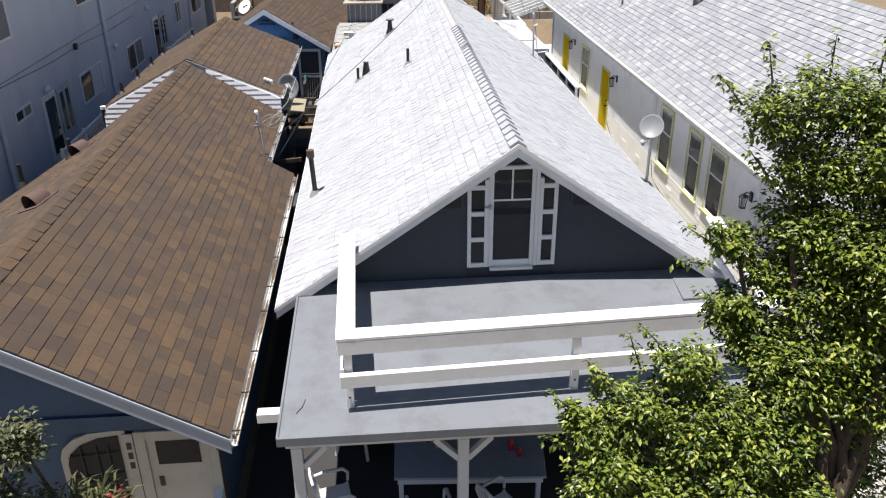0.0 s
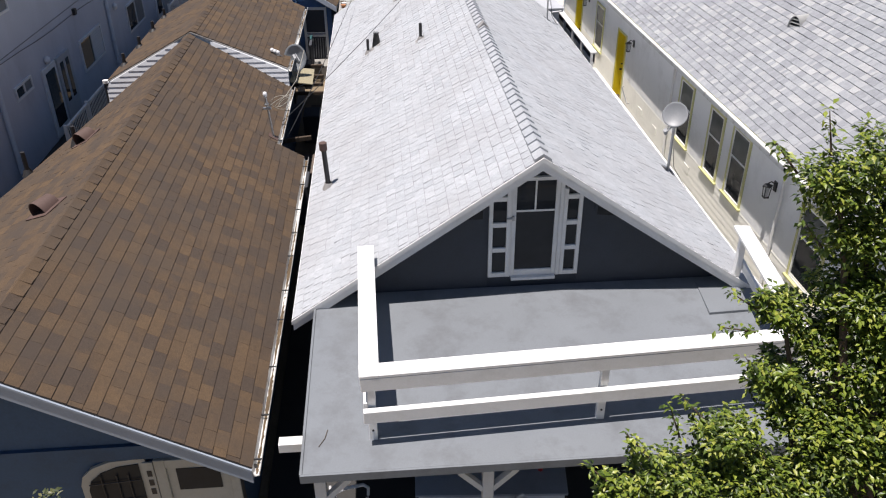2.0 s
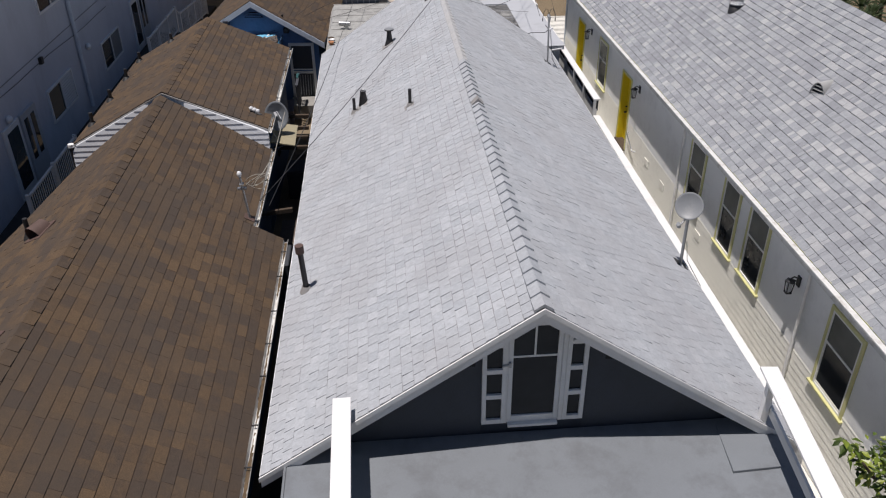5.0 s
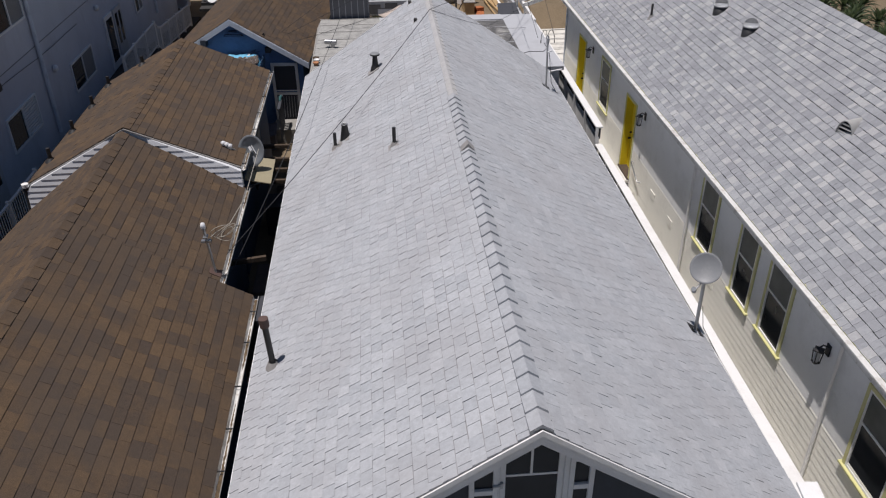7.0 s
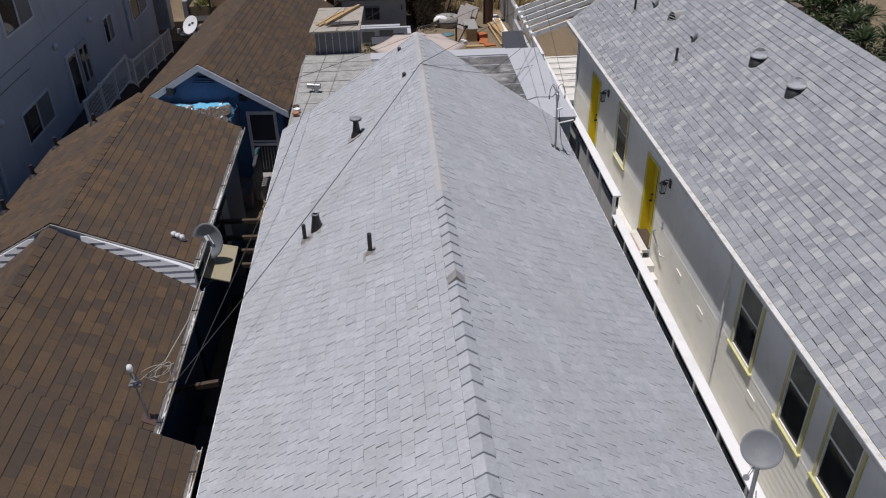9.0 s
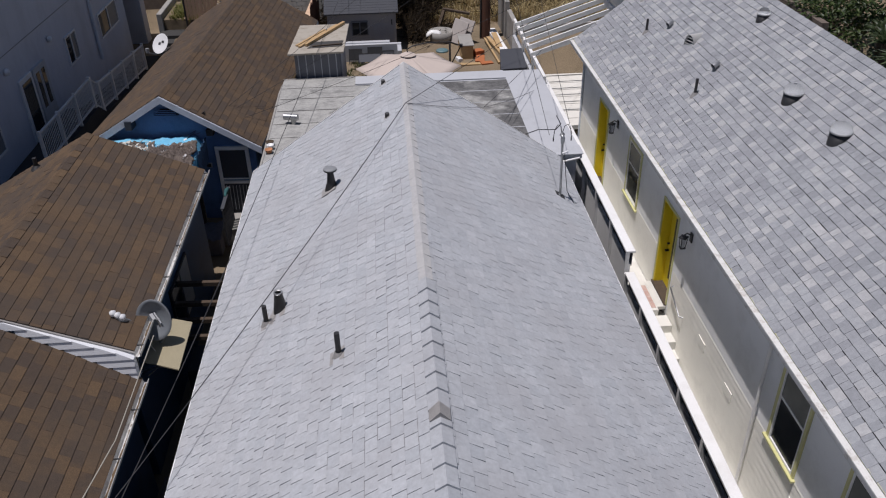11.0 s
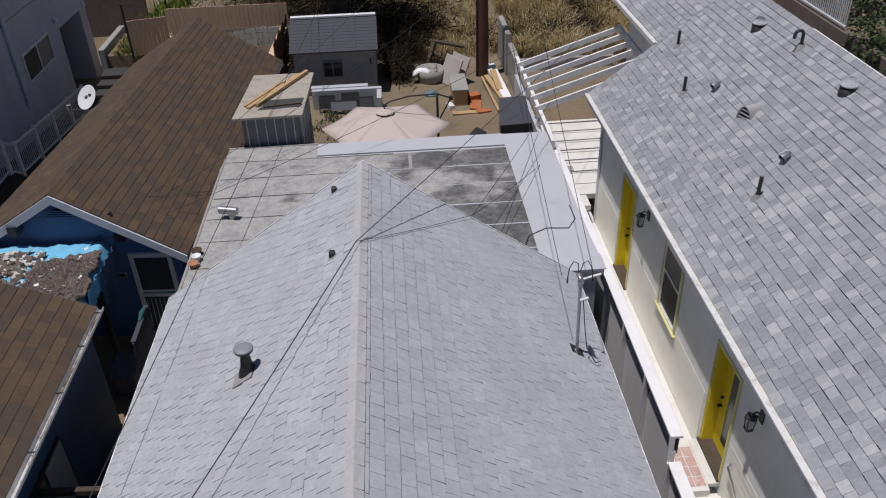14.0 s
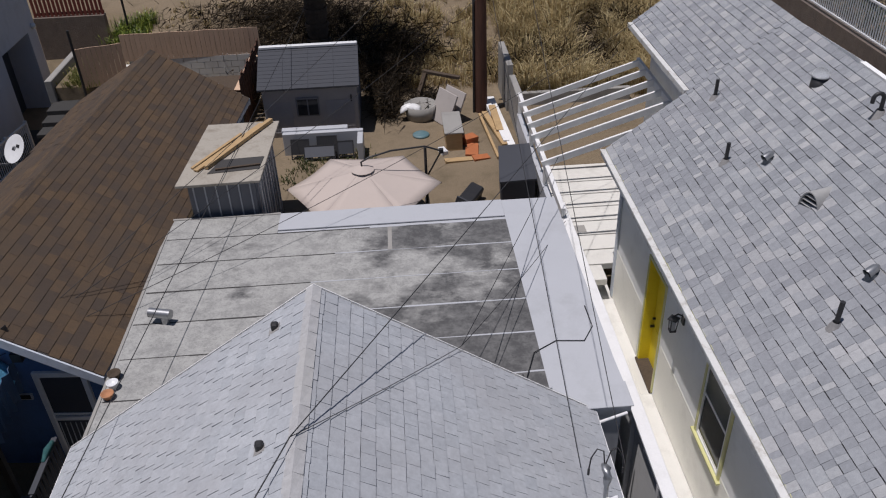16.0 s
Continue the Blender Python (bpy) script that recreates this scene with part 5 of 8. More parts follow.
def build_flat_room():
    h = thing("flat_roofed_room", (0.5, 33, 0), "rear room with a blotchy rolled-roofing flat roof and pale sheet margins", "outbuilding")
    part("wall", Mesh().box(-3.45, 4.2, 29.95, 35.9, 0, FLAT - 0.12), m_sheet, h)
    part("roof_deck", Mesh().box(-3.6, 4.33, 29.93, 36.08, FLAT - 0.12, FLAT - 0.012), m_sheet, h)
    ys = [29.95, 30.8, 31.75, 32.65, 33.55, 34.45, 35.3]
    for a, b in zip(ys, ys[1:]):
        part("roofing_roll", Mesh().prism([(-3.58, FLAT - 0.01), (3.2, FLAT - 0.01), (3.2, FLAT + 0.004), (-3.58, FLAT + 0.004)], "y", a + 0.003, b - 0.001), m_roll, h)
        rng = random.Random(int(b * 7))
        lap, worn = Mesh(), Mesh()
        x = -3.55
        while x < 3.15:
            e = min(x + rng.uniform(0.5, 1.3), 3.2)
            lo_y, hi_y = b - rng.uniform(0.002, 0.02), b + rng.uniform(0.004, 0.022)
            (lap if x > rng.uniform(-1.6, 0.8) else worn).box(x, e, lo_y, hi_y, FLAT + 0.004, FLAT + 0.009)
            x = e
        part("lap_seam", lap, m_sheet, h, "pale seam between two rolls")
        part("lap_seam", worn, m_felt, h, "dark worn seam between two rolls")
    part("seam_patch", Mesh().box(0.82, 0.9, 34.45, 35.28, FLAT + 0.004, FLAT + 0.012), m_concrete, h)
    part("edge_sheet", Mesh().prism([(3.2, 30.4), (4.34, 30.4), (4.14, 36.0), (3.2, 36.0)], "z", FLAT, FLAT + 0.016), m_sheet, h, "pale coated sheet margin")
    part("edge_sheet", Mesh().box(3.24, 4.36, 29.9, 30.42, FLAT + 0.006, FLAT + 0.03), m_sheet, h, bevel=0.006)
    part("edge_sheet", Mesh().box(-1.38, 3.2, 35.4, 36.04, FLAT, FLAT + 0.03), m_sheet, h, bevel=0.006)
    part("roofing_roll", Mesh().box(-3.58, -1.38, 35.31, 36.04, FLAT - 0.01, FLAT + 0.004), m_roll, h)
    part("edge_strip", Mesh().box(-3.62, -1.38, 36.04, 36.1, FLAT - 0.1, FLAT + 0.02), m_concrete, h)
    part("edge_strip", Mesh().box(-3.64, -3.59, 29.95, 36.04, FLAT - 0.12, FLAT + 0.006), m_concrete, h)
    part("loose_flap", Mesh().box(-2.6, -2.1, 30.05, 30.25, FLAT + 0.005, FLAT + 0.04), m_sheet, h)
    # turbine-like metal vent
    v = thing("roof_pipe_vent", (-3.06, 32.65, FLAT), "shiny galvanised horizontal vent pipe on the flat roof", "roof vent")
    part("pipe", Mesh().tube([(-3.25, 32.72, FLAT + 0.2), (-2.87, 32.62, FLAT + 0.2)], 0.085, 16), m_iron, v)
    part("stem", Mesh().tube([(-3.0, 32.66, FLAT), (-3.0, 32.66, FLAT + 0.2)], 0.07, 12), m_iron, v)
    for (x, y, r, hgt, mt) in ((-3.5, 31.33, 0.1, 0.12, m_bark), (-3.46, 31.1, 0.09, 0.13, m_plastic), (-3.48, 30.88, 0.095, 0.11, m_terra)):
        single("plant_pot", Mesh().lathe([(r * 0.62, 0), (r * 0.95, hgt * 0.8), (r * 1.05, hgt * 0.82), (r * 1.05, hgt), (r * 0.9, hgt), (r * 0.8, hgt * 0.7), (0.0, hgt * 0.7)], Matrix.Translation((x, y, FLAT)), 18), mt, "small empty round plant pot on the roof edge", "plant pot", "plant pots")
    g = Mesh().tube([(3.75, 29.7, FLAT - 0.08), (4.25, 29.85, FLAT - 0.06)], 0.025, 8)
    single("gutter_pipe", g, m_white, "short white pipe under the roof edge", "pipe")


build_flat_room()


# ---- tall grey building ----
def build_grey_building():
    h = thing("grey_building", (-11.4, 32, 0), "two-storey grey stucco apartment building with sliding windows and white doors", "building")
    x = -11.4
    # Wall tops and roof are unseen, set high to shade the railing.
    part("wall", Mesh().box(-20, x, 8, 47.3, -0.6, 7.5), m_stucco, h)
    part("wall", Mesh().box(-20, x, 49.6, 50.3, -0.6, 7.5), m_stucco, h)
    part("wall", Mesh().box(-20, x, 47.3, 49.6, 2.45, 7.5), m_stucco, h)
    part("wall", Mesh().box(-20, -12.4, 47.3, 49.6, -0.6, 2.45), m_stucco, h)
    part("roof", Mesh().box(-20.2, x, 7.9, 50.4, 7.5, 7.65), m_stucco, h)
    # Walkway takes the near-black tone for the shade behind the railing.
    part("walkway", Mesh().prism([(20, -0.6), (20, 0.92), (32, 0.92), (38.8, 0.92), (39.5, 0.47), (45.3, -0.06), (47.3, -0.15), (47.3, -0.6)], "x", x, -10.35), m_near_black, h)
    def win(y0, y1, z0, z1, slats=False):
        w = part("window_3", Mesh().box(x, x + 0.05, y0, y1, z0, z0 + 0.06).box(x, x + 0.05, y0, y1, z1 - 0.06, z1).box(x, x + 0.05, y0, y0 + 0.06, z0 + 0.06, z1 - 0.06).box(x, x + 0.05, y1 - 0.06, y1, z0 + 0.06, z1 - 0.06).box(x, x + 0.05, (y0 + y1) / 2 - 0.03, (y0 + y1) / 2 + 0.03, z0 + 0.06, z1 - 0.06), m_plastic, h, "white-framed sliding window")
        ym = (y0 + y1) / 2
        part("pane", Mesh().box(x + 0.005, x + 0.02, y0 + 0.06, ym - 0.03, z0 + 0.06, z1 - 0.06), m_glass, w)
        if slats:
            z = z0 + 0.08
            while z < z1 - 0.08:
                part("blind_slat", Mesh().box(x + 0.005, x + 0.025, ym + 0.03, y1 - 0.06, z, z + 0.05), m_plastic, w)
                z += 0.08
        else:
            part("pane", Mesh().box(x + 0.005, x + 0.02, ym + 0.03, y1 - 0.06, z0 + 0.06, z1 - 0.06), m_dish_dark, w)
    for y0, y1, z0, z1, s in ((21.5, 22.6, 2.72, 3.08, False), (26.5, 28.65, 1.85, 2.82, True), (31.75, 34.0, 1.62, 2.6, False), (27.4, 29.4, 4.75, 5.8, False), (32.3, 34.45, 4.65, 5.75, False), (40.1, 41.2, 1.95, 2.95, False), (43.75, 46.2, 1.75, 2.7, False), (20.6, 22.4, 4.8, 5.8, False), (16.0, 17.6, 2.6, 3.6, False)):
        win(y0, y1, z0, z1, s)
    for y0 in (23.3, 35.85):
        d = part("door_%d" % (6 if y0 < 30 else 7), Mesh().box(x, x + 0.06, y0, y0 + 1.0, 1.0, 2.95), m_plastic, h, "white glazed double door", 0.006)
        part("leaf", Mesh().box(x, x + 0.09, y0 + 1.05, y0 + 2.1, 1.0, 2.95), m_sheet, d)
        part("pane", Mesh().box(x + 0.06, x + 0.07, y0 + 0.15, y0 + 0.85, 1.25, 2.8), m_glass, d)
        part("pane", Mesh().box(x + 0.09, x + 0.1, y0 + 1.2, y0 + 1.45, 1.65, 2.78), m_glass, d)
        part("pane", Mesh().box(x + 0.09, x + 0.1, y0 + 1.65, y0 + 1.9, 1.65, 2.78), m_glass, d)
    for y in (15.5, 29.6, 20.55, 43.1):
        part("drainpipe", Mesh().tube([(x + 0.08, y, 1.2), (x + 0.08, y, 7.5)], 0.06, 10), m_trim, h, "pale painted drainpipe")
    for y, z in ((23.78, 3.1), (30.45, 2.92), (35.3, 3.47), (38.8, 3.33), (46.98, 2.86), (50.0, 2.55)):
        single("wall_light", Mesh().lathe([(0.0, 0.09), (0.08, 0.06), (0.11, 0.0), (0.09, -0.05), (0.0, -0.06)], Matrix.Translation((x + 0.07, y, z)) @ pose(0, 0, 0, 0, 90, 0), 12), m_plastic, "small white round bulkhead light on grey stucco", "wall light", "bulkhead lights")
    part("stucco_joint", Mesh().box(x, x + 0.012, 8, 48.0, 3.87, 3.887), m_dish_dark, h)
    part("service_cable", Mesh().tube([(x + 0.02, 20 + i * 1.2, 3.8 - 0.03 * i + 0.03 * math.sin(i * 1.3)) for i in range(12)], 0.007, 5), m_wire, h, "black cable stapled along the wall")
    part("junction_box", Mesh().box(x, x + 0.09, 26.58, 26.74, 3.6, 3.78), m_black, h)
    part("recess_door", Mesh().box(-12.4, -12.3, 47.31, 49.59, -0.5, 2.44), m_slate, h)
    # railing on the walkway
    RX = -10.42
    r = thing("walkway_railing", (RX, 33, 1.0), "white painted metal picket railing on the walkway", "railing")
    def run(ya, yb, za, zb):
        n = max(1, round((yb - ya) / 1.5))
        part("top_rail", Mesh().bar((RX, ya, za + 1.0), (RX, yb, zb + 1.0), 0.06, 0.05), m_white, r)
        part("bottom_rail", Mesh().bar((RX, ya, za + 0.1), (RX, yb, zb + 0.1), 0.05, 0.045), m_white, r)
        for i in range(n + 1):
            y, z = ya + (yb - ya) * i / n, za + (zb - za) * i / n
            part("post", Mesh().box(RX - 0.045, RX + 0.045, y - 0.04, y + 0.04, z - 0.22, z + 1.08), m_white, r)
        k = int((yb - ya) / 0.115)
        for i in range(1, k):
            y, z = ya + (yb - ya) * i / k, za + (zb - za) * i / k
            part("picket", Mesh().box(RX - 0.009, RX + 0.009, y - 0.009, y + 0.009, z + 0.11, z + 0.99), m_white, r)
    run(34.1, 38.75, 1.02, 0.93)
    run(38.83, 39.42, 0.9, 0.52)
    run(39.5, 45.3, 0.52, -0.04)
    run(21.6, 25.2, 0.95, 0.95)


build_grey_building()


# ---- roof fittings ----
def roof_z(x):
    return RIDGE - PITCH * abs(x)


def flashing(mesh, x, y, z, k, r=0.16):
    """A sheet collar lying on a slope under a pipe; k: rise per metre of x."""
    mesh.add([(x - r, y - r, z - r * k + 0.016), (x + r, y - r, z + r * k + 0.016), (x + r, y + r, z + r * k + 0.016), (x - r, y + r, z - r * k + 0.016), (x - r, y - r, z - r * k), (x + r, y - r, z + r * k), (x + r, y + r, z + r * k), (x - r, y + r, z - r * k)], [(0, 1, 2, 3), (0, 4, 5, 1), (1, 5, 6, 2), (2, 6, 7, 3), (3, 7, 4, 0)])
    return mesh


def build_white_roof_fittings():
    g = "roof vents"
    t = thing("tall_flue", (-3.37, 15.75, roof_z(3.37)), "tall black flue pipe with a brown cap on the white roof", "flue pipe", g)
    z = roof_z(3.37)
    part("pipe", Mesh().tube([(-3.35, 15.75, z - 0.06), (-3.39, 15.73, z + 0.86)], 0.048, 14), m_black, t)
    part("cap", Mesh().tube([(-3.39, 15.73, z + 0.8), (-3.395, 15.73, z + 0.95)], 0.075, 14), m_clay, t)
    part("flashing", flashing(Mesh().lathe([(0.13, 0.0), (0.07, 0.14)], Matrix.Translation((-3.35, 15.75, z - 0.03)), 14), -3.38, 15.67, z - 0.02, PITCH, 0.14), m_lead, t, "stained lead flashing")
    t = thing("cone_vent", (-2.32, 22.86, roof_z(2.32)), "black tapering vent pipe with a pale rim on the white roof", "roof vent", g)
    z = roof_z(2.32)
    part("cone", Mesh().lathe([(0.125, -0.08), (0.11, 0.04), (0.065, 0.31), (0.073, 0.31), (0.073, 0.34), (0.05, 0.34), (0.05, 0.3)], Matrix.Translation((-2.32, 22.86, z)), 18), m_black, t)
    part("rim", Mesh().lathe([(0.075, 0.335), (0.05, 0.35), (0.05, 0.31)], Matrix.Translation((-2.32, 22.86, z)), 18), m_iron, t)
    part("flashing", flashing(Mesh(), -2.4, 22.8, roof_z(2.4), PITCH, 0.17), m_lead, t)
    for x, y, tall in ((-2.55, 22.7, 0.36), (-1.24, 20.72, 0.38)):
        z = roof_z(x)
        t = thing("vent_pipe", (x, y, z), "short dark plumbing vent pipe in a grey collar", "vent pipe", g)
        part("pipe", Mesh().tube([(x, y, z - 0.06), (x, y, z + tall)], 0.038, 12), m_black, t)
        part("flashing", flashing(Mesh().lathe([(0.1, -0.05), (0.05, 0.07)], Matrix.Translation((x, y, z)), 12), x, y, z - 0.004, PITCH, 0.13), m_lead, t)
    x, y = -1.57, 26.03
    z = roof_z(x)
    t = thing("mushroom_vent", (x, y, z), "black vent stack with a domed grey cap", "roof vent", g)
    part("flue", Mesh().lathe([(0.15, -0.1), (0.115, 0.04), (0.085, 0.12), (0.062, 0.3), (0.06, 0.4), (0.0, 0.4)], Matrix.Translation((x, y, z)), 18), m_black, t)
    part("cap", Mesh().lathe([(0.128, 0.405), (0.13, 0.415), (0.11, 0.428), (0.06, 0.436), (0.0, 0.438)], Matrix.Translation((x, y, z)), 22), m_dish, t, "pale grey domed cap")
    part("cap_rim", Mesh().lathe([(0.06, 0.37), (0.125, 0.375), (0.13, 0.406), (0.0, 0.41)], Matrix.Translation((x, y, z)), 22), m_black, t)
    part("flashing", flashing(Mesh(), x - 0.06, y - 0.05, z - 0.02, PITCH, 0.14), m_lead, t)
    for x, y in ((-0.49, 29.54), (-0.43, 27.53)):
        z = roof_z(x)
        t = thing("stub_vent", (x, y, z), "small dark square stub vent near the ridge", "roof vent", g)
        part("hood", Mesh().box(x - 0.045, x + 0.045, y - 0.045, y + 0.045, z - 0.06, z + 0.1), m_black, t, bevel=0.02)
        part("flashing", flashing(Mesh(), x - 0.01, y - 0.01, z - 0.006, PITCH, 0.07), m_lead, t)
    # dish on a mast by the right eave
    x, y = 3.63, 16.25
    z = roof_z(x)
    t = thing("satellite_dish", (x, y, z), "round pale grey satellite dish on a steel mast", "satellite dish")
    part("mast", Mesh().tube([(x, y, z - 0.05), (x + 0.02, y + 0.06, z + 1.0)], 0.03, 12), m_iron, t)
    part("foot", flashing(Mesh(), x, y, z, -PITCH, 0.12), m_black, t)
    m = look((x + 0.02, y + 0.08, z + 1.2), (x - 1.3, y - 2.2, z + 2.65))
    prof = [(r, -0.06 * (r / 0.25) ** 2) for r in (0.0, 0.07, 0.13, 0.18, 0.22, 0.25)] + [(0.256, -0.055), (0.22, -0.03), (0.13, 0.0), (0.0, 0.02)]
    part("reflector", Mesh().lathe(prof, m, 36), m_dish, t)
    part("bracket", Mesh().tube([(x + 0.02, y + 0.06, z + 0.93), m @ Vector((0, 0, 0.06))], 0.04, 10).tube([m @ Vector((0, -0.05, 0.05)), m @ Vector((0.02, -0.24, 0.04)), m @ Vector((0.1, -0.4, -0.12))], 0.018, 8), m_iron, t)
    part("receiver", Mesh().tube([m @ Vector((0.1, -0.4, -0.08)), m @ Vector((0.1, -0.36, -0.22))], 0.04, 12), m_dish_dark, t)
    part("cable", Mesh().tube([(x + 0.05, y, z + 0.5), (x + 0.1, y - 0.05, z + 0.1), (x + 0.2, y - 0.35, z - 0.1), (x + 0.2, y - 0.6, z - 0.12)], 0.006, 6), m_wire, t)
    # service mast at the rear right
    x, y = 3.22, 27.28
    z = roof_z(x)
    t = thing("service_mast", (x, y, z), "galvanised electrical service mast with insulators and loose cables", "service mast")
    part("conduit", Mesh().tube([(x, y, z - 0.1), (x - 0.03, y, z + 1.3)], 0.026, 12), m_iron, t)
    part("weatherhead", Mesh().tube([(x - 0.03, y, z + 1.24), (x - 0.03, y - 0.02, z + 1.36), (x - 0.03, y + 0.06, z + 1.41), (x - 0.03, y + 0.15, z + 1.36)], [0.036, 0.05, 0.052, 0.036], 12), m_iron, t)
    part("insulator_arm", Mesh().tube([(x - 0.02, y - 0.03, z + 1.02), (x + 0.1, y - 0.05, z + 1.07)], 0.022, 10), m_plastic, t, "white insulator arm")
    for side in (-1, 1):
        end = (x + side * 0.19, y + 0.16, z + 1.3)
        part("drip_loop", Mesh().tube([(x - 0.03, y + 0.12, z + 1.38), (x + side * 0.04, y + 0.18, z + 1.55), (x + side * 0.11, y + 0.19, z + 1.58), (x + side * 0.17, y + 0.18, z + 1.46), end], 0.008, 6), m_wire, t)
        part("splice_clamp", Mesh().tube([end, (end[0], end[1], end[2] - 0.08)], 0.014, 8), m_black, t)
    part("loose_cable", Mesh().tube([(x + 0.03, y - 0.02, z + 1.0), (x + 0.08, y - 0.05, z + 0.5), (x + 0.12, y - 0.1, z + 0.15), (x + 0.26, y - 0.2, z - 0.1), (x + 0.36, y - 0.1, z - 0.16)], 0.008, 5), m_wire, t)
    part("mast_boot", flashing(Mesh(), x, y, z + 0.004, -PITCH, 0.1), m_black, t)


build_white_roof_fittings()
single("loose_cable", Mesh().tube([(2.72, 29.98, 3.3), (2.85, 30.5, FLAT + 0.04), (3.1, 31.2, FLAT + 0.03), (3.5, 31.45, FLAT + 0.03), (3.95, 31.4, FLAT + 0.03), (4.16, 31.75, FLAT + 0.03), (4.15, 32.3, FLAT + 0.03)], 0.009, 6), m_wire, "loose black cable lying across the sheet margin", "cable")


def arch_vent(x, y, z, k, mat, name, label, r=0.16, high=0.26, turn=0):
    """A half-round roof ventilator: its open louvred end faces down the slope towards -x, its level crown runs back into the roof."""
    t = thing(name, (x, y, z), label, "roof vent", "half-round roof vents")
    n, x0 = 14, x - 0.22
    z0 = z - k * 0.22
    x1 = x0 + (high + 0.03) / k
    arc = [(r * math.cos(math.pi * i / n), math.sin(math.pi * i / n)) for i in range(n + 1)]
    rings = []
    for xx, sc, inset in ((x0, 1.0, 0.0), (x1, 1.0, 0.0), (x0, 1.0, 0.018), (x1, 1.0, 0.018)):
        f = (xx - x0) / (x1 - x0)
        rings.append([(xx, y + a * (1 - inset / r) * (1 - 0.45 * f), z0 - 0.05 + max(0.0, b * (high + 0.05 - inset)) + 0.012 * f) for a, b in arc])
    w = n + 1
    band = [(i, i + 1, w + i + 1, w + i) for i in range(n)]
    hood = Mesh().add(rings[0] + rings[1], band, True).add(rings[2] + rings[3], band, True).add(rings[0] + rings[2], band)
    swing = Matrix.Translation((x, y, 0)) @ pose(0, 0, 0, 0, 0, turn) @ Matrix.Translation((-x, -y, 0))
    def fit(mesh):
        mesh.v = [tuple(swing @ Vector(p)) for p in mesh.v]
        return mesh
    part("hood", fit(hood), mat, t)
    # Dark plate stands for the shade inside the hood.
    part("dark_throat", fit(Mesh().add([(x0 + 0.05, q[1], q[2]) for q in rings[2]], [tuple(range(w))])), m_dark, t)
    for i in range(3):
        zz = z0 + 0.05 + i * high * 0.27
        half = (r - 0.02) * math.sqrt(max(0.04, 1 - ((zz - z0 + 0.05) / (high + 0.05)) ** 2))
        part("louvre", fit(Mesh().add([(x0 + 0.005, y - half, zz), (x0 + 0.005, y + half, zz), (x0 + 0.04, y + half, zz + 0.012), (x0 + 0.04, y - half, zz + 0.012), (x0 + 0.005, y - half, zz - 0.008), (x0 + 0.005, y + half, zz - 0.008)], [(0, 1, 2, 3), (0, 4, 5, 1)])), mat, t)
    part("flange", flashing(Mesh(), x - 0.02, y, z - 0.02 * k, k, r * 1.12), mat, t)
    return t


def barrel_vent(x, y, z, k, way):
    """A half-barrel sheet-metal vent lying on a slope that falls to -x, its open end facing the plan direction way."""
    t = thing("brown_vent", (x, y, z), "rusty brown half-barrel vent with a dark open end", "roof vent", "barrel roof vents")
    out = Vector((-k, 0, 1)).normalized()
    face = Vector((way[0], way[1], 0))
    face = (face - out * face.dot(out)).normalized()
    side = out.cross(face)
    base = Vector((x, y, z))
    r, high, long, n = 0.16, 0.24, 0.34, 14
    def ring(d, rr, hh):
        return [base + face * d + side * rr * math.cos(math.pi * i / n) + out * (hh * math.sin(math.pi * i / n) - 0.01) for i in range(n + 1)]
    w = n + 1
    band = [(i, i + 1, w + i + 1, w + i) for i in range(n)]
    front, back, inner, deep = ring(long / 2, r, high), ring(-long / 2, r, high * 0.8), ring(long / 2, r - 0.014, high - 0.014), ring(-long / 2 + 0.02, r - 0.014, high * 0.8 - 0.014)
    part("hood", Mesh().add(front + back, band, True).add(inner + deep, band, True).add(front + inner, band).add(back, [tuple(range(w))]), m_clay, t)
    # Barrel's inner shade is a near-black plate.
    part("dark_throat", Mesh().add(ring(-long / 2 + 0.05, r - 0.016, high * 0.8 - 0.016), [tuple(range(w))]), m_dark, t)
    f = [base + face * a * (long / 2 + 0.09) + side * b * (r + 0.09) + out * h for h in (0.004, 0.016) for a, b in ((-1, -1), (1, -1), (1, 1), (-1, 1))]
    part("flange", Mesh().add(f, [(4, 5, 6, 7), (0, 4, 7, 3), (0, 1, 5, 4), (1, 2, 6, 5), (2, 3, 7, 6)]), m_clay, t)


def rz_at(x):
    return REAVE + RK * (x - 5.58)


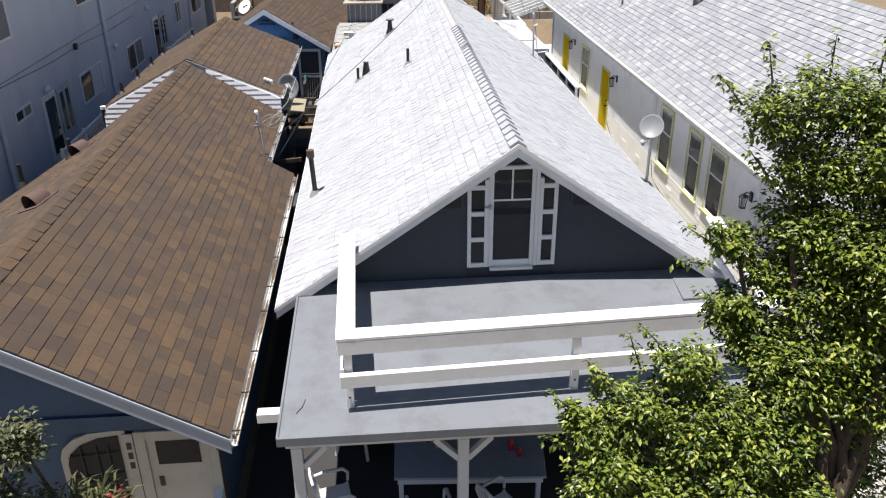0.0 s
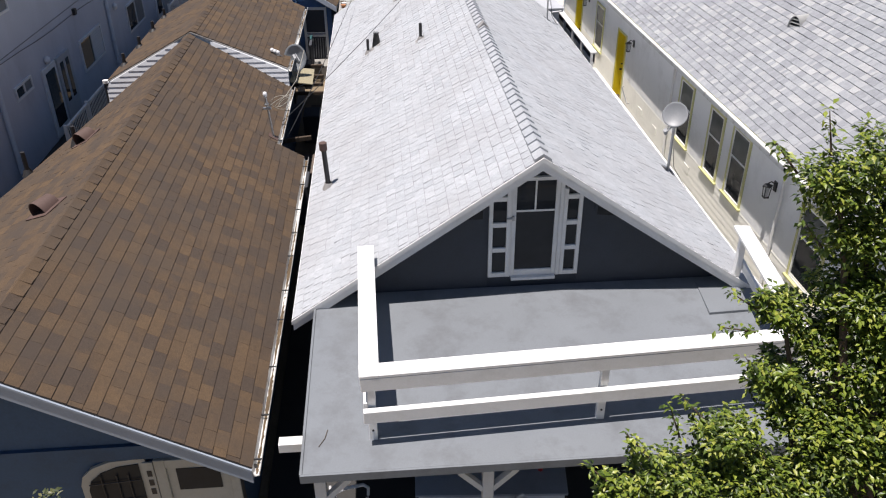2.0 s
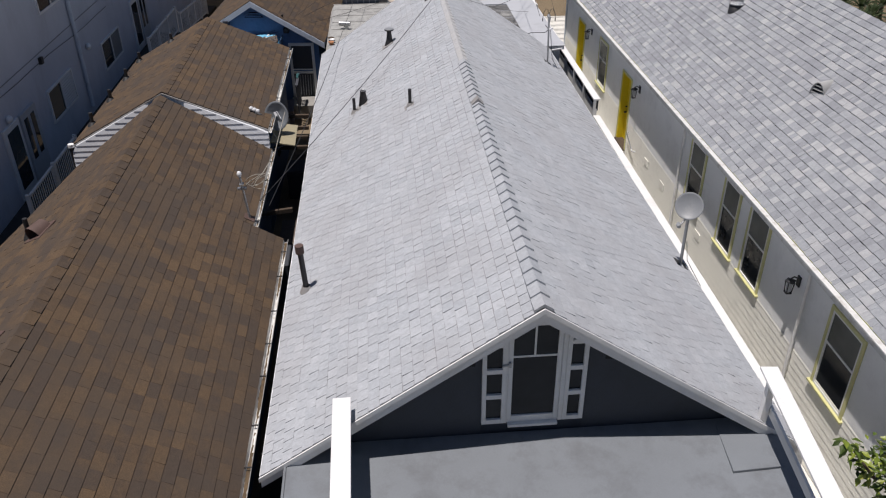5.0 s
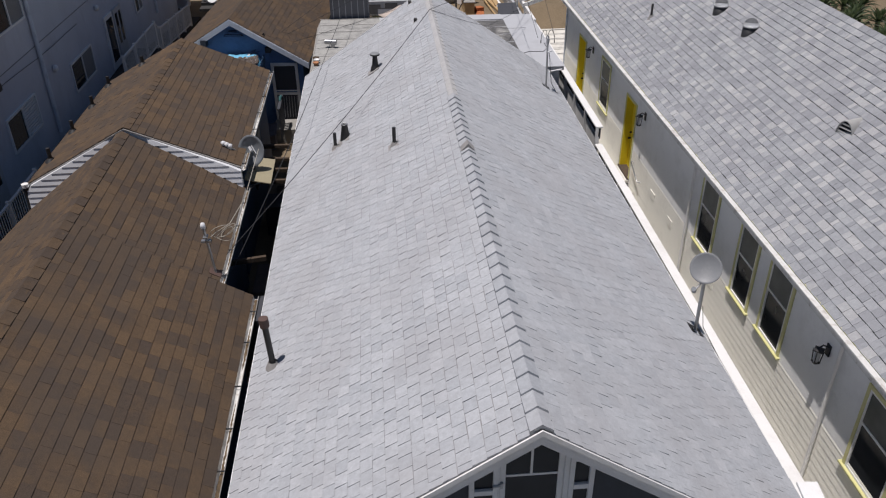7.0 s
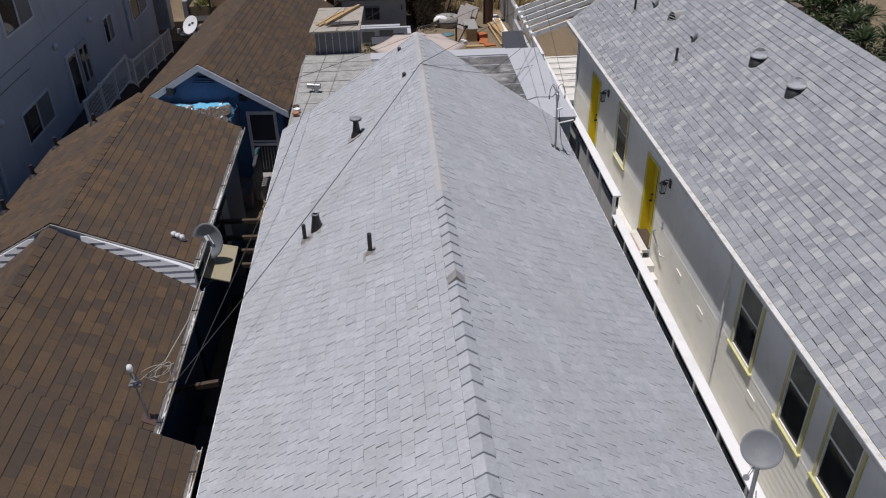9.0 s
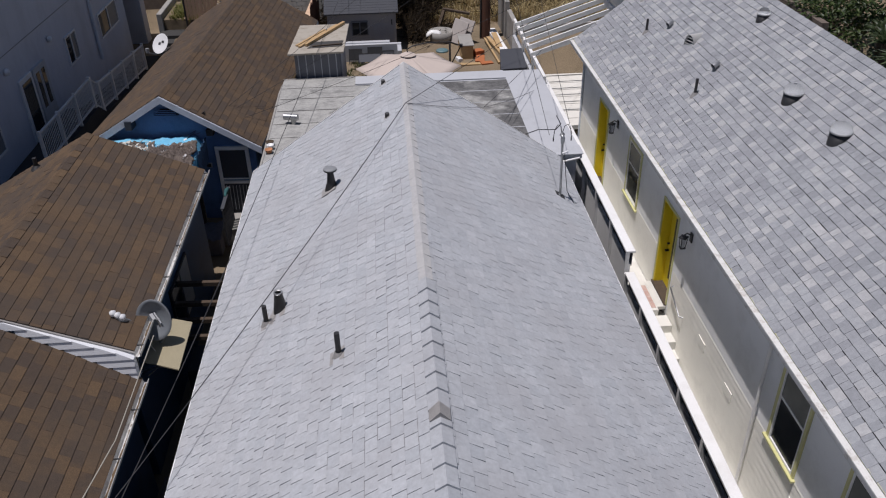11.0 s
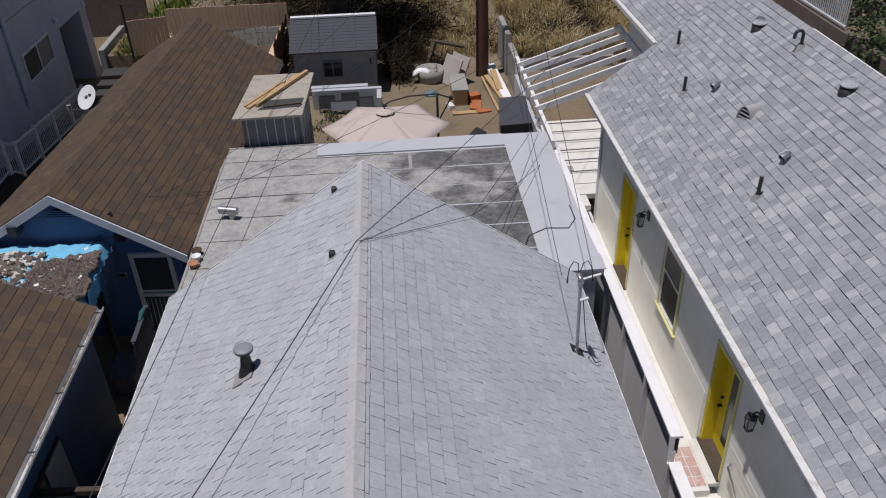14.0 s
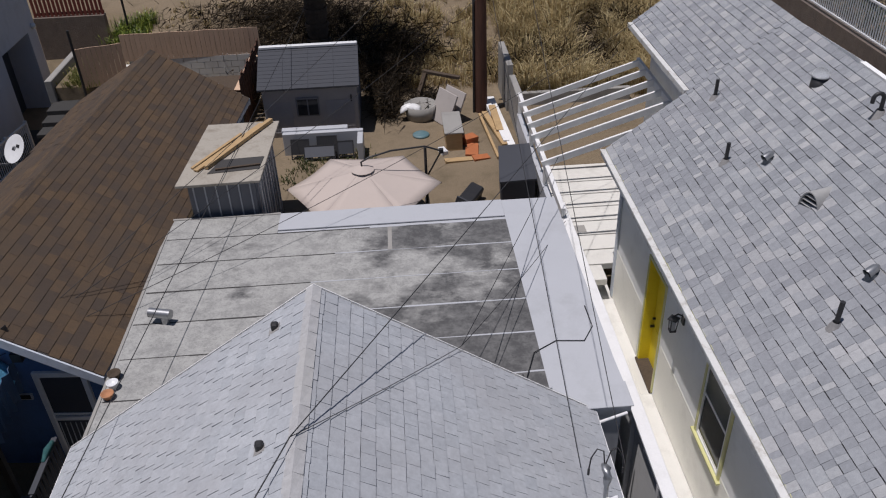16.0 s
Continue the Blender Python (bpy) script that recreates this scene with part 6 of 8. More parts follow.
def build_right_roof_fittings():
    for x, y in ((7.65, 19.6), (7.59, 31.9)):
        arch_vent(x, y, rz_at(x), RK, m_vent, "half_round_vent", "pale grey half-round louvred vent on the grey roof", 0.21, 0.3, 18)
    for x, y, tall in ((6.81, 29.56, 0.42), (7.426, 36.04, 0.4), (6.955, 34.03, 0.4)):
        z = rz_at(x)
        t = thing("vent_pipe", (x, y, z), "short black plumbing vent pipe in a lead collar", "vent pipe", "vent pipes")
        part("pipe", Mesh().tube([(x, y, z - 0.06), (x + 0.01, y, z + tall)], 0.035, 12), m_black, t)
        part("flashing", flashing(Mesh().lathe([(0.11, -0.05), (0.05, 0.09)], Matrix.Translation((x, y, z)), 12), x, y, z - 0.006, RK, 0.12), m_lead, t)
    for x, y in ((7.4, 29.99), (7.385, 33.37)):
        z = rz_at(x)
        t = thing("hooded_vent", (x, y, z), "small grey metal exhaust vent with a tilted hood", "roof vent", "hooded vents")
        part("base", flashing(Mesh(), x, y, z + 0.004, RK, 0.14), m_lead, t)
        part("collar", Mesh().lathe([(0.08, -0.08), (0.07, 0.1)], Matrix.Translation((x, y, z)), 14), m_dish_dark, t)
        part("hood", Mesh().tube([(x + 0.09, y + 0.04, z + 0.17), (x + 0.03, y + 0.01, z + 0.16), (x - 0.09, y - 0.03, z + 0.1)], [0.03, 0.062, 0.07], 14, False), m_iron, t)
        # Black disc put in for the shade within the hood.
        part("throat", Mesh().tube([(x - 0.07, y - 0.025, z + 0.11), (x - 0.075, y - 0.026, z + 0.108)], 0.066, 14), m_dark, t)
    for x, y, q in ((7.9, 25.2, 0.95), (7.9, 27.16, 0.95), (8.61, 34.5, 0.72), (8.68, 30.73, 0.74)):
        z = rz_at(x)
        t = thing("tubular_skylight", (x, y, z), "clear domed tubular skylight on a black curb", "skylight", "tubular skylights")
        at = Matrix.Translation((x, y, z + 0.04)) @ Matrix.Diagonal((q, q, q, 1))
        part("curb", Mesh().lathe([(0.215, -0.2), (0.2, 0.09), (0.0, 0.09)], at, 24), m_black, t)
        part("diffuser", Mesh().lathe([(0.19, 0.1), (0.1, 0.11), (0.0, 0.112)], at, 20), m_plastic, t, "pale diffuser disc")
        part("ring", Mesh().lathe([(0.202, 0.09), (0.216, 0.1), (0.216, 0.118), (0.2, 0.122)], at, 24), m_dish, t)
        part("dome", Mesh().lathe([(0.205, 0.13), (0.2, 0.19), (0.17, 0.25), (0.12, 0.295), (0.06, 0.32), (0.0, 0.325)], at, 24), m_dome, t, "clear acrylic dome")
    x, y = 8.76, 32.83
    z = rz_at(x)
    t = thing("gooseneck_vent", (x, y, z), "black gooseneck vent pipe on the grey roof", "vent pipe")
    arc = [(x, y, z - 0.05), (x, y, z + 0.28)] + [(x - 0.085 + 0.085 * math.cos(a), y, z + 0.29 + 0.085 * math.sin(a)) for a in np.linspace(0.2, math.pi, 8)] + [(x - 0.17, y, z + 0.22)]
    part("pipe", Mesh().tube(arc, 0.034, 12), m_black, t)
    part("flashing", flashing(Mesh().lathe([(0.14, -0.08), (0.06, 0.1)], Matrix.Translation((x, y, z)), 12), x, y, z, RK, 0.13), m_lead, t)


m_vent = surface("pale_vent_paint", (0.36, 0.36, 0.35), 0.08, (0.26, 0.26, 0.26), 0.4, 0.6, 40, 3, 0.05)
m_dome, nt_d, b_d = nodes_of("clear_acrylic")
b_d.inputs["Base Color"].default_value = (0.92, 0.94, 0.95, 1)
b_d.inputs["Roughness"].default_value = 0.03
b_d.inputs["Transmission Weight"].default_value = 0.88
b_d.inputs["IOR"].default_value = 1.49
build_right_roof_fittings()


def build_brown_roof_fittings():
    for x, y in ((-7.65, 13.3), (-8.33, 17.35)):
        kl = brown_left(y)[1]
        barrel_vent(x, y, BZ - kl * (BX - x) + 0.012, kl, (-0.45, -0.9))
    x, y = -8.62, 17.5
    z = BZ - kl * (BX - x)
    single("vent_pipe", Mesh().tube([(x, y, z - 0.05), (x, y, z + 0.4)], 0.045, 10).lathe([(0.13, -0.04), (0.06, 0.12)], Matrix.Translation((x, y, z)), 10), m_black, "black plumbing vent pipe beside the brown vent", "vent pipe", "vent pipes")
    x, y = -9.75, 17.5
    single("vent_pipe", Mesh().tube([(x, y, 2.4), (x, y, 3.05)], 0.045, 10).lathe([(0.13, 0.1), (0.06, 0.25)], Matrix.Translation((x, y, 2.42)), 10), m_black, "black plumbing vent pipe by the eave", "vent pipe", "vent pipes")
    # antenna mast near the step in the eave
    x, y = -4.75, 18.85
    z = BZ - 0.605 * (x - BX)
    t = thing("antenna_mast", (x, y, z), "short leaning antenna mast with a white head and coiled cable", "antenna")
    part("base_plate", flashing(Mesh(), x, y, z + 0.01, -0.605, 0.1), m_clay, t, "brown base plate")
    part("mast", Mesh().tube([(x, y, z), (x - 0.08, y + 0.02, z + 0.95)], 0.025, 10), m_iron, t)
    part("head", Mesh().lathe([(0.0, -0.04), (0.04, -0.025), (0.05, 0.03), (0.036, 0.08), (0.0, 0.095)], Matrix.Translation((x - 0.085, y + 0.02, z + 1.0)), 14), m_plastic, t)
    part("clamp", Mesh().box(x - 0.16, x + 0.02, y - 0.02, y + 0.06, z + 0.68, z + 0.72).box(x - 0.11, x - 0.03, y - 0.05, y + 0.08, z + 0.78, z + 0.81), m_iron, t)
    loops = Mesh()
    for i in range(3):
        cx, cy = x + 0.22 + 0.05 * i, y + 0.15 + 0.05 * i
        pts = [(cx + (0.22 - 0.03 * i) * math.cos(a), cy + 0.05 * math.sin(2 * a), z + 0.78 + (0.16 - 0.02 * i) * math.sin(a + i)) for a in np.linspace(0, 6.283, 18)]
        loops.tube(pts, 0.006, 5)
    loops.tube([(x - 0.06, y, z + 0.72), (x + 0.1, y + 0.1, z + 0.82), (x + 0.35, y + 0.3, z + 0.9), (x + 0.5, y + 1.3, z + 0.9), (x + 0.55, y + 3.4, z + 1.0)], 0.008, 5)
    part("cable_coil", loops, m_pale_wire, t)
    # dark dish over the side passage
    cx, cy, cz = -4.57, 23.43, 3.06
    t = thing("side_dish", (cx, cy, 2.9), "dark oval satellite dish with a triple receiver over the passage", "satellite dish")
    m = look((cx, cy, cz), (cx - 0.3, cy - 1.9, cz + 0.55))
    prof = [(r, -0.12 * (r / 0.42) ** 2 + 0.08) for r in (0.0, 0.12, 0.24, 0.34, 0.42)] + [(0.428, -0.03), (0.3, 0.03), (0.0, 0.1)]
    part("reflector", Mesh().lathe(prof, m @ Matrix.Diagonal((0.84, 1.0, 1.0, 1.0)) @ Matrix.Diagonal((0.88, 0.88, 1.0, 1.0)), 36), m_dish_dark, t)
    part("emblem", Mesh().box(-0.11, 0.11, 0.05, 0.07, 0.02, 0.03, m @ Matrix.Translation((0, 0, -0.012)) @ pose(0, 0, 0, 0, 0, 60)).box(-0.05, 0.06, -0.02, 0.04, 0.02, 0.03, m @ Matrix.Translation((0.04, 0.04, -0.012)) @ pose(0, 0, 0, 0, 0, 60)), m_plastic, t, "plain white bars on the dish")
    a0, a1 = m @ Vector((0.14, -0.12, 0.02)), m @ Vector((0.42, 0.1, -0.3))
    part("arm", Mesh().bar(a0, a1, 0.05, 0.06), m_iron, t)
    rec = Mesh().tube([a1, m @ Vector((0.46, 0.17, -0.32))], 0.05, 10)
    part("receiver_yoke", rec, m_dish, t)
    for i in (-1, 0, 1):
        part("receiver", Mesh().lathe([(0.0, -0.06), (0.05, -0.04), (0.055, 0.03), (0.0, 0.06)], Matrix.Translation(m @ Vector((0.48 + i * 0.08, 0.18 + 0.03 * i, -0.31))), 12), m_plastic, t)
    part("stand", Mesh().tube([(cx + 0.05, cy + 0.02, cz), (cx + 0.1, cy + 0.02, cz - 0.35), (cx - 0.05, cy, cz - 0.6)], 0.03, 10), m_iron, t)
    part("cable", Mesh().tube([a0, (cx - 0.1, cy - 0.2, cz - 0.4), (cx + 0.1, cy - 0.3, cz - 0.7), (cx - 0.2, cy - 0.4, cz - 0.9)], 0.009, 5), m_pale_wire, t)
    aw = thing("metal_awning", (-4.6, 24.0, 2.0), "beige sheet-metal awning over the side passage", "awning")
    part("sheet", Mesh().prism([(-4.71, 24.18), (-4.12, 23.96), (-4.1, 22.66), (-4.74, 22.93)], "z", 2.54, 2.565), m_beige, aw)
    for a, b in ((24.03, 23.98), (23.08, 22.88)):
        part("bracket", Mesh().bar((-4.93, a, 2.21), (-4.25, b, 2.53), 0.03, 0.03), m_iron, aw)
    # dish on a post by the blue house
    x, y = -8.05, 39.6
    t = thing("white_dish", (x, y, 0.1), "white oval satellite dish on a post by the walkway", "satellite dish")
    part("post", Mesh().tube([(x, y, 0.05), (x, y, 2.83)], 0.035, 10), m_iron, t)
    m = look((x, y - 0.05, 2.8), (x - 0.75, y - 1.3, 3.9))
    part("reflector", Mesh().lathe([(r, -0.05 * (r / 0.42) ** 2 + 0.05) for r in (0.0, 0.12, 0.24, 0.35)] + [(0.358, 0.015), (0.0, 0.08)], m @ Matrix.Diagonal((0.9, 1, 1, 1)), 32), m_plastic, t)
    part("arm", Mesh().bar(m @ Vector((0, -0.38, 0)), m @ Vector((-0.1, -0.5, -0.5)), 0.04, 0.05).tube([m @ Vector((-0.1, -0.5, -0.5)), m @ Vector((-0.1, -0.38, -0.58))], 0.06, 10), m_dish, t)
    part("emblem", Mesh().box(-0.12, -0.02, 0.05, 0.12, 0.03, 0.04, m).box(0.0, 0.1, -0.04, 0.04, 0.04, 0.05, m), m_black, t, "plain dark marks on the dish")


build_brown_roof_fittings()


# ---- porch furniture ----
def plastic_chair(x, y, z, turn):
    t = thing("plastic_chair", (0, 0, 0), "white moulded plastic garden armchair under the porch", "chair", "porch chairs")
    part("seat", Mesh().prism([(-0.23, 0.2), (0.23, 0.2), (0.21, -0.22), (-0.21, -0.22)], "z", 0.41, 0.435), m_plastic, t, bevel=0.008)
    back = Mesh()
    for i in range(6):
        xx = -0.17 + i * 0.068
        back.bar((xx, -0.22, 0.43), (xx * 1.1, -0.32, 0.84 - abs(i - 2.5) * 0.012), 0.034, 0.014, (0, 1, 0))
    part("back_slats", back, m_plastic, t)
    part("back_frame", Mesh().tube([(-0.23, -0.22, 0.42), (-0.26, -0.3, 0.7), (-0.2, -0.33, 0.85), (0, -0.345, 0.89), (0.2, -0.33, 0.85), (0.26, -0.3, 0.7), (0.23, -0.22, 0.42)], 0.022, 8), m_plastic, t)
    for s in (-1, 1):
        part("arm", Mesh().tube([(s * 0.26, -0.29, 0.64), (s * 0.29, -0.1, 0.66), (s * 0.29, 0.16, 0.65), (s * 0.28, 0.23, 0.58), (s * 0.27, 0.22, 0.44)], [0.022, 0.026, 0.028, 0.024, 0.022], 8), m_plastic, t)
        for yy, lean in ((0.2, 0.05), (-0.22, -0.08)):
            part("leg", Mesh().bar((s * 0.24, yy, 0.42), (s * 0.27, yy + lean, 0.0), 0.045, 0.045, (0, 1, 0)), m_plastic, t, bevel=0.006)
    t.matrix_basis = Matrix.Translation((x, y, z)) @ pose(0, 0, 0, 0, 0, turn)
    return t


def build_porch_furniture():
    z = 0.12
    first = plastic_chair(-2.95, 9.45, z, -78)
    copy_thing(first, Matrix.Translation((-1.62, 9.0, z)) @ pose(0, 0, 0, 0, 0, 10))
    copy_thing(first, Matrix.Translation((-0.55, 9.05, z)) @ pose(0, 0, 0, 0, 0, -60))
    copy_thing(first, Matrix.Translation((-2.65, 11.0, z)) @ pose(0, 0, 0, 0, 0, -110))
    t = thing("porch_table", (-0.95, 9.9, z), "long grey-topped table with white legs under the porch", "table")
    part("tabletop", Mesh().prism([(-2.1, 9.5), (0.12, 9.35), (0.25, 10.45), (-2.06, 10.55)], "z", 0.72, 0.76), m_table, t, bevel=0.006)
    part("apron", Mesh().bar((-2.05, 9.54, 0.67), (0.08, 9.4, 0.67), 0.03, 0.1).bar((-2.0, 10.5, 0.67), (0.2, 10.4, 0.67), 0.03, 0.1), m_plastic, t)
    for x, y in ((-2.0, 9.6), (0.03, 9.47), (0.15, 10.35), (-1.98, 10.43)):
        part("leg", Mesh().box(x - 0.035, x + 0.035, y - 0.035, y + 0.035, z, 0.72), m_plastic, t, bevel=0.005)
    top = 0.76
    for x, y, r, h in ((-1.55, 10.3, 0.045, 0.2), (-0.3, 10.0, 0.05, 0.22), (-0.2, 9.85, 0.04, 0.16)):
        b = thing("sauce_bottle", (x, y, top), "red plastic squeeze bottle standing on the table", "bottle", "red bottles")
        part("body", Mesh().lathe([(0.0, 0), (r, 0), (r, h * 0.65), (r * 0.4, h * 0.8)], Matrix.Translation((x, y, top)), 14), m_red, b)
        part("nozzle", Mesh().lathe([(r * 0.4, h * 0.8), (r * 0.35, h * 0.9), (0.0, h)], Matrix.Translation((x, y, top)), 10), m_red, b)
    single("dish_rag", Mesh().box(-1.45, -1.25, 10.12, 10.25, top, top + 0.012), m_plastic, "small white cloth lying on the table", "cloth", bevel=0.004)
    single("orange_jar", Mesh().lathe([(0.0, 0), (0.04, 0), (0.045, 0.08), (0.03, 0.12), (0.0, 0.12)], Matrix.Translation((-1.3, 10.33, top)), 14), m_orange, "small orange jar on the table", "jar")
    single("sauce_pot", Mesh().lathe([(0.0, 0), (0.04, 0), (0.03, 0.05), (0.0, 0.06)], Matrix.Translation((-0.95, 9.9, top)), 14), m_black, "small black round sauce pot on the table", "pot")


placed(build_porch_furniture, 0.09, 0.17)


# ---- passage clutter by the blue house ----
def build_passage():
    t = thing("stair_railing", (-4.6, 30.3, 0), "weathered grey picket stair railing by the screen door", "railing")
    a, b = Vector((-4.62, 30.0, 1.45)), Vector((-4.62, 31.1, 1.5))
    part("top_rail", Mesh().bar(a, b, 0.09, 0.05), m_resin_roof, t)
    for i in range(9):
        p = a.lerp(b, i / 8)
        part("picket", Mesh().box(p.x - 0.015, p.x + 0.015, p.y - 0.04, p.y + 0.04, 0.4, p.z), m_resin_roof, t)
    part("landing", Mesh().box(-4.95, -3.95, 30.6, 31.5, 0.03, 0.5), m_concrete, t)
    single("teal_cloth", Mesh().tube([(-4.64, 30.6, 1.5), (-4.62, 30.8, 1.56), (-4.62, 31.0, 1.52)], [0.03, 0.06, 0.04], 9), surface("teal_cloth", (0.02, 0.09, 0.095), 0.4, (0.09, 0.13, 0.12), 0.6, 0.9, 20, 8, 0.6, dist=0.03), "teal and white cloth hanging over the railing", "cloth")
    bag = Mesh()
    vs, n = [], 8
    for j in range(n):
        for i in range(n):
            u, w = i / (n - 1), j / (n - 1)
            vs.append((-5.3 + 0.5 * u, 30.0 + 0.6 * w, 0.76 + 0.1 * noise.noise(Vector((u * 4, w * 4, 9))) - 0.2 * (1 - w)))
    bag.add(vs, [(j * n + i, j * n + i + 1, (j + 1) * n + i + 1, (j + 1) * n + i) for j in range(n - 1) for i in range(n - 1)], True)
    bag.box(-5.25, -4.85, 30.1, 30.5, 0.03, 0.55)
    single("covered_bin", bag, surface("grey_plastic_sheet", (0.14, 0.135, 0.16), 0.2, (0.07, 0.07, 0.08), 0.5, 0.8, 20, 5, 0.3), "bin under a crumpled grey plastic sheet in the passage", "bin")
    # Crate colours are kept dark for the passage shade.
    for i, (x, y, w, l, h) in enumerate(((-4.3, 24.9, 0.5, 0.8, 0.9), (-4.25, 26.2, 0.4, 0.5, 0.55), (-4.2, 21.3, 0.5, 1.2, 0.8), (-4.25, 19.7, 0.4, 0.9, 1.1))):
        single("stored_crate", Mesh().box(x - w / 2, x + w / 2, y - l / 2, y + l / 2, 0.03, h), (m_resin_roof, m_bark, m_rubble, m_resin_roof)[i], "dusty storage crate standing in the dark passage", "crate", "passage crates", bevel=0.02)
    # Pale timbers given the bark colour to stand for shade.
    for y, z in ((25.9, 2.0), (25.45, 1.82), (25.05, 1.7), (24.7, 1.55)):
        single("passage_timber", Mesh().bar((-4.95, y + 0.05, z), (-3.9, y, z), 0.09, 0.1), m_bark, "weathered timber spanning the narrow passage, coloured dark for its shade", "timber", "passage timbers", bevel=0.006)
    single("timber_post", Mesh().bar((-4.9, 20.2, 1.9), (-3.95, 20.3, 1.95), 0.08, 0.1), m_bark, "short timber spanning the passage", "timber")


placed(build_passage, -0.1, 0.1)


# ---- back yard ----
YARD = 1.2


def build_shed():
    t = thing("resin_shed", (-1.0, 43.8, YARD), "dark grey resin garden shed with a small double window", "shed")
    x0, x1, y0, y1 = -2.32, 0.28, 42.75, 45.1
    ze, zr, ym = 2.75, 3.42, 43.92
    part("wall_front", Mesh().box(x0, x1, y0, y0 + 0.08, YARD - 0.1, ze), m_shed_wall, t)
    for a, b in ((x0 + 0.1, -1.55), (-0.6, x1 - 0.1)):
        lap = Mesh()
        for i in range(9):
            z = 1.35 + i * 0.1
            lap.add([(a, y0 - 0.022, z), (b, y0 - 0.022, z), (b, y0 - 0.004, z + 0.095), (a, y0 - 0.004, z + 0.095), (a, y0, z), (b, y0, z)], [(0, 1, 2, 3), (0, 4, 5, 1)])
        part("siding_panel", lap, m_shed_wall, t)
    for x in (x0, x1 - 0.08):
        part("wall_side", Mesh().prism([(y0 + 0.08, YARD - 0.1), (y1, YARD - 0.1), (y1, ze), (ym, zr - 0.08), (y0 + 0.08, ze)], "x", x, x + 0.08), m_shed_wall, t)
    part("wall_back", Mesh().box(x0, x1, y1, y1 + 0.08, YARD - 0.1, ze), m_shed_wall, t)
    for ya, yb in ((y0 - 0.12, ym), (y1 + 0.2, ym)):
        za = ze - 0.05
        n = 4
        for i in range(n):
            xa, xb = x0 - 0.1 + (x1 - x0 + 0.2) * i / n, x0 - 0.1 + (x1 - x0 + 0.2) * (i + 1) / n - 0.005
            part("roof_panel", Mesh().add([(xa, ya, za), (xb, ya, za), (xb, yb, zr), (xa, yb, zr), (xa, ya, za - 0.05), (xb, ya, za - 0.05), (xb, yb, zr - 0.05), (xa, yb, zr - 0.05)], [(0, 1, 2, 3), (0, 4, 5, 1), (1, 5, 6, 2), (2, 6, 7, 3), (3, 7, 4, 0)]), m_resin_roof, t)
        ribs = Mesh()
        for i in range(1, 11):
            k = i / 11
            y, z = ya + (yb - ya) * k, za + (zr - za) * k
            ribs.bar((x0 - 0.08, y, z + 0.001), (x1 + 0.08, y, z + 0.001), 0.012, 0.006)
        ob = part("roof_ribs", ribs, m_resin_roof, t)
        ob["kind"] = "stuff"
    part("ridge_cap", Mesh().box(x0 - 0.08, x1 + 0.08, ym - 0.07, ym + 0.07, zr - 0.02, zr + 0.06), m_plastic, t, "white ridge cap", 0.015)
    w = part("window_4", Mesh().box(-1.42, -0.78, y0 - 0.04, y0, 1.82, 2.38), m_resin, t, bevel=0.01)
    part("pane", Mesh().box(-1.38, -1.12, y0 - 0.048, y0 - 0.036, 1.86, 2.32), m_glass, w)
    part("pane", Mesh().box(-1.08, -0.82, y0 - 0.048, y0 - 0.036, 1.86, 2.32), m_glass, w)
    part("latch", Mesh().box(0.1, 0.14, y0 - 0.05, y0 - 0.02, 2.2, 2.4), m_black, t)


def build_box_shed():
    t = thing("lean_shed", (-2.2, 37.4, YARD), "dark corrugated storage shed with a plywood roof holding loose lumber", "shed")
    c = [(-3.12, 36.06), (-1.43, 36.1), (-1.33, 38.94), (-2.95, 38.94)]
    part("roof_sheet", Mesh().prism(c, "z", 3.36, 3.42), surface("weathered_plywood", (0.36, 0.33, 0.28), 0.12, (0.2, 0.17, 0.13), 0.7, 0.9, 30, 1.6, 0.2), t, "weathered grey plywood roof", 0.006)
    part("felt_patch", Mesh().prism([(-2.55, 36.5), (-1.5, 36.6), (-1.46, 37.15), (-2.35, 37.1)], "z", 3.42, 3.432), m_felt, t)
    part("wall_front", Mesh().box(-2.95, -1.6, 36.3, 36.36, YARD - 0.1, 3.36), m_resin, t)
    part("wall_side", Mesh().box(-1.6, -1.54, 36.36, 38.75, YARD - 0.1, 3.36), m_resin, t)
    part("wall_side", Mesh().box(-2.95, -2.89, 36.36, 38.75, YARD - 0.1, 3.36), m_lumber, t)
    part("wall_back", Mesh().box(-2.89, -1.6, 38.69, 38.75, YARD - 0.1, 3.36), m_resin, t)
    for i in range(6):
        x = -2.85 + i * 0.23
        part("batten", Mesh().box(x, x + 0.025, 36.275, 36.3, YARD, 3.3), m_sheet, t)
    for i in range(8):
        y = 36.5 + i * 0.3
        part("batten", Mesh().box(-1.54, -1.515, y, y + (0.06 if i % 2 else 0.14), YARD, 3.3), m_sheet, t)
    for a, b, w, h in (((-2.8, 36.62), (-1.7, 38.75), 0.11, 0.04), ((-2.6, 36.7), (-1.5, 38.9), 0.1, 0.08), ((-2.9, 36.75), (-2.1, 38.3), 0.07, 0.03)):
        single("loose_plank", Mesh().bar((*a, 3.435 + h / 2), (*b, 3.435 + h / 2), w, h), m_lumber, "loose yellow lumber plank lying on the shed roof", "plank", "planks on the shed roof", bevel=0.004)
    single("timber_batten", Mesh().bar((-2.4, 36.62, 3.45), (-1.5, 36.75, 3.45), 0.05, 0.04), m_bark, "dark batten lying on the shed roof", "batten")


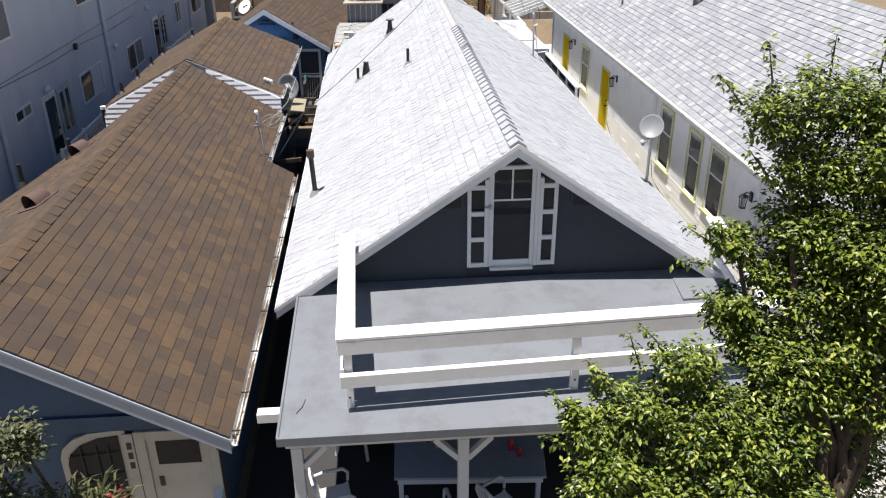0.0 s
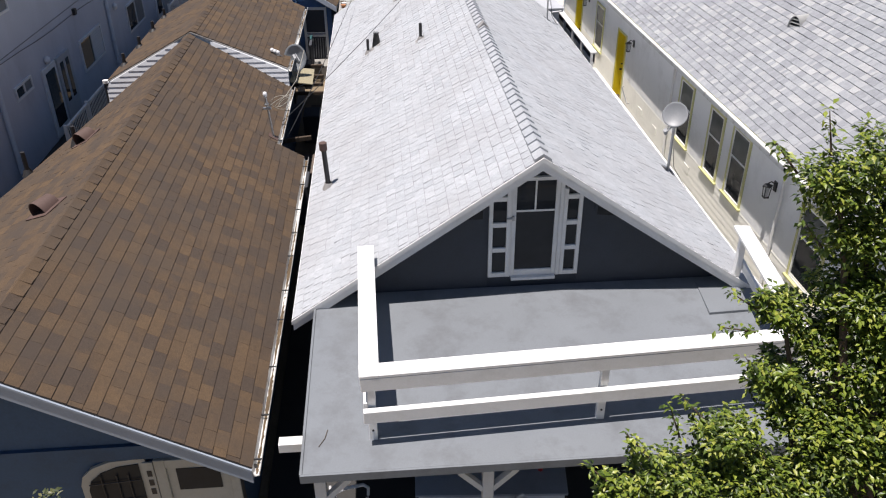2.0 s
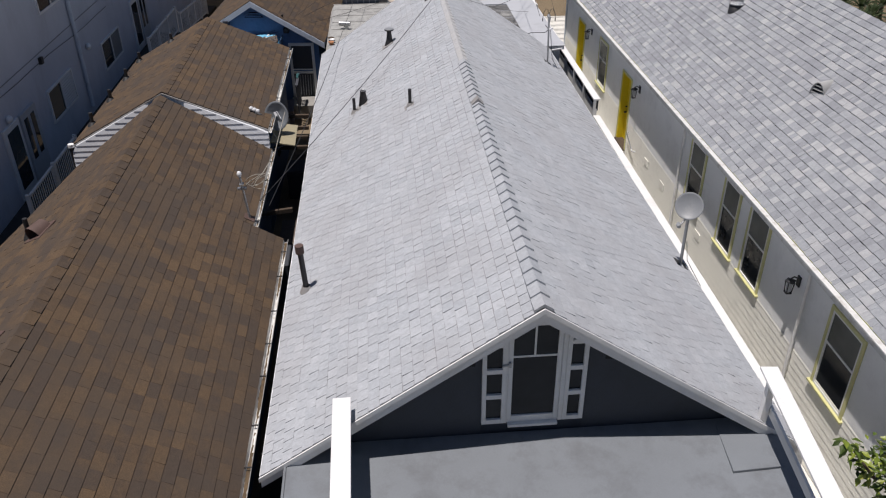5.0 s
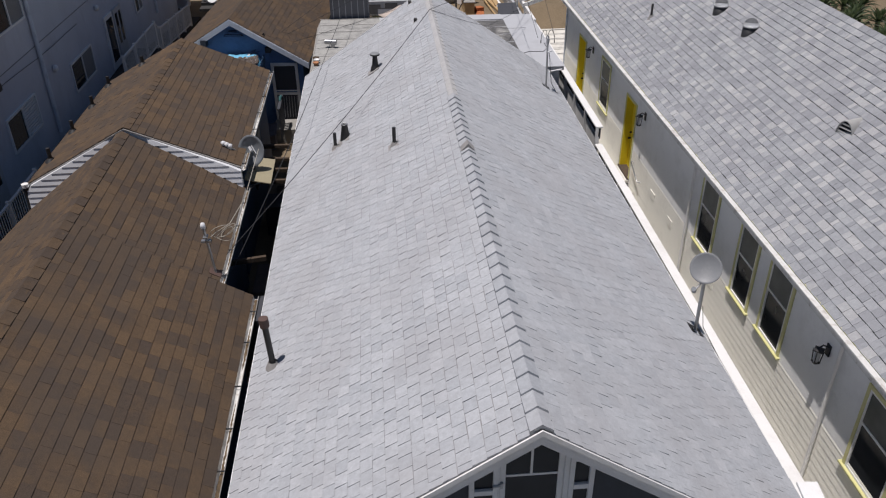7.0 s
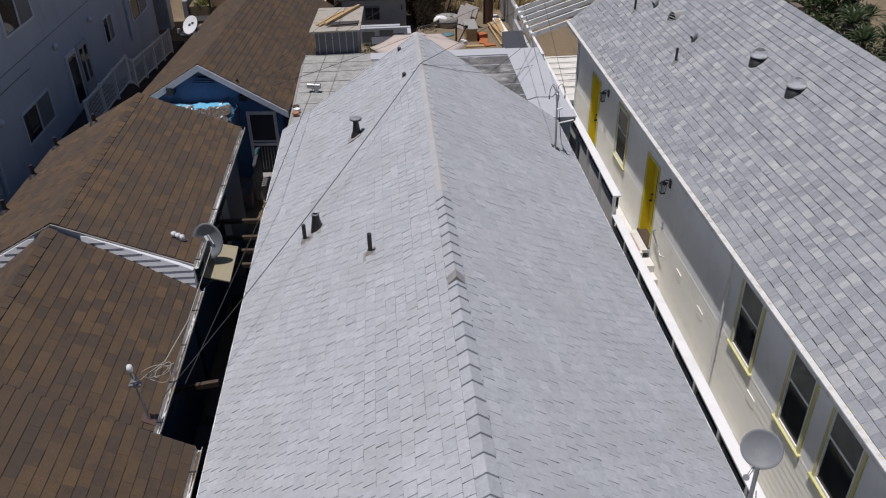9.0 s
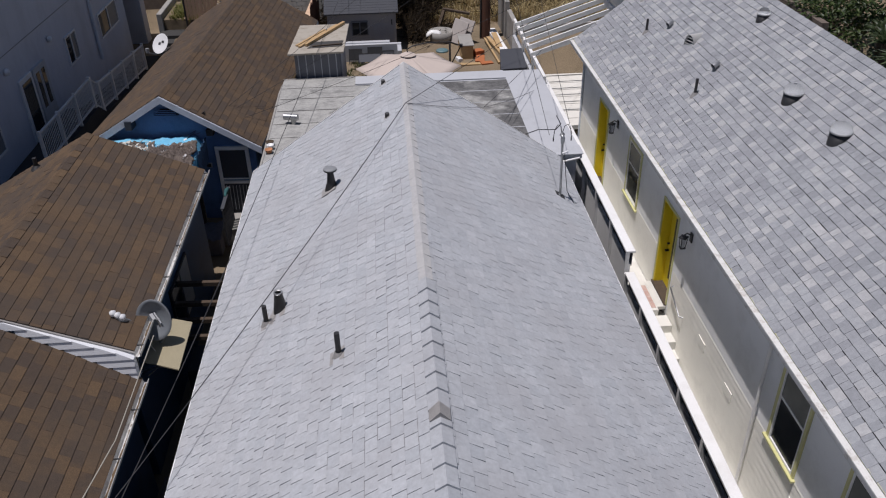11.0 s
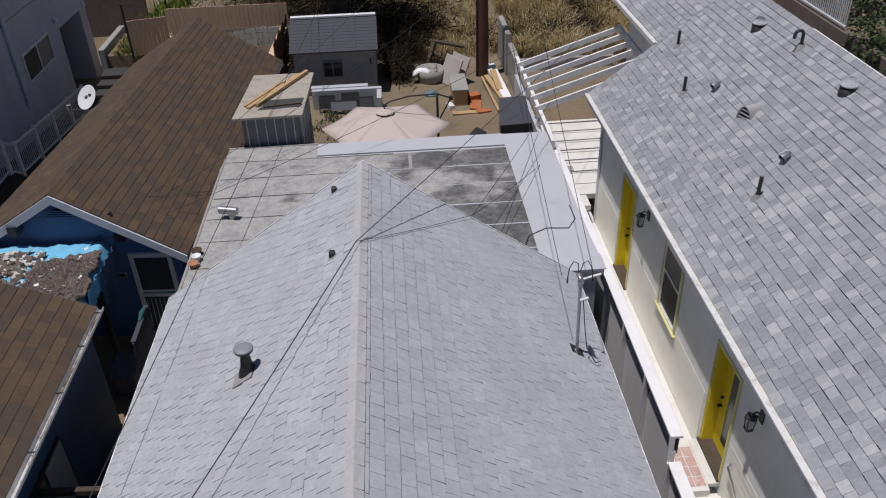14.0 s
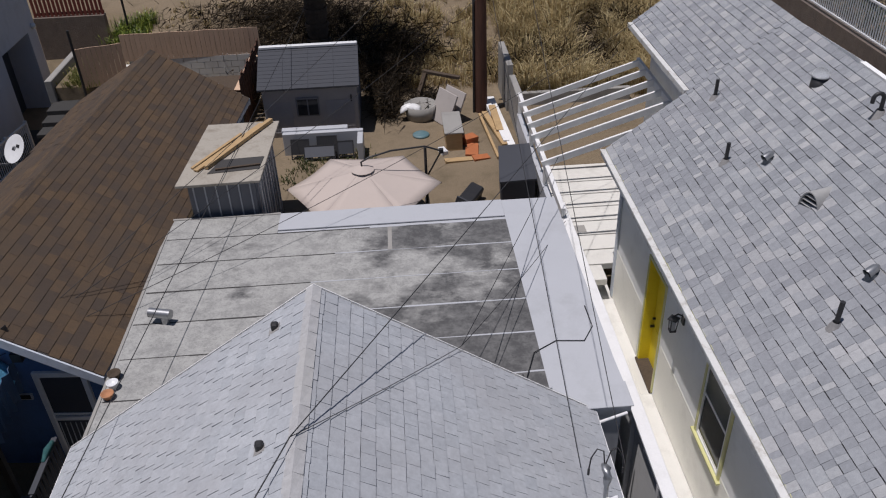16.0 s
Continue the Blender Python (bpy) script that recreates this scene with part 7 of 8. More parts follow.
def build_umbrella():
    cx, cy, UR = 0.55, 37.62, 1.75
    t = thing("cantilever_umbrella", (1.98, 38.3, YARD), "open beige cantilever patio umbrella with a black arm", "umbrella")
    n = 6
    rim = [Vector((cx + UR * math.cos(a), cy + UR * 0.93 * math.sin(a), 2.3)) for a in (2 * math.pi * k / n - 0.03 for k in range(n))]
    top = Vector((cx, cy, 2.74))
    for k in range(n):
        a, b = rim[k], rim[(k + 1) % n]
        v, f, steps = [], [], 6
        for i in range(steps + 1):
            u = i / steps
            for j in range(steps + 1):
                w = j / steps
                p = top.lerp(a.lerp(b, w), u)
                sag = 0.03 * math.sin(math.pi * w) * u + 0.012 * math.sin(math.pi * u)
                pull = (Vector((cx, cy, 2.28)) - p) * 0.03 * math.sin(math.pi * w) * u
                v.append((p.x + pull.x, p.y + pull.y, p.z - sag))
        s = steps + 1
        f = [(i * s + j, i * s + j + 1, (i + 1) * s + j + 1, (i + 1) * s + j) for i in range(steps) for j in range(steps)]
        ob = part("canopy_panel", Mesh().add(v, f, True), m_canvas, t)
        so = ob.modifiers.new("solid", "SOLIDIFY")
        so.thickness = 0.006
        part("rib", Mesh().bar(top + Vector((0, 0, -0.12)), a + Vector((0, 0, -0.02)), 0.015, 0.015), m_black, t)
    part("vent_cap", Mesh().lathe([(0.0, 0.07), (0.14, 0.04), (0.26, -0.02)], Matrix.Translation(top), 16), m_canvas, t)
    px, py = 1.98, 38.35
    part("pole", Mesh().tube([(px, py, YARD), (px, py, 2.8)], 0.035, 12), m_black, t)
    part("arm", Mesh().tube([(cx, cy, 2.7), (cx - 0.02, cy, 2.9), (cx + 0.15, cy + 0.05, 2.98), (1.2, 37.9, 3.0), (px, py - 0.05, 2.86), (2.35, 38.3, 2.72)], 0.022, 10), m_black, t)
    part("crank", Mesh().tube([(2.35, 38.3, 2.72), (px + 0.05, py, 2.1)], 0.02, 8).box(2.3, 2.4, 38.25, 38.35, 2.67, 2.77), m_black, t)
    part("base_plate", Mesh().box(px - 0.4, px + 0.4, py - 0.05, py + 0.05, YARD, YARD + 0.05).box(px - 0.05, px + 0.05, py - 0.4, py + 0.4, YARD, YARD + 0.05), m_black, t)


def build_yard():
    build_shed()
    build_box_shed()
    build_umbrella()
    low = thing("planter_wall", (-0.6, 41.6, YARD), "low white-painted planter wall in front of the shed", "low wall")
    part("wall_run", Mesh().box(-1.75, 0.42, 41.6, 41.75, YARD - 0.1, 1.82), m_sheet, low, bevel=0.01)
    part("wall_end", Mesh().box(0.27, 0.42, 40.9, 41.6, YARD - 0.1, 1.78), m_sheet, low, bevel=0.01)
    part("coping", Mesh().box(-1.78, 0.0, 41.75, 41.95, 1.75, 1.86), m_sheet, low, bevel=0.01)
    rng = random.Random(3)
    for x0, x1, z1, lean, mt in ((-1.55, -1.05, 1.75, 0.2, m_black), (-1.2, -0.35, 1.62, 0.35, m_resin), (-0.85, -0.3, 1.78, 0.15, m_black), (-0.3, 0.15, 1.68, 0.3, m_resin_roof)):
        m = Matrix.Translation((x0, 41.5 - lean, YARD)) @ pose(0, 0, 0, -22, 0, rng.uniform(-6, 6))
        t = thing("folded_chair", (x0, 41.4, YARD), "folded dark patio chair leaning against the low wall", "chair", "folded chairs")
        w, h = x1 - x0, z1 - YARD
        part("frame", Mesh().box(0, 0.03, 0, 0.03, 0, h, m).box(w - 0.03, w, 0, 0.03, 0, h, m).box(0.03, w - 0.03, 0, 0.03, h - 0.03, h, m), m_black, t)
        part("panel", Mesh().box(0.03, w - 0.03, 0.005, 0.025, h * 0.25, h - 0.03, m), mt, t)
        part("crossbar", Mesh().box(0.03, w - 0.03, 0.0, 0.03, h * 0.12, h * 0.16, m), m_black, t)
    # deck box by the fence
    t = thing("deck_box", (4.2, 38.9, YARD), "dark grey resin storage box with a sloping lid", "storage box")
    part("body", Mesh().prism([(3.72, 38.15), (4.55, 38.2), (4.6, 39.6), (3.86, 39.55)], "z", YARD - 0.05, 1.92), m_resin_roof, t, bevel=0.02)
    part("lid", Mesh().add([(3.68, 38.08, 1.92), (4.58, 38.14, 1.92), (4.63, 39.66, 2.1), (3.84, 39.6, 2.1), (3.68, 38.08, 1.87), (4.58, 38.14, 1.87), (4.63, 39.66, 2.05), (3.84, 39.6, 2.05)], [(0, 1, 2, 3), (0, 4, 5, 1), (1, 5, 6, 2), (2, 6, 7, 3), (3, 7, 4, 0)]), m_resin_roof, t)
    t = thing("toppled_bin", (3.1, 38.3, YARD), "black plastic bin lying on the dirt", "bin")
    m = Matrix.Translation((3.0, 38.35, YARD + 0.2)) @ pose(0, 0, 0, 0, 18, -28)
    part("body", Mesh().box(-0.18, 0.18, -0.42, 0.42, -0.18, 0.18, m), m_black, t, bevel=0.04)
    part("rim", Mesh().box(-0.21, 0.21, -0.46, -0.42, -0.21, 0.21, m), m_resin_roof, t, bevel=0.01)
    # heap of discarded furniture
    for i, (x, y, r, up) in enumerate(((2.55, 43.1, 30, 0.95), (2.8, 43.25, 32, 0.95))):
        m = Matrix.Translation((x, y, YARD)) @ pose(0, 0, 0, 0, 24, r)
        t = thing("table_panel", (x, y, YARD), "pale grey panel leaning upright on the dirt", "panel", "leaning panels")
        part("board", Mesh().box(-0.03, 0.03, -0.45, 0.45, 0, up, m), m_panel, t, bevel=0.01)
        for j in range(3):
            part("rib", Mesh().box(0.03, 0.05, -0.4 + j * 0.35, -0.36 + j * 0.35, 0.05, up - 0.05, m), m_panel, t)
    single("round_tub", Mesh().lathe([(0.0, 0.02), (0.38, 0.02), (0.45, 0.42), (0.48, 0.42), (0.42, 0.0), (0.0, 0.0)], Matrix.Translation((2.05, 43.6, YARD)), 24), m_concrete, "grey round plastic tub on the dirt", "tub")
    vs = []
    for j in range(9):
        for i in range(9):
            u, w = i / 8 - 0.5, j / 8 - 0.5
            vs.append((1.75 + 0.6 * u, 43.45 + 0.3 * w, YARD + 0.5 - 0.5 * (u * u + w * w) + 0.08 * noise.noise(Vector((u * 7, w * 7, 2)))))
    ob = single("white_sheet", Mesh().add(vs, [(j * 9 + i, j * 9 + i + 1, (j + 1) * 9 + i + 1, (j + 1) * 9 + i) for j in range(8) for i in range(8)], True), m_white, "crumpled white sheet over the tub", "sheet")
    ob.modifiers.new("solid", "SOLIDIFY").thickness = 0.01
    single("plastic_disc", Mesh().lathe([(0.0, 0.05), (0.2, 0.06), (0.24, 0.03), (0.24, 0.0), (0.0, 0.0)], Matrix.Translation((2.0, 42.35, YARD)), 24), surface("faded_blue_plastic", (0.09, 0.17, 0.19), 0.1, (0.25, 0.28, 0.28), 0.4, 0.5), "faded blue round plastic disc on the dirt", "plastic disc")
    t = thing("brown_sideboard", (2.85, 41.4, YARD), "grey-topped wooden cabinet lying in the yard", "cabinet")
    part("top", Mesh().box(2.6, 3.12, 41.2, 42.6, 1.72, 1.76), m_concrete, t, bevel=0.006)
    part("body", Mesh().box(2.64, 3.08, 41.24, 42.55, YARD - 0.05, 1.72), m_lumber, t)
    for x0, y0, x1, y1, z, mt, r in ((2.55, 40.55, 3.3, 40.75, 0.03, m_lumber, 8), (3.15, 40.85, 3.5, 41.5, 0.05, m_orange, -6), (3.3, 40.6, 3.75, 40.85, 0.03, m_orange, 15), (2.45, 41.0, 2.62, 41.3, 0.1, m_plastic, 20), (3.1, 41.5, 3.5, 41.8, 0.2, m_orange, 30)):
        single("scrap_board", Mesh().box((x0 - x1) / 2, (x1 - x0) / 2, (y0 - y1) / 2, (y1 - y0) / 2, 0, z + 0.03, Matrix.Translation(((x0 + x1) / 2, (y0 + y1) / 2, YARD + 0.0)) @ pose(0, 0, 0, 2, 3, r)), mt, "scrap of rust-coloured board on the dirt", "board", "scrap boards", bevel=0.004)
    for x0, y0, x1, y1, w, h, mt in ((4.2, 44.3, 4.42, 41.2, 0.2, 0.1, m_white), (4.05, 44.0, 4.3, 41.4, 0.16, 0.14, m_white), (3.9, 43.3, 4.25, 41.3, 0.16, 0.08, m_lumber), (3.75, 43.2, 3.98, 40.6, 0.07, 0.07, m_lumber), (4.15, 43.5, 4.2, 42.0, 0.2, 0.18, m_lumber)):
        single("stacked_plank", Mesh().bar((x0, y0, YARD + h / 2 + 0.12), (x1, y1, YARD + h / 2 + 0.02), w, h), mt, "long plank stacked along the wall", "plank", "planks by the wall", bevel=0.004)
    single("broken_table", Mesh().bar((1.9, 44.2, YARD), (2.3, 44.9, YARD + 0.9), 0.12, 0.12).bar((2.25, 44.9, YARD + 0.9), (3.3, 44.6, YARD + 0.75), 0.16, 0.08), m_bark, "broken dark timber table lying in the brush", "table")
    # utility pole
    t = thing("utility_pole", (3.85, 43.8, YARD), "tall dark red-brown creosoted wooden utility pole", "utility pole")
    part("shaft", Mesh().tube([(3.85, 43.8, YARD - 0.3), (3.85, 43.8, 11.0)], [0.2, 0.15], 18), m_pole, t)
    part("crossarm", Mesh().box(2.7, 5.0, 43.72, 43.84, 10.2, 10.35), m_pole, t)
    part("conduit", Mesh().tube([(3.64, 43.7, YARD), (3.68, 43.72, 7.0)], 0.035, 8), m_black, t)
    # boundary wall and fences
    w = thing("yard_wall", (4.75, 44, YARD), "pale grey concrete boundary wall stepping down the yard", "wall")
    part("wall_run", Mesh().box(4.66, 4.84, 42.0, 43.6, 0, 2.35), m_concrete, w, bevel=0.015)
    part("wall_run", Mesh().box(4.6, 4.78, 43.6, 45.6, 0, 2.65), m_concrete, w, bevel=0.015)
    part("wall_run", Mesh().box(4.84, 8.4, 43.95, 44.12, 0, 1.6), m_concrete, w, bevel=0.015)
    part("wall_run", Mesh().box(4.66, 4.8, 36.4, 42.0, 0.2, 1.85), m_sheet, w)
    # pergola
    p = thing("pergola", (6.2, 39.5, 0.3), "white-painted timber pergola over the side patio", "pergola")
    part("beam", Mesh().box(4.69, 4.79, 35.9, 42.1, 2.24, 2.42), m_white, p, bevel=0.006)
    part("beam", Mesh().box(7.68, 7.76, 37.0, 41.4, 3.3, 3.5), m_white, p, bevel=0.006)
    for y in (36.0, 38.0, 40.0, 42.0):
        part("post", Mesh().box(4.69, 4.79, y - 0.05, y + 0.05, 0.3, 2.24), m_white, p, bevel=0.006)
    for y in (41.2, 40.56, 39.88, 39.24, 38.57, 37.85):
        part("rafter", Mesh().bar((4.62, y, 2.44), (7.7, y, 3.44), 0.06, 0.16), m_white, p, bevel=0.004)
    # patio slabs
    for i, (a, b) in enumerate(zip([36.1, 36.72, 37.34, 37.98, 38.62, 39.3, 39.98, 40.66, 41.4], [36.7, 37.32, 37.96, 38.6, 39.28, 39.96, 40.64, 41.38, 42.0])):
        single("patio_slab", Mesh().box(4.85, 7.7 if a > 36.6 else 5.88, a, b - 0.02, 0.2, 0.36), m_patio, "cream concrete patio slab with a dark joint", "patio slab", "patio slabs", kind="structure", bevel=0.006)
    single("drain_cover", Mesh().box(5.55, 5.85, 38.1, 38.4, 0.36, 0.372), m_concrete, "square grey drain cover in the patio", "drain cover")


placed(build_yard, -0.25, -0.08)


m_red_wood = surface("dark_red_wood", (0.2, 0.05, 0.035), 0.15, (0.12, 0.035, 0.025), 0.5, 0.8, 25, 3, 0.15)


def build_back_fence():
    t = thing("cedar_fence", (-5, 46.3, 1.8), "reddish cedar board fence on a block wall", "fence")
    def run(a, b, zb, zt):
        a, b = Vector((*a, 0)), Vector((*b, 0))
        n = int((b - a).length / 0.15)
        for i in range(n):
            p, q = a.lerp(b, i / n), a.lerp(b, (i + 0.94) / n)
            h = zt + 0.008 * math.sin(i * 7.1)
            part("board", Mesh().bar((p.x, p.y, (zb + h) / 2), (q.x, q.y, (zb + h) / 2), 0.025, h - zb), m_fence, t)
        part("rail", Mesh().bar((a.x, a.y + 0.04, zb + 0.25), (b.x, b.y + 0.04, zb + 0.25), 0.04, 0.09), m_fence, t)
    run((-7.0, 46.3), (-2.75, 46.35), 2.35, 3.2)
    run((-8.3, 45.9), (-7.0, 46.3), 1.7, 2.95)
    w = thing("block_wall", (-5, 46.4, 0.5), "grey concrete block wall under the fence", "wall")
    for r in range(6):
        for i in range(11):
            x = -7.1 + i * 0.42 + (0.21 if r % 2 else 0)
            part("block", Mesh().box(x, x + 0.405, 46.32, 46.52, 1.18 + r * 0.2, 1.37 + r * 0.2), m_patio, w)
    single("carport_sheet", Mesh().prism([(-4.6, 43.6), (-3.0, 43.6), (-2.95, 45.4), (-4.6, 45.4)], "z", 2.0, 2.04), m_bark, "flat brown sheet roof behind the cottage", "roof sheet")
    single("leaning_board", Mesh().bar((-3.2, 44.0, 2.1), (-2.85, 45.9, 2.55), 0.25, 0.03), m_fence, "old board leaning against the fence", "board")
    for i in range(11):
        single("old_board", Mesh().bar((-2.85 - 0.01 * i, 46.2 - i * 0.3, 1.3), (-2.8 - 0.01 * i, 46.1 - i * 0.3, 2.9 - 0.06 * (i % 3)), 0.24, 0.03, (1, 0, 0)), m_pole, "dark weathered board leaning upright by the shed", "board", "old boards")
    # steps and planting beside the tall building
    for i in range(3):
        single("concrete_step", Mesh().box(-9.4, -8.2, 44.1 + i * 0.55, 46.0, 0.9, 1.02 + i * 0.14), m_near_black, "dark concrete garden step", "step", "garden steps", kind="structure", bevel=0.01)
    single("garden_wall", Mesh().box(-9.5, -9.28, 45.9, 48.7, 0.5, 2.0), m_concrete, "pale concrete garden kerb wall", "wall", bevel=0.02)
    single("planter_bed", Mesh().box(-9.28, -8.35, 46.0, 48.7, 0.8, 1.75), m_dirt, "raised bed of dry soil behind the kerb", "planting bed", bevel=0.03)
    single("retaining_wall", Mesh().box(-12, -9.4, 52.2, 52.5, 0.3, 2.1), m_rubble, "dark grey concrete retaining wall with stains", "wall")
    r = thing("red_fence", (-10.5, 52.35, 2.1), "dark red picket fence on the retaining wall", "fence")
    part("rail", Mesh().box(-12, -9.4, 52.38, 52.42, 2.15, 2.25), m_red_wood, r)
    for i in range(17):
        part("picket", Mesh().box(-12 + i * 0.155, -11.9 + i * 0.155, 52.34, 52.38, 2.1, 3.1), m_red_wood, r)
    for x, y in ((-8.25, 45.7), (-8.2, 51.0)):
        single("fence_post", Mesh().tube([(x, y, 1.0), (x, y, 3.6)], 0.04, 8), m_black, "thin dark metal post", "post", "metal posts")


placed(build_back_fence, -0.3, 0.15)


def build_right_boundary():
    w = single("terrace_wall", Mesh().box(14.6, 14.85, 38, 60, 0, 3.1), m_rubble, "dark weathered concrete terrace wall beyond the roof", "wall")
    t = thing("terrace_railing", (14.7, 42, 3.1), "white metal picket railing on the terrace wall", "railing")
    part("top_rail", Mesh().box(14.68, 14.74, 41, 53, 4.15, 4.2), m_plastic, t)
    part("bottom_rail", Mesh().box(14.68, 14.74, 41, 53, 3.2, 3.24), m_plastic, t)
    for i in range(100):
        y = 41 + i * 0.12
        part("picket", Mesh().box(14.695, 14.725, y, y + 0.025, 3.24, 4.15), m_plastic, t)


placed(build_right_boundary, -0.4, -0.2)


# ---- planting ----
def leaf_cloud(mesh, rng, centre, radii, count, size, droop=0.3, shell=0.55):
    """Folded leaves scattered through an uneven lump of crown."""
    c = Vector(centre)
    for _ in range(count):
        d = Vector((rng.gauss(0, 1), rng.gauss(0, 1), rng.gauss(0, 1))).normalized()
        r = (shell + (1 - shell) * rng.random()) * (0.8 + 0.45 * noise.noise(c + d * 2.3))
        p = c + Vector((d.x * radii[0], d.y * radii[1], d.z * radii[2])) * r
        a = rng.uniform(0, 6.283)
        tip = (Vector((math.cos(a), math.sin(a), -droop + rng.uniform(-0.5, 0.5))) + d * 0.5).normalized()
        side = tip.cross(Vector((rng.uniform(-0.4, 0.4), rng.uniform(-0.4, 0.4), 1))).normalized()
        up = side.cross(tip)
        l = size * rng.uniform(0.6, 1.3)
        w = l * 0.24
        mid = p + tip * l * 0.5
        mesh.add([p, mid + side * w + up * l * 0.08, p + tip * l - up * l * 0.1, mid - side * w + up * l * 0.08, mid], [(0, 4, 1), (1, 4, 2), (0, 3, 4), (4, 3, 2)])


def limb(mesh, a, b, r0, r1, rng, bend=0.2):
    a, b = Vector(a), Vector(b)
    k = (b - a).length
    pts = [a.lerp(b, i / 5) + Vector((rng.uniform(-1, 1), rng.uniform(-1, 1), rng.uniform(-0.5, 0.5))) * bend * k * 0.12 * (1 if 0 < i < 5 else 0) for i in range(6)]
    mesh.tube(pts, [r0 + (r1 - r0) * i / 5 for i in range(6)], 7)
    return pts


def build_front_tree():
    rng = random.Random(8)
    t = thing("ficus_tree", (2.2, 5.9, 0), "dense broadleaf tree with glossy yellow-green leaves before the porch", "tree")
    wood, crown = Mesh(), Mesh()
    limb(wood, (2.3, 5.7, -0.1), (2.1, 6.0, 3.0), 0.17, 0.12, rng, 0.3)
    lumps = [(1.52, 7.1, 6.81, 0.39), (2.12, 7.2, 6.84, 0.42), (2.61, 7.2, 6.74, 0.48), (3.06, 7.1, 6.61, 0.54), (1.83, 7.0, 6.36, 0.4), (2.28, 6.9, 6.32, 0.48), (2.89, 6.9, 6.12, 0.54),
             (1.76, 6.9, 5.83, 0.35), (1.6, 6.85, 5.35, 0.33), (1.2, 6.8, 5.0, 0.28), (1.25, 7.0, 5.62, 0.26), (2.07, 6.7, 5.73, 0.51), (2.73, 6.7, 5.57, 0.54), (1.94, 6.6, 5.24, 0.46)]
    low = [(2.51, 6.5, 5.01, 0.54), (1.45, 6.7, 4.77, 0.39), (0.77, 6.5, 4.56, 0.36), (1.73, 6.4, 4.62, 0.55), (2.4, 6.3, 4.44, 0.6), (0.2, 6.4, 4.21, 0.37), (-0.21, 6.3, 4.15, 0.22),
           (0.75, 6.3, 4.1, 0.52), (1.39, 6.2, 4.06, 0.6), (2.3, 6.6, 3.86, 0.66), (-0.02, 6.2, 3.77, 0.44), (0.63, 6.1, 3.51, 0.58), (1.41, 6.0, 3.38, 0.67), (2.4, 6.6, 3.24, 0.73), (-0.11, 6.2, 3.13, 0.4), (2.9, 6.7, 4.27, 0.66), (2.9, 6.5, 6.3, 0.7), (2.6, 6.2, 5.5, 0.65)]
    lumps += low
    for x, y, z, r in lumps:
        leaf_cloud(crown, rng, (x, y, z), (r * 1.1, r * 1.1, r * 0.95), int(10500 * r * r) + 220, 0.066, shell=0.4)
        for _ in range(3):
            a = rng.uniform(0, 6.28)
            q = Vector((x + math.cos(a) * r * 0.8, y + math.sin(a) * r * 0.8, z + r * rng.uniform(0.1, 0.8)))
            leaf_cloud(crown, rng, q, (r * 0.35, r * 0.35, r * 0.3), 90, 0.072)
    # thin shoots that break the outline
    for x, y, z, dx, dz in ((1.15, 7.1, 6.9, -0.2, 0.25), (1.4, 7.1, 7.05, -0.05, 0.35), (1.95, 7.2, 7.1, 0.05, 0.35), (2.4, 7.2, 7.1, 0.1, 0.4), (1.05, 7.0, 5.6, -0.25, 0.15), (1.0, 6.9, 5.45, -0.3, 0.0), (1.4, 6.9, 6.3, -0.15, 0.2), (0.5, 6.5, 4.8, -0.2, 0.2), (0.0, 6.4, 4.5, -0.2, 0.2), (-0.35, 6.3, 4.3, -0.2, 0.15), (-0.3, 6.3, 3.9, -0.3, 0.05), (0.3, 6.5, 4.6, -0.1, 0.3), (1.1, 6.7, 5.0, -0.2, 0.25), (2.8, 7.1, 7.1, 0.15, 0.35)):
        a, b = Vector((x, y, z)), Vector((x + dx, y + 0.1, z + dz))
        wood.tube([a, a.lerp(b, 0.5), b], [0.012, 0.008, 0.004], 5)
        for i in range(7):
            p = a.lerp(b, i / 6)
            leaf_cloud(crown, rng, p, (0.08, 0.08, 0.08), 7, 0.075, 0.5, 0.2)
    for p in lumps:
        limb(wood, (2.1, 6.0, min(3.0, p[2] - 0.4)), p[:3], 0.07, 0.015, rng, 0.5)
    part("trunk", wood, m_bark, t)
    ob = part("crown", crown, m_leaf, t)
    ob["kind"] = "stuff"


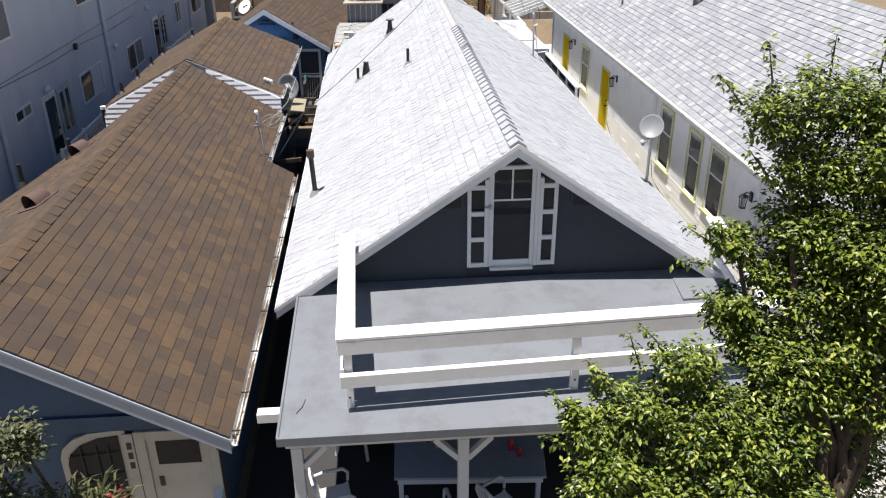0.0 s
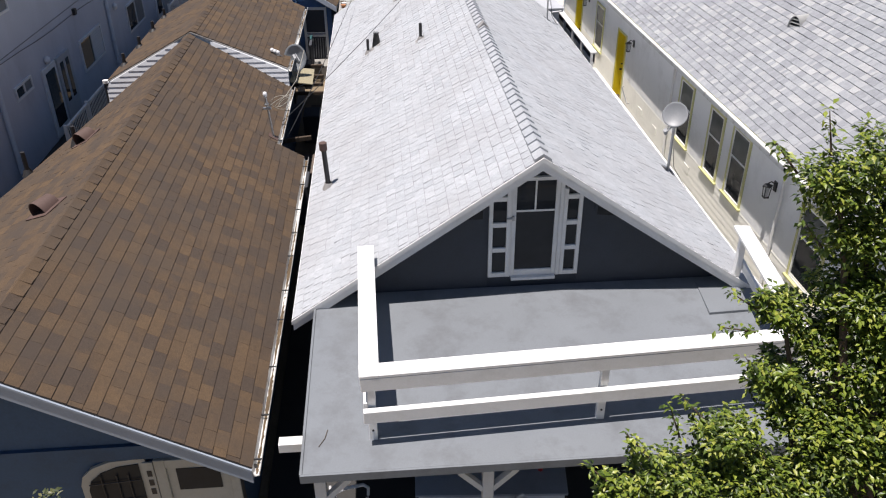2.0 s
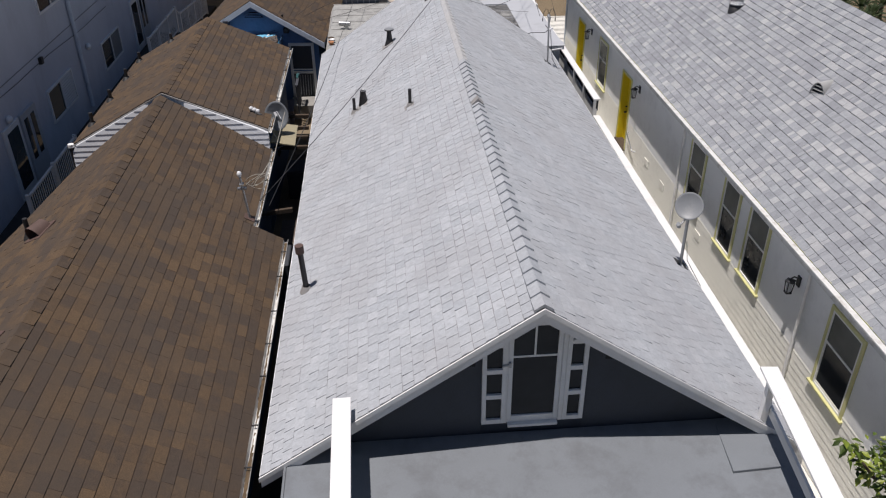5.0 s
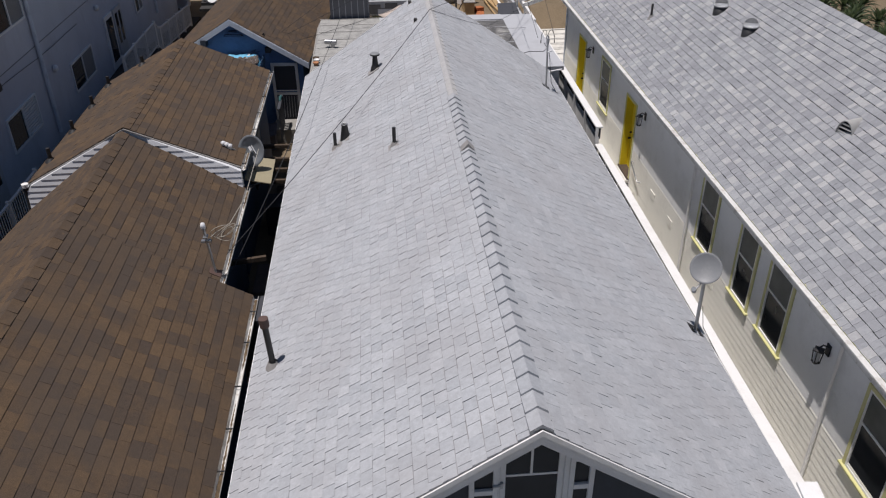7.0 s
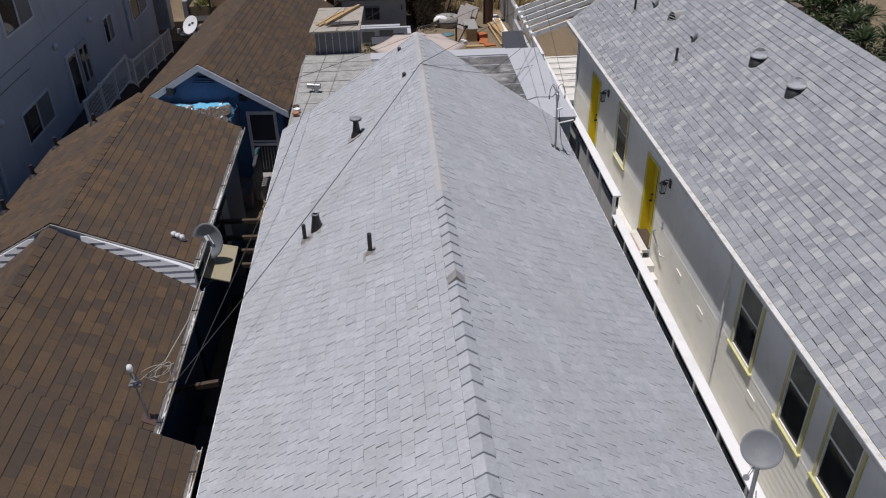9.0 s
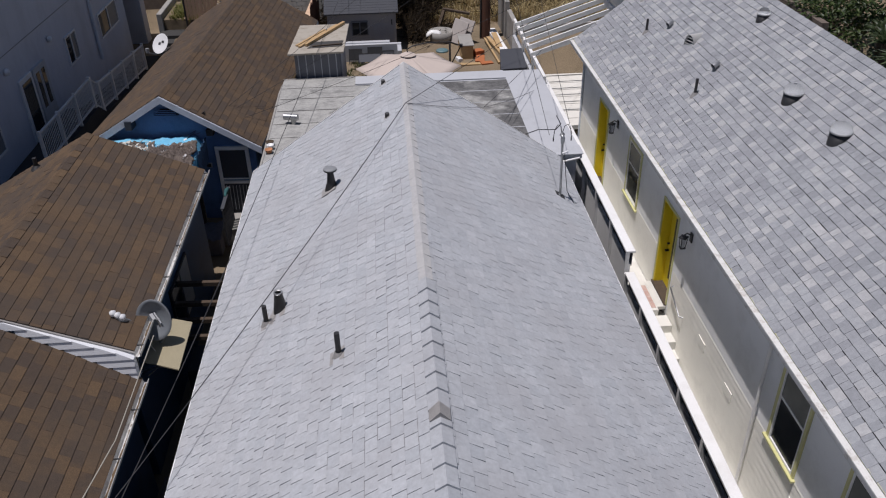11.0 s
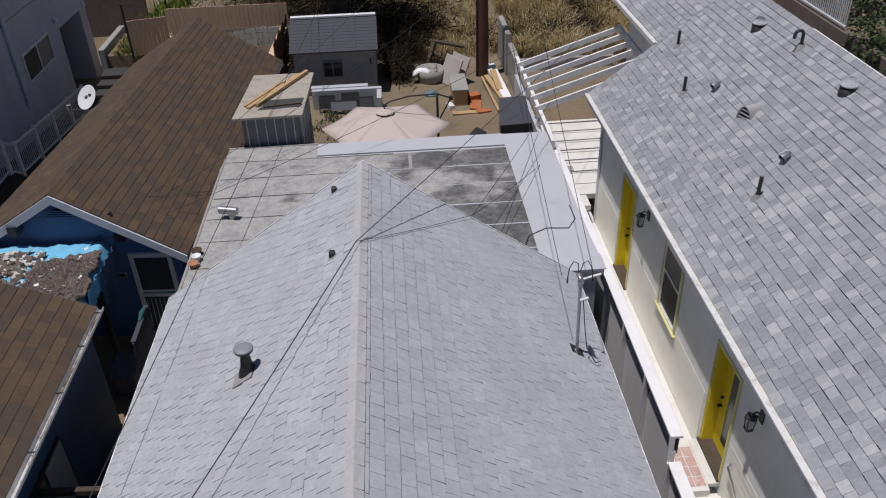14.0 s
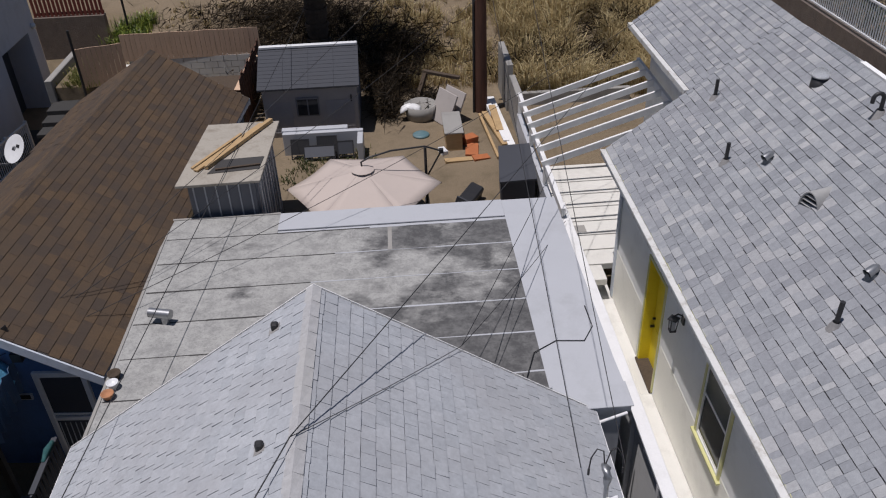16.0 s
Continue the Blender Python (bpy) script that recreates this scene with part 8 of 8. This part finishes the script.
def build_bush():
    rng = random.Random(18)
    t = thing("flowering_shrub", (-5.6, 6.2, 0), "mixed green and straw-coloured shrub in front of the blue house", "shrub")
    wood, leaves = Mesh(), Mesh()
    for x, y, z in ((-5.4, 6.3, 4.55), (-5.7, 6.2, 4.5), (-5.55, 6.1, 4.0), (-5.85, 6.1, 3.9), (-5.3, 6.2, 3.8)):
        limb(wood, (-5.5, 6.2, -0.1), (x, y, z), 0.05, 0.012, rng, 0.6)
        leaf_cloud(leaves, rng, (x, y, z), (0.3, 0.3, 0.32), 900, 0.066, shell=0.3)
    leaf_cloud(leaves, rng, (-5.3, 6.0, 3.2), (0.8, 0.6, 0.5), 2600, 0.07)
    for i in range(260):
        a = rng.uniform(0, 6.28)
        b = Vector((-5.05 + rng.uniform(-0.25, 0.3), 6.3 + rng.uniform(-0.25, 0.25), 3.5 + rng.uniform(-0.2, 0.2)))
        e = b + Vector((math.cos(a) * 0.25, math.sin(a) * 0.25, rng.uniform(0.05, 0.35)))
        mid = b.lerp(e, 0.6) + Vector((0, 0, 0.1))
        s = Vector((-math.sin(a), math.cos(a), 0)) * 0.011
        leaves.add([b - s, b + s, mid + s, e, mid - s], [(0, 1, 2, 4), (4, 2, 3)])
    part("stems", wood, m_bark, t)
    ob = part("foliage", leaves, m_shrub, t)
    ob["kind"] = "stuff"
    red = Mesh()
    leaf_cloud(red, rng, (-4.72, 6.35, 3.72), (0.14, 0.2, 0.2), 200, 0.07, shell=0.2)
    ob = part("red_foliage", red, leaf_mat("red_leaf", [(0.0, (0.12, 0.02, 0.015)), (1.0, (0.35, 0.06, 0.04))]), t)
    ob["kind"] = "stuff"


def blades(name, region, count, tall, mat, label, seed, zfun=ground_z, lean=0.8):
    """Tufts of thin blades that spray out from their own centres."""
    rng = random.Random(seed)
    m = Mesh()
    x0, x1, y0, y1 = region
    for _ in range(count // 30):
        cx, cy = rng.uniform(x0, x1), rng.uniform(y0, y1)
        if noise.noise(Vector((cx * 0.7, cy * 0.7, seed))) < -0.25:
            continue
        way, big = rng.uniform(0, 6.28), rng.uniform(0.5, 1.25)
        for _ in range(30):
            a = rng.uniform(0, 6.28)
            r = abs(rng.gauss(0, 0.16)) * big
            x, y = cx + math.cos(a) * r, cy + math.sin(a) * r
            h = tall * big * rng.uniform(0.5, 1.1)
            b = Vector((x, y, zfun(x, y) - 0.02))
            out = Vector((math.cos(a) + 0.5 * math.cos(way), math.sin(a) + 0.5 * math.sin(way), 0)) * h * lean * rng.uniform(0.2, 0.9)
            s = Vector((-math.sin(a), math.cos(a), 0)) * rng.uniform(0.008, 0.018)
            mid = b + out * 0.35 + Vector((0, 0, h * 0.7))
            m.add([b - s, b + s, mid + s * 0.7, b + out + Vector((0, 0, h * 0.85)), mid - s * 0.7], [(0, 1, 2, 4), (4, 2, 3)])
    single(name, m, mat, label, name.replace("_", " "), kind="stuff")


def brush_pile(name, spots, mat, label, seed):
    rng = random.Random(seed)
    m = Mesh()
    for x, y, rx, ry, h, n in spots:
        z = ground_z(x, y)
        for _ in range(n):
            p = Vector((x + rng.gauss(0, rx * 0.5), y + rng.gauss(0, ry * 0.5), z + h * rng.random() * 0.8))
            d = Vector((rng.gauss(0, 1), rng.gauss(0, 1), rng.gauss(0, 0.7))).normalized() * rng.uniform(0.2, 0.7)
            s = d.cross(Vector((rng.random(), rng.random(), rng.random()))).normalized() * rng.choice((0.01, 0.014, 0.026))
            m.add([p - s, p + s, p + d], [(0, 1, 2)])
    single(name, m, mat, label, "brush", kind="stuff")


placed(build_front_tree, 0.0, 0.12, 0.02)
placed(build_bush, 0.22, 0.0, -0.12)
m_weed = leaf_mat("weed_blade", [(0.0, (0.1, 0.13, 0.03)), (0.6, (0.26, 0.27, 0.07)), (1.0, (0.48, 0.42, 0.17))], 0.7)
blades("dry_grass", (4.9, 12.5, 44.2, 53.0), 60000, 0.9, m_straw, "tall straw-coloured dry grass behind the wall", 61)
blades("yard_grass", (0.2, 4.6, 45.6, 53.0), 9000, 0.5, m_straw, "patchy dry grass on the slope", 62)
blades("yard_weeds", (-1.9, 0.5, 39.2, 41.5), 1500, 0.16, m_shrub, "short dry weeds on the yard dirt", 63)
blades("slope_grass", (-8.5, -2.8, 47.0, 54.0), 2600, 0.2, m_straw, "thin dry grass on the bare slope", 64)
blades("green_tuft", (-9.2, -8.4, 46.1, 48.6), 2400, 0.3, m_weed, "green and yellow weeds beside the garden kerb", 65, lambda x, y: 1.75)
blades("bright_weeds", (-8.9, -7.7, 49.5, 52.5), 3000, 0.45, m_leaf, "bright green weeds on the slope", 66)
brush_pile("dead_brush", ((0.9, 45.8, 0.8, 0.8, 1.1, 2600), (-1.2, 46.9, 1.8, 0.9, 1.3, 2600), (1.2, 47.8, 1.6, 1.2, 1.4, 2600), (-3.6, 47.4, 1.6, 0.6, 1.1, 1800), (-5.6, 48.0, 1.6, 0.4, 0.7, 1200), (-1.0, 50.0, 2.6, 1.6, 1.2, 3000), (2.0, 44.4, 0.6, 0.5, 0.5, 500), (0.8, 44.2, 0.35, 1.0, 0.8, 1500), (-2.6, 45.2, 0.3, 1.2, 1.2, 1200), (8.0, 52.5, 3.2, 1.0, 2.2, 5000), (6.6, 47.2, 2.4, 1.6, 0.7, 2600), (9.6, 49.5, 2.6, 1.8, 0.8, 2600), (-4.5, 49.6, 2.6, 1.0, 0.6, 2600), (-3.0, 51.6, 3.4, 1.2, 0.8, 3400)), m_twig, "tangled dead brush and twigs on the slope", 71)


m_succulent = leaf_mat("succulent_leaf", [(0.0, (0.03, 0.05, 0.02)), (0.7, (0.075, 0.11, 0.045)), (1.0, (0.16, 0.2, 0.1))], 0.4)


def build_back_plants():
    rng = random.Random(77)
    t = thing("palm_trunk", (-1.3, 47.4, 1.3), "stout dark palm trunk with old leaf bases", "palm tree")
    trunk = Mesh()
    for i in range(40):
        z = 1.2 + i * 0.16
        r = 0.36 + 0.03 * math.sin(i * 2.1)
        trunk.lathe([(r * 0.92, z), (r * 1.05, z + 0.1), (r * 0.95, z + 0.17)], Matrix.Translation((-1.3, 47.4, 0)) @ pose(0, 0, 0, 0, 0, i * 17), 9)
    part("trunk", trunk, m_bark, t)
    # Crown is out of view, added to throw shade on the slope.
    fronds = Mesh()
    for i in range(46):
        a = i * 0.571
        top = Vector((-1.3, 47.4, 7.6))
        pts = [top + Vector((math.cos(a) * r, math.sin(a) * r, (0.9 - 0.02 * i) * r - 0.3 * r * r)) for r in np.linspace(0.1, 2.8, 9)]
        fronds.tube(pts, 0.015, 4)
        for j in range(1, 9):
            for s in (-1, 1):
                for k in range(4):
                    p = pts[j - 1].lerp(pts[j], k / 4)
                    side = Vector((-math.sin(a) * s, math.cos(a) * s, -0.35))
                    e = p + side * 0.55 + (pts[j] - pts[j - 1]) * 0.9
                    w = (pts[j] - pts[j - 1]).normalized() * 0.028
                    fronds.add([p - w, p + w, e], [(0, 1, 2)])
    ob = part("fronds", fronds, m_back_leaf, t)
    ob["kind"] = "stuff"
    def tree(x, y, z, r, n, name, label):
        tt = thing(name, (x, y, z), label, "tree", "background trees")
        wood, leaves = Mesh(), Mesh()
        limb(wood, (x, y, z - 0.3), (x, y, z + r * 0.9), 0.16, 0.08, rng, 0.4)
        for i in range(7):
            a = i * 0.9
            c = (x + math.cos(a) * r * 0.6, y + math.sin(a) * r * 0.6, z + r * (0.9 + 0.4 * math.sin(i * 2.3)))
            limb(wood, (x, y, z + r * 0.5), c, 0.06, 0.02, rng, 0.5)
            leaf_cloud(leaves, rng, c, (r * 0.55, r * 0.55, r * 0.5), n // 7, 0.2)
        part("trunk", wood, m_bark, tt)
        ob = part("crown", leaves, m_back_leaf, tt)
        ob["kind"] = "stuff"
    tree(15.6, 39.4, 1.2, 1.7, 3800, "garden_tree", "dark green garden tree beyond the grey roof")
    tree(17.5, 43.0, 1.5, 2.2, 3000, "garden_tree", "dark green garden tree on the terrace")
    tree(17.8, 48.5, 1.5, 2.4, 3000, "garden_tree", "dark green garden tree on the terrace")
    tree(11.5, 54.5, 2.0, 2.6, 3000, "garden_tree", "dark green tree behind the dry grass")
    tree(7.6, 55.5, 2.0, 2.4, 3000, "garden_tree", "dark green tree behind the dry grass")
    # strap-leaved succulents beyond the roof
    for n, (x, y, z) in enumerate(((13.9, 29.2, 2.9), (14.9, 30.4, 2.8), (15.9, 31.5, 2.7), (14.4, 31.6, 3.1), (15.4, 33.0, 2.9), (16.6, 33.4, 2.6), (14.3, 33.4, 3.2), (16.0, 34.8, 2.8), (14.9, 35.2, 3.2), (17.2, 35.6, 2.6), (15.6, 36.6, 3.0), (16.8, 37.6, 2.7), (17.9, 37.4, 2.5), (13.9, 30.8, 2.6), (18.2, 34.6, 2.3))):
        tt = thing("succulent", (x, y, 0), "dark green strap-leaved succulent rosette in the garden", "succulent", "succulents")
        part("stem", Mesh().tube([(x, y, -0.05), (x + 0.1, y, z * 0.5), (x, y, z)], [0.12, 0.1, 0.08], 8), m_bark, tt)
        leaves = Mesh()
        for q in range(44):
            a, lift = q * 2.4, 0.1 + 1.25 * (q / 44)
            d = Vector((math.cos(a) * math.cos(lift), math.sin(a) * math.cos(lift), math.sin(lift)))
            l = rng.uniform(0.55, 0.8)
            side = d.cross(Vector((0, 0, 1))).normalized() * 0.05
            b = Vector((x, y, z)) + d * 0.05
            mid, tip = b + d * l * 0.55 + Vector((0, 0, 0.04)), b + d * l - Vector((0, 0, 0.12))
            leaves.add([b - side * 0.6, b + side * 0.6, mid + side, tip, mid - side, mid - Vector((0, 0, 0.03))], [(0, 5, 4), (0, 1, 5), (1, 2, 5), (5, 2, 3), (4, 5, 3)])
        leaf_cloud(leaves, rng, (x, y, z - 0.9), (0.8, 0.8, 0.7), 240, 0.2)
        ob = part("leaves", leaves, m_succulent, tt)
        ob["kind"] = "stuff"


build_back_plants()


# ---- overhead wires ----
def wire(name, a, b, sag, r=0.011, mat=None, label="black overhead cable strung over the roofs"):
    a, b = Vector(a), Vector(b)
    pts = [a.lerp(b, i / 16) - Vector((0, 0, sag * 4 * (i / 16) * (1 - i / 16))) for i in range(17)]
    single(name, Mesh().tube(pts, r, 6), mat or m_wire, label, "cable", "overhead cables")


wire("overhead_cable", (-0.05, 27.3, 5.2), (6.9, 41.3, 3.7), 0.04, 0.0065)
wire("overhead_cable", (-0.05, 27.3, 5.2), (-4.5, 18.9, 3.0), 0.12, 0.008)
wire("overhead_cable", (-0.05, 27.3, 5.2), (1.86, 29.95, 3.93), 0.03, 0.0045)
wire("overhead_cable", (1.86, 29.95, 3.93), (4.75, 37.8, 2.6), 0.05, 0.0065)
wire("overhead_cable", (1.86, 29.95, 3.93), (4.5, 35.6, 2.25), 0.08, 0.0055)
wire("overhead_cable", (-1.2, 50.5, 3.8), (-3.42, 24.9, 3.38), 0.1, 0.007)
wire("overhead_cable", (-3.42, 24.9, 3.38), (-4.6, 19.6, 2.2), 0.05, 0.009)
for dx, z in ((-0.26, 9.6), (0.22, 9.5)):
    wire("overhead_cable", (3.19 + dx, 27.4, 4.3), (3.6 + dx * 2, 43.72, z), 0.25, 0.006)
wire("overhead_cable", (-5.65, 31.65, 2.78), (7.3, 41.0, 4.6), 0.35, 0.006)
wire("overhead_cable", (-5.65, 31.65, 2.74), (3.9, 43.7, 7.5), 0.3, 0.006)
wire("overhead_cable", (-5.65, 31.65, 2.82), (5.0, 44.0, 5.6), 0.3, 0.006)


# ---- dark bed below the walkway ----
# Slab added to make this gap near black.
single("garden_bed", Mesh().box(-9.9, -8.0, 30.2, 43.9, -0.4, 0.1), m_near_black, "near-black bed between walkway and blue house", "garden bed", kind="structure")
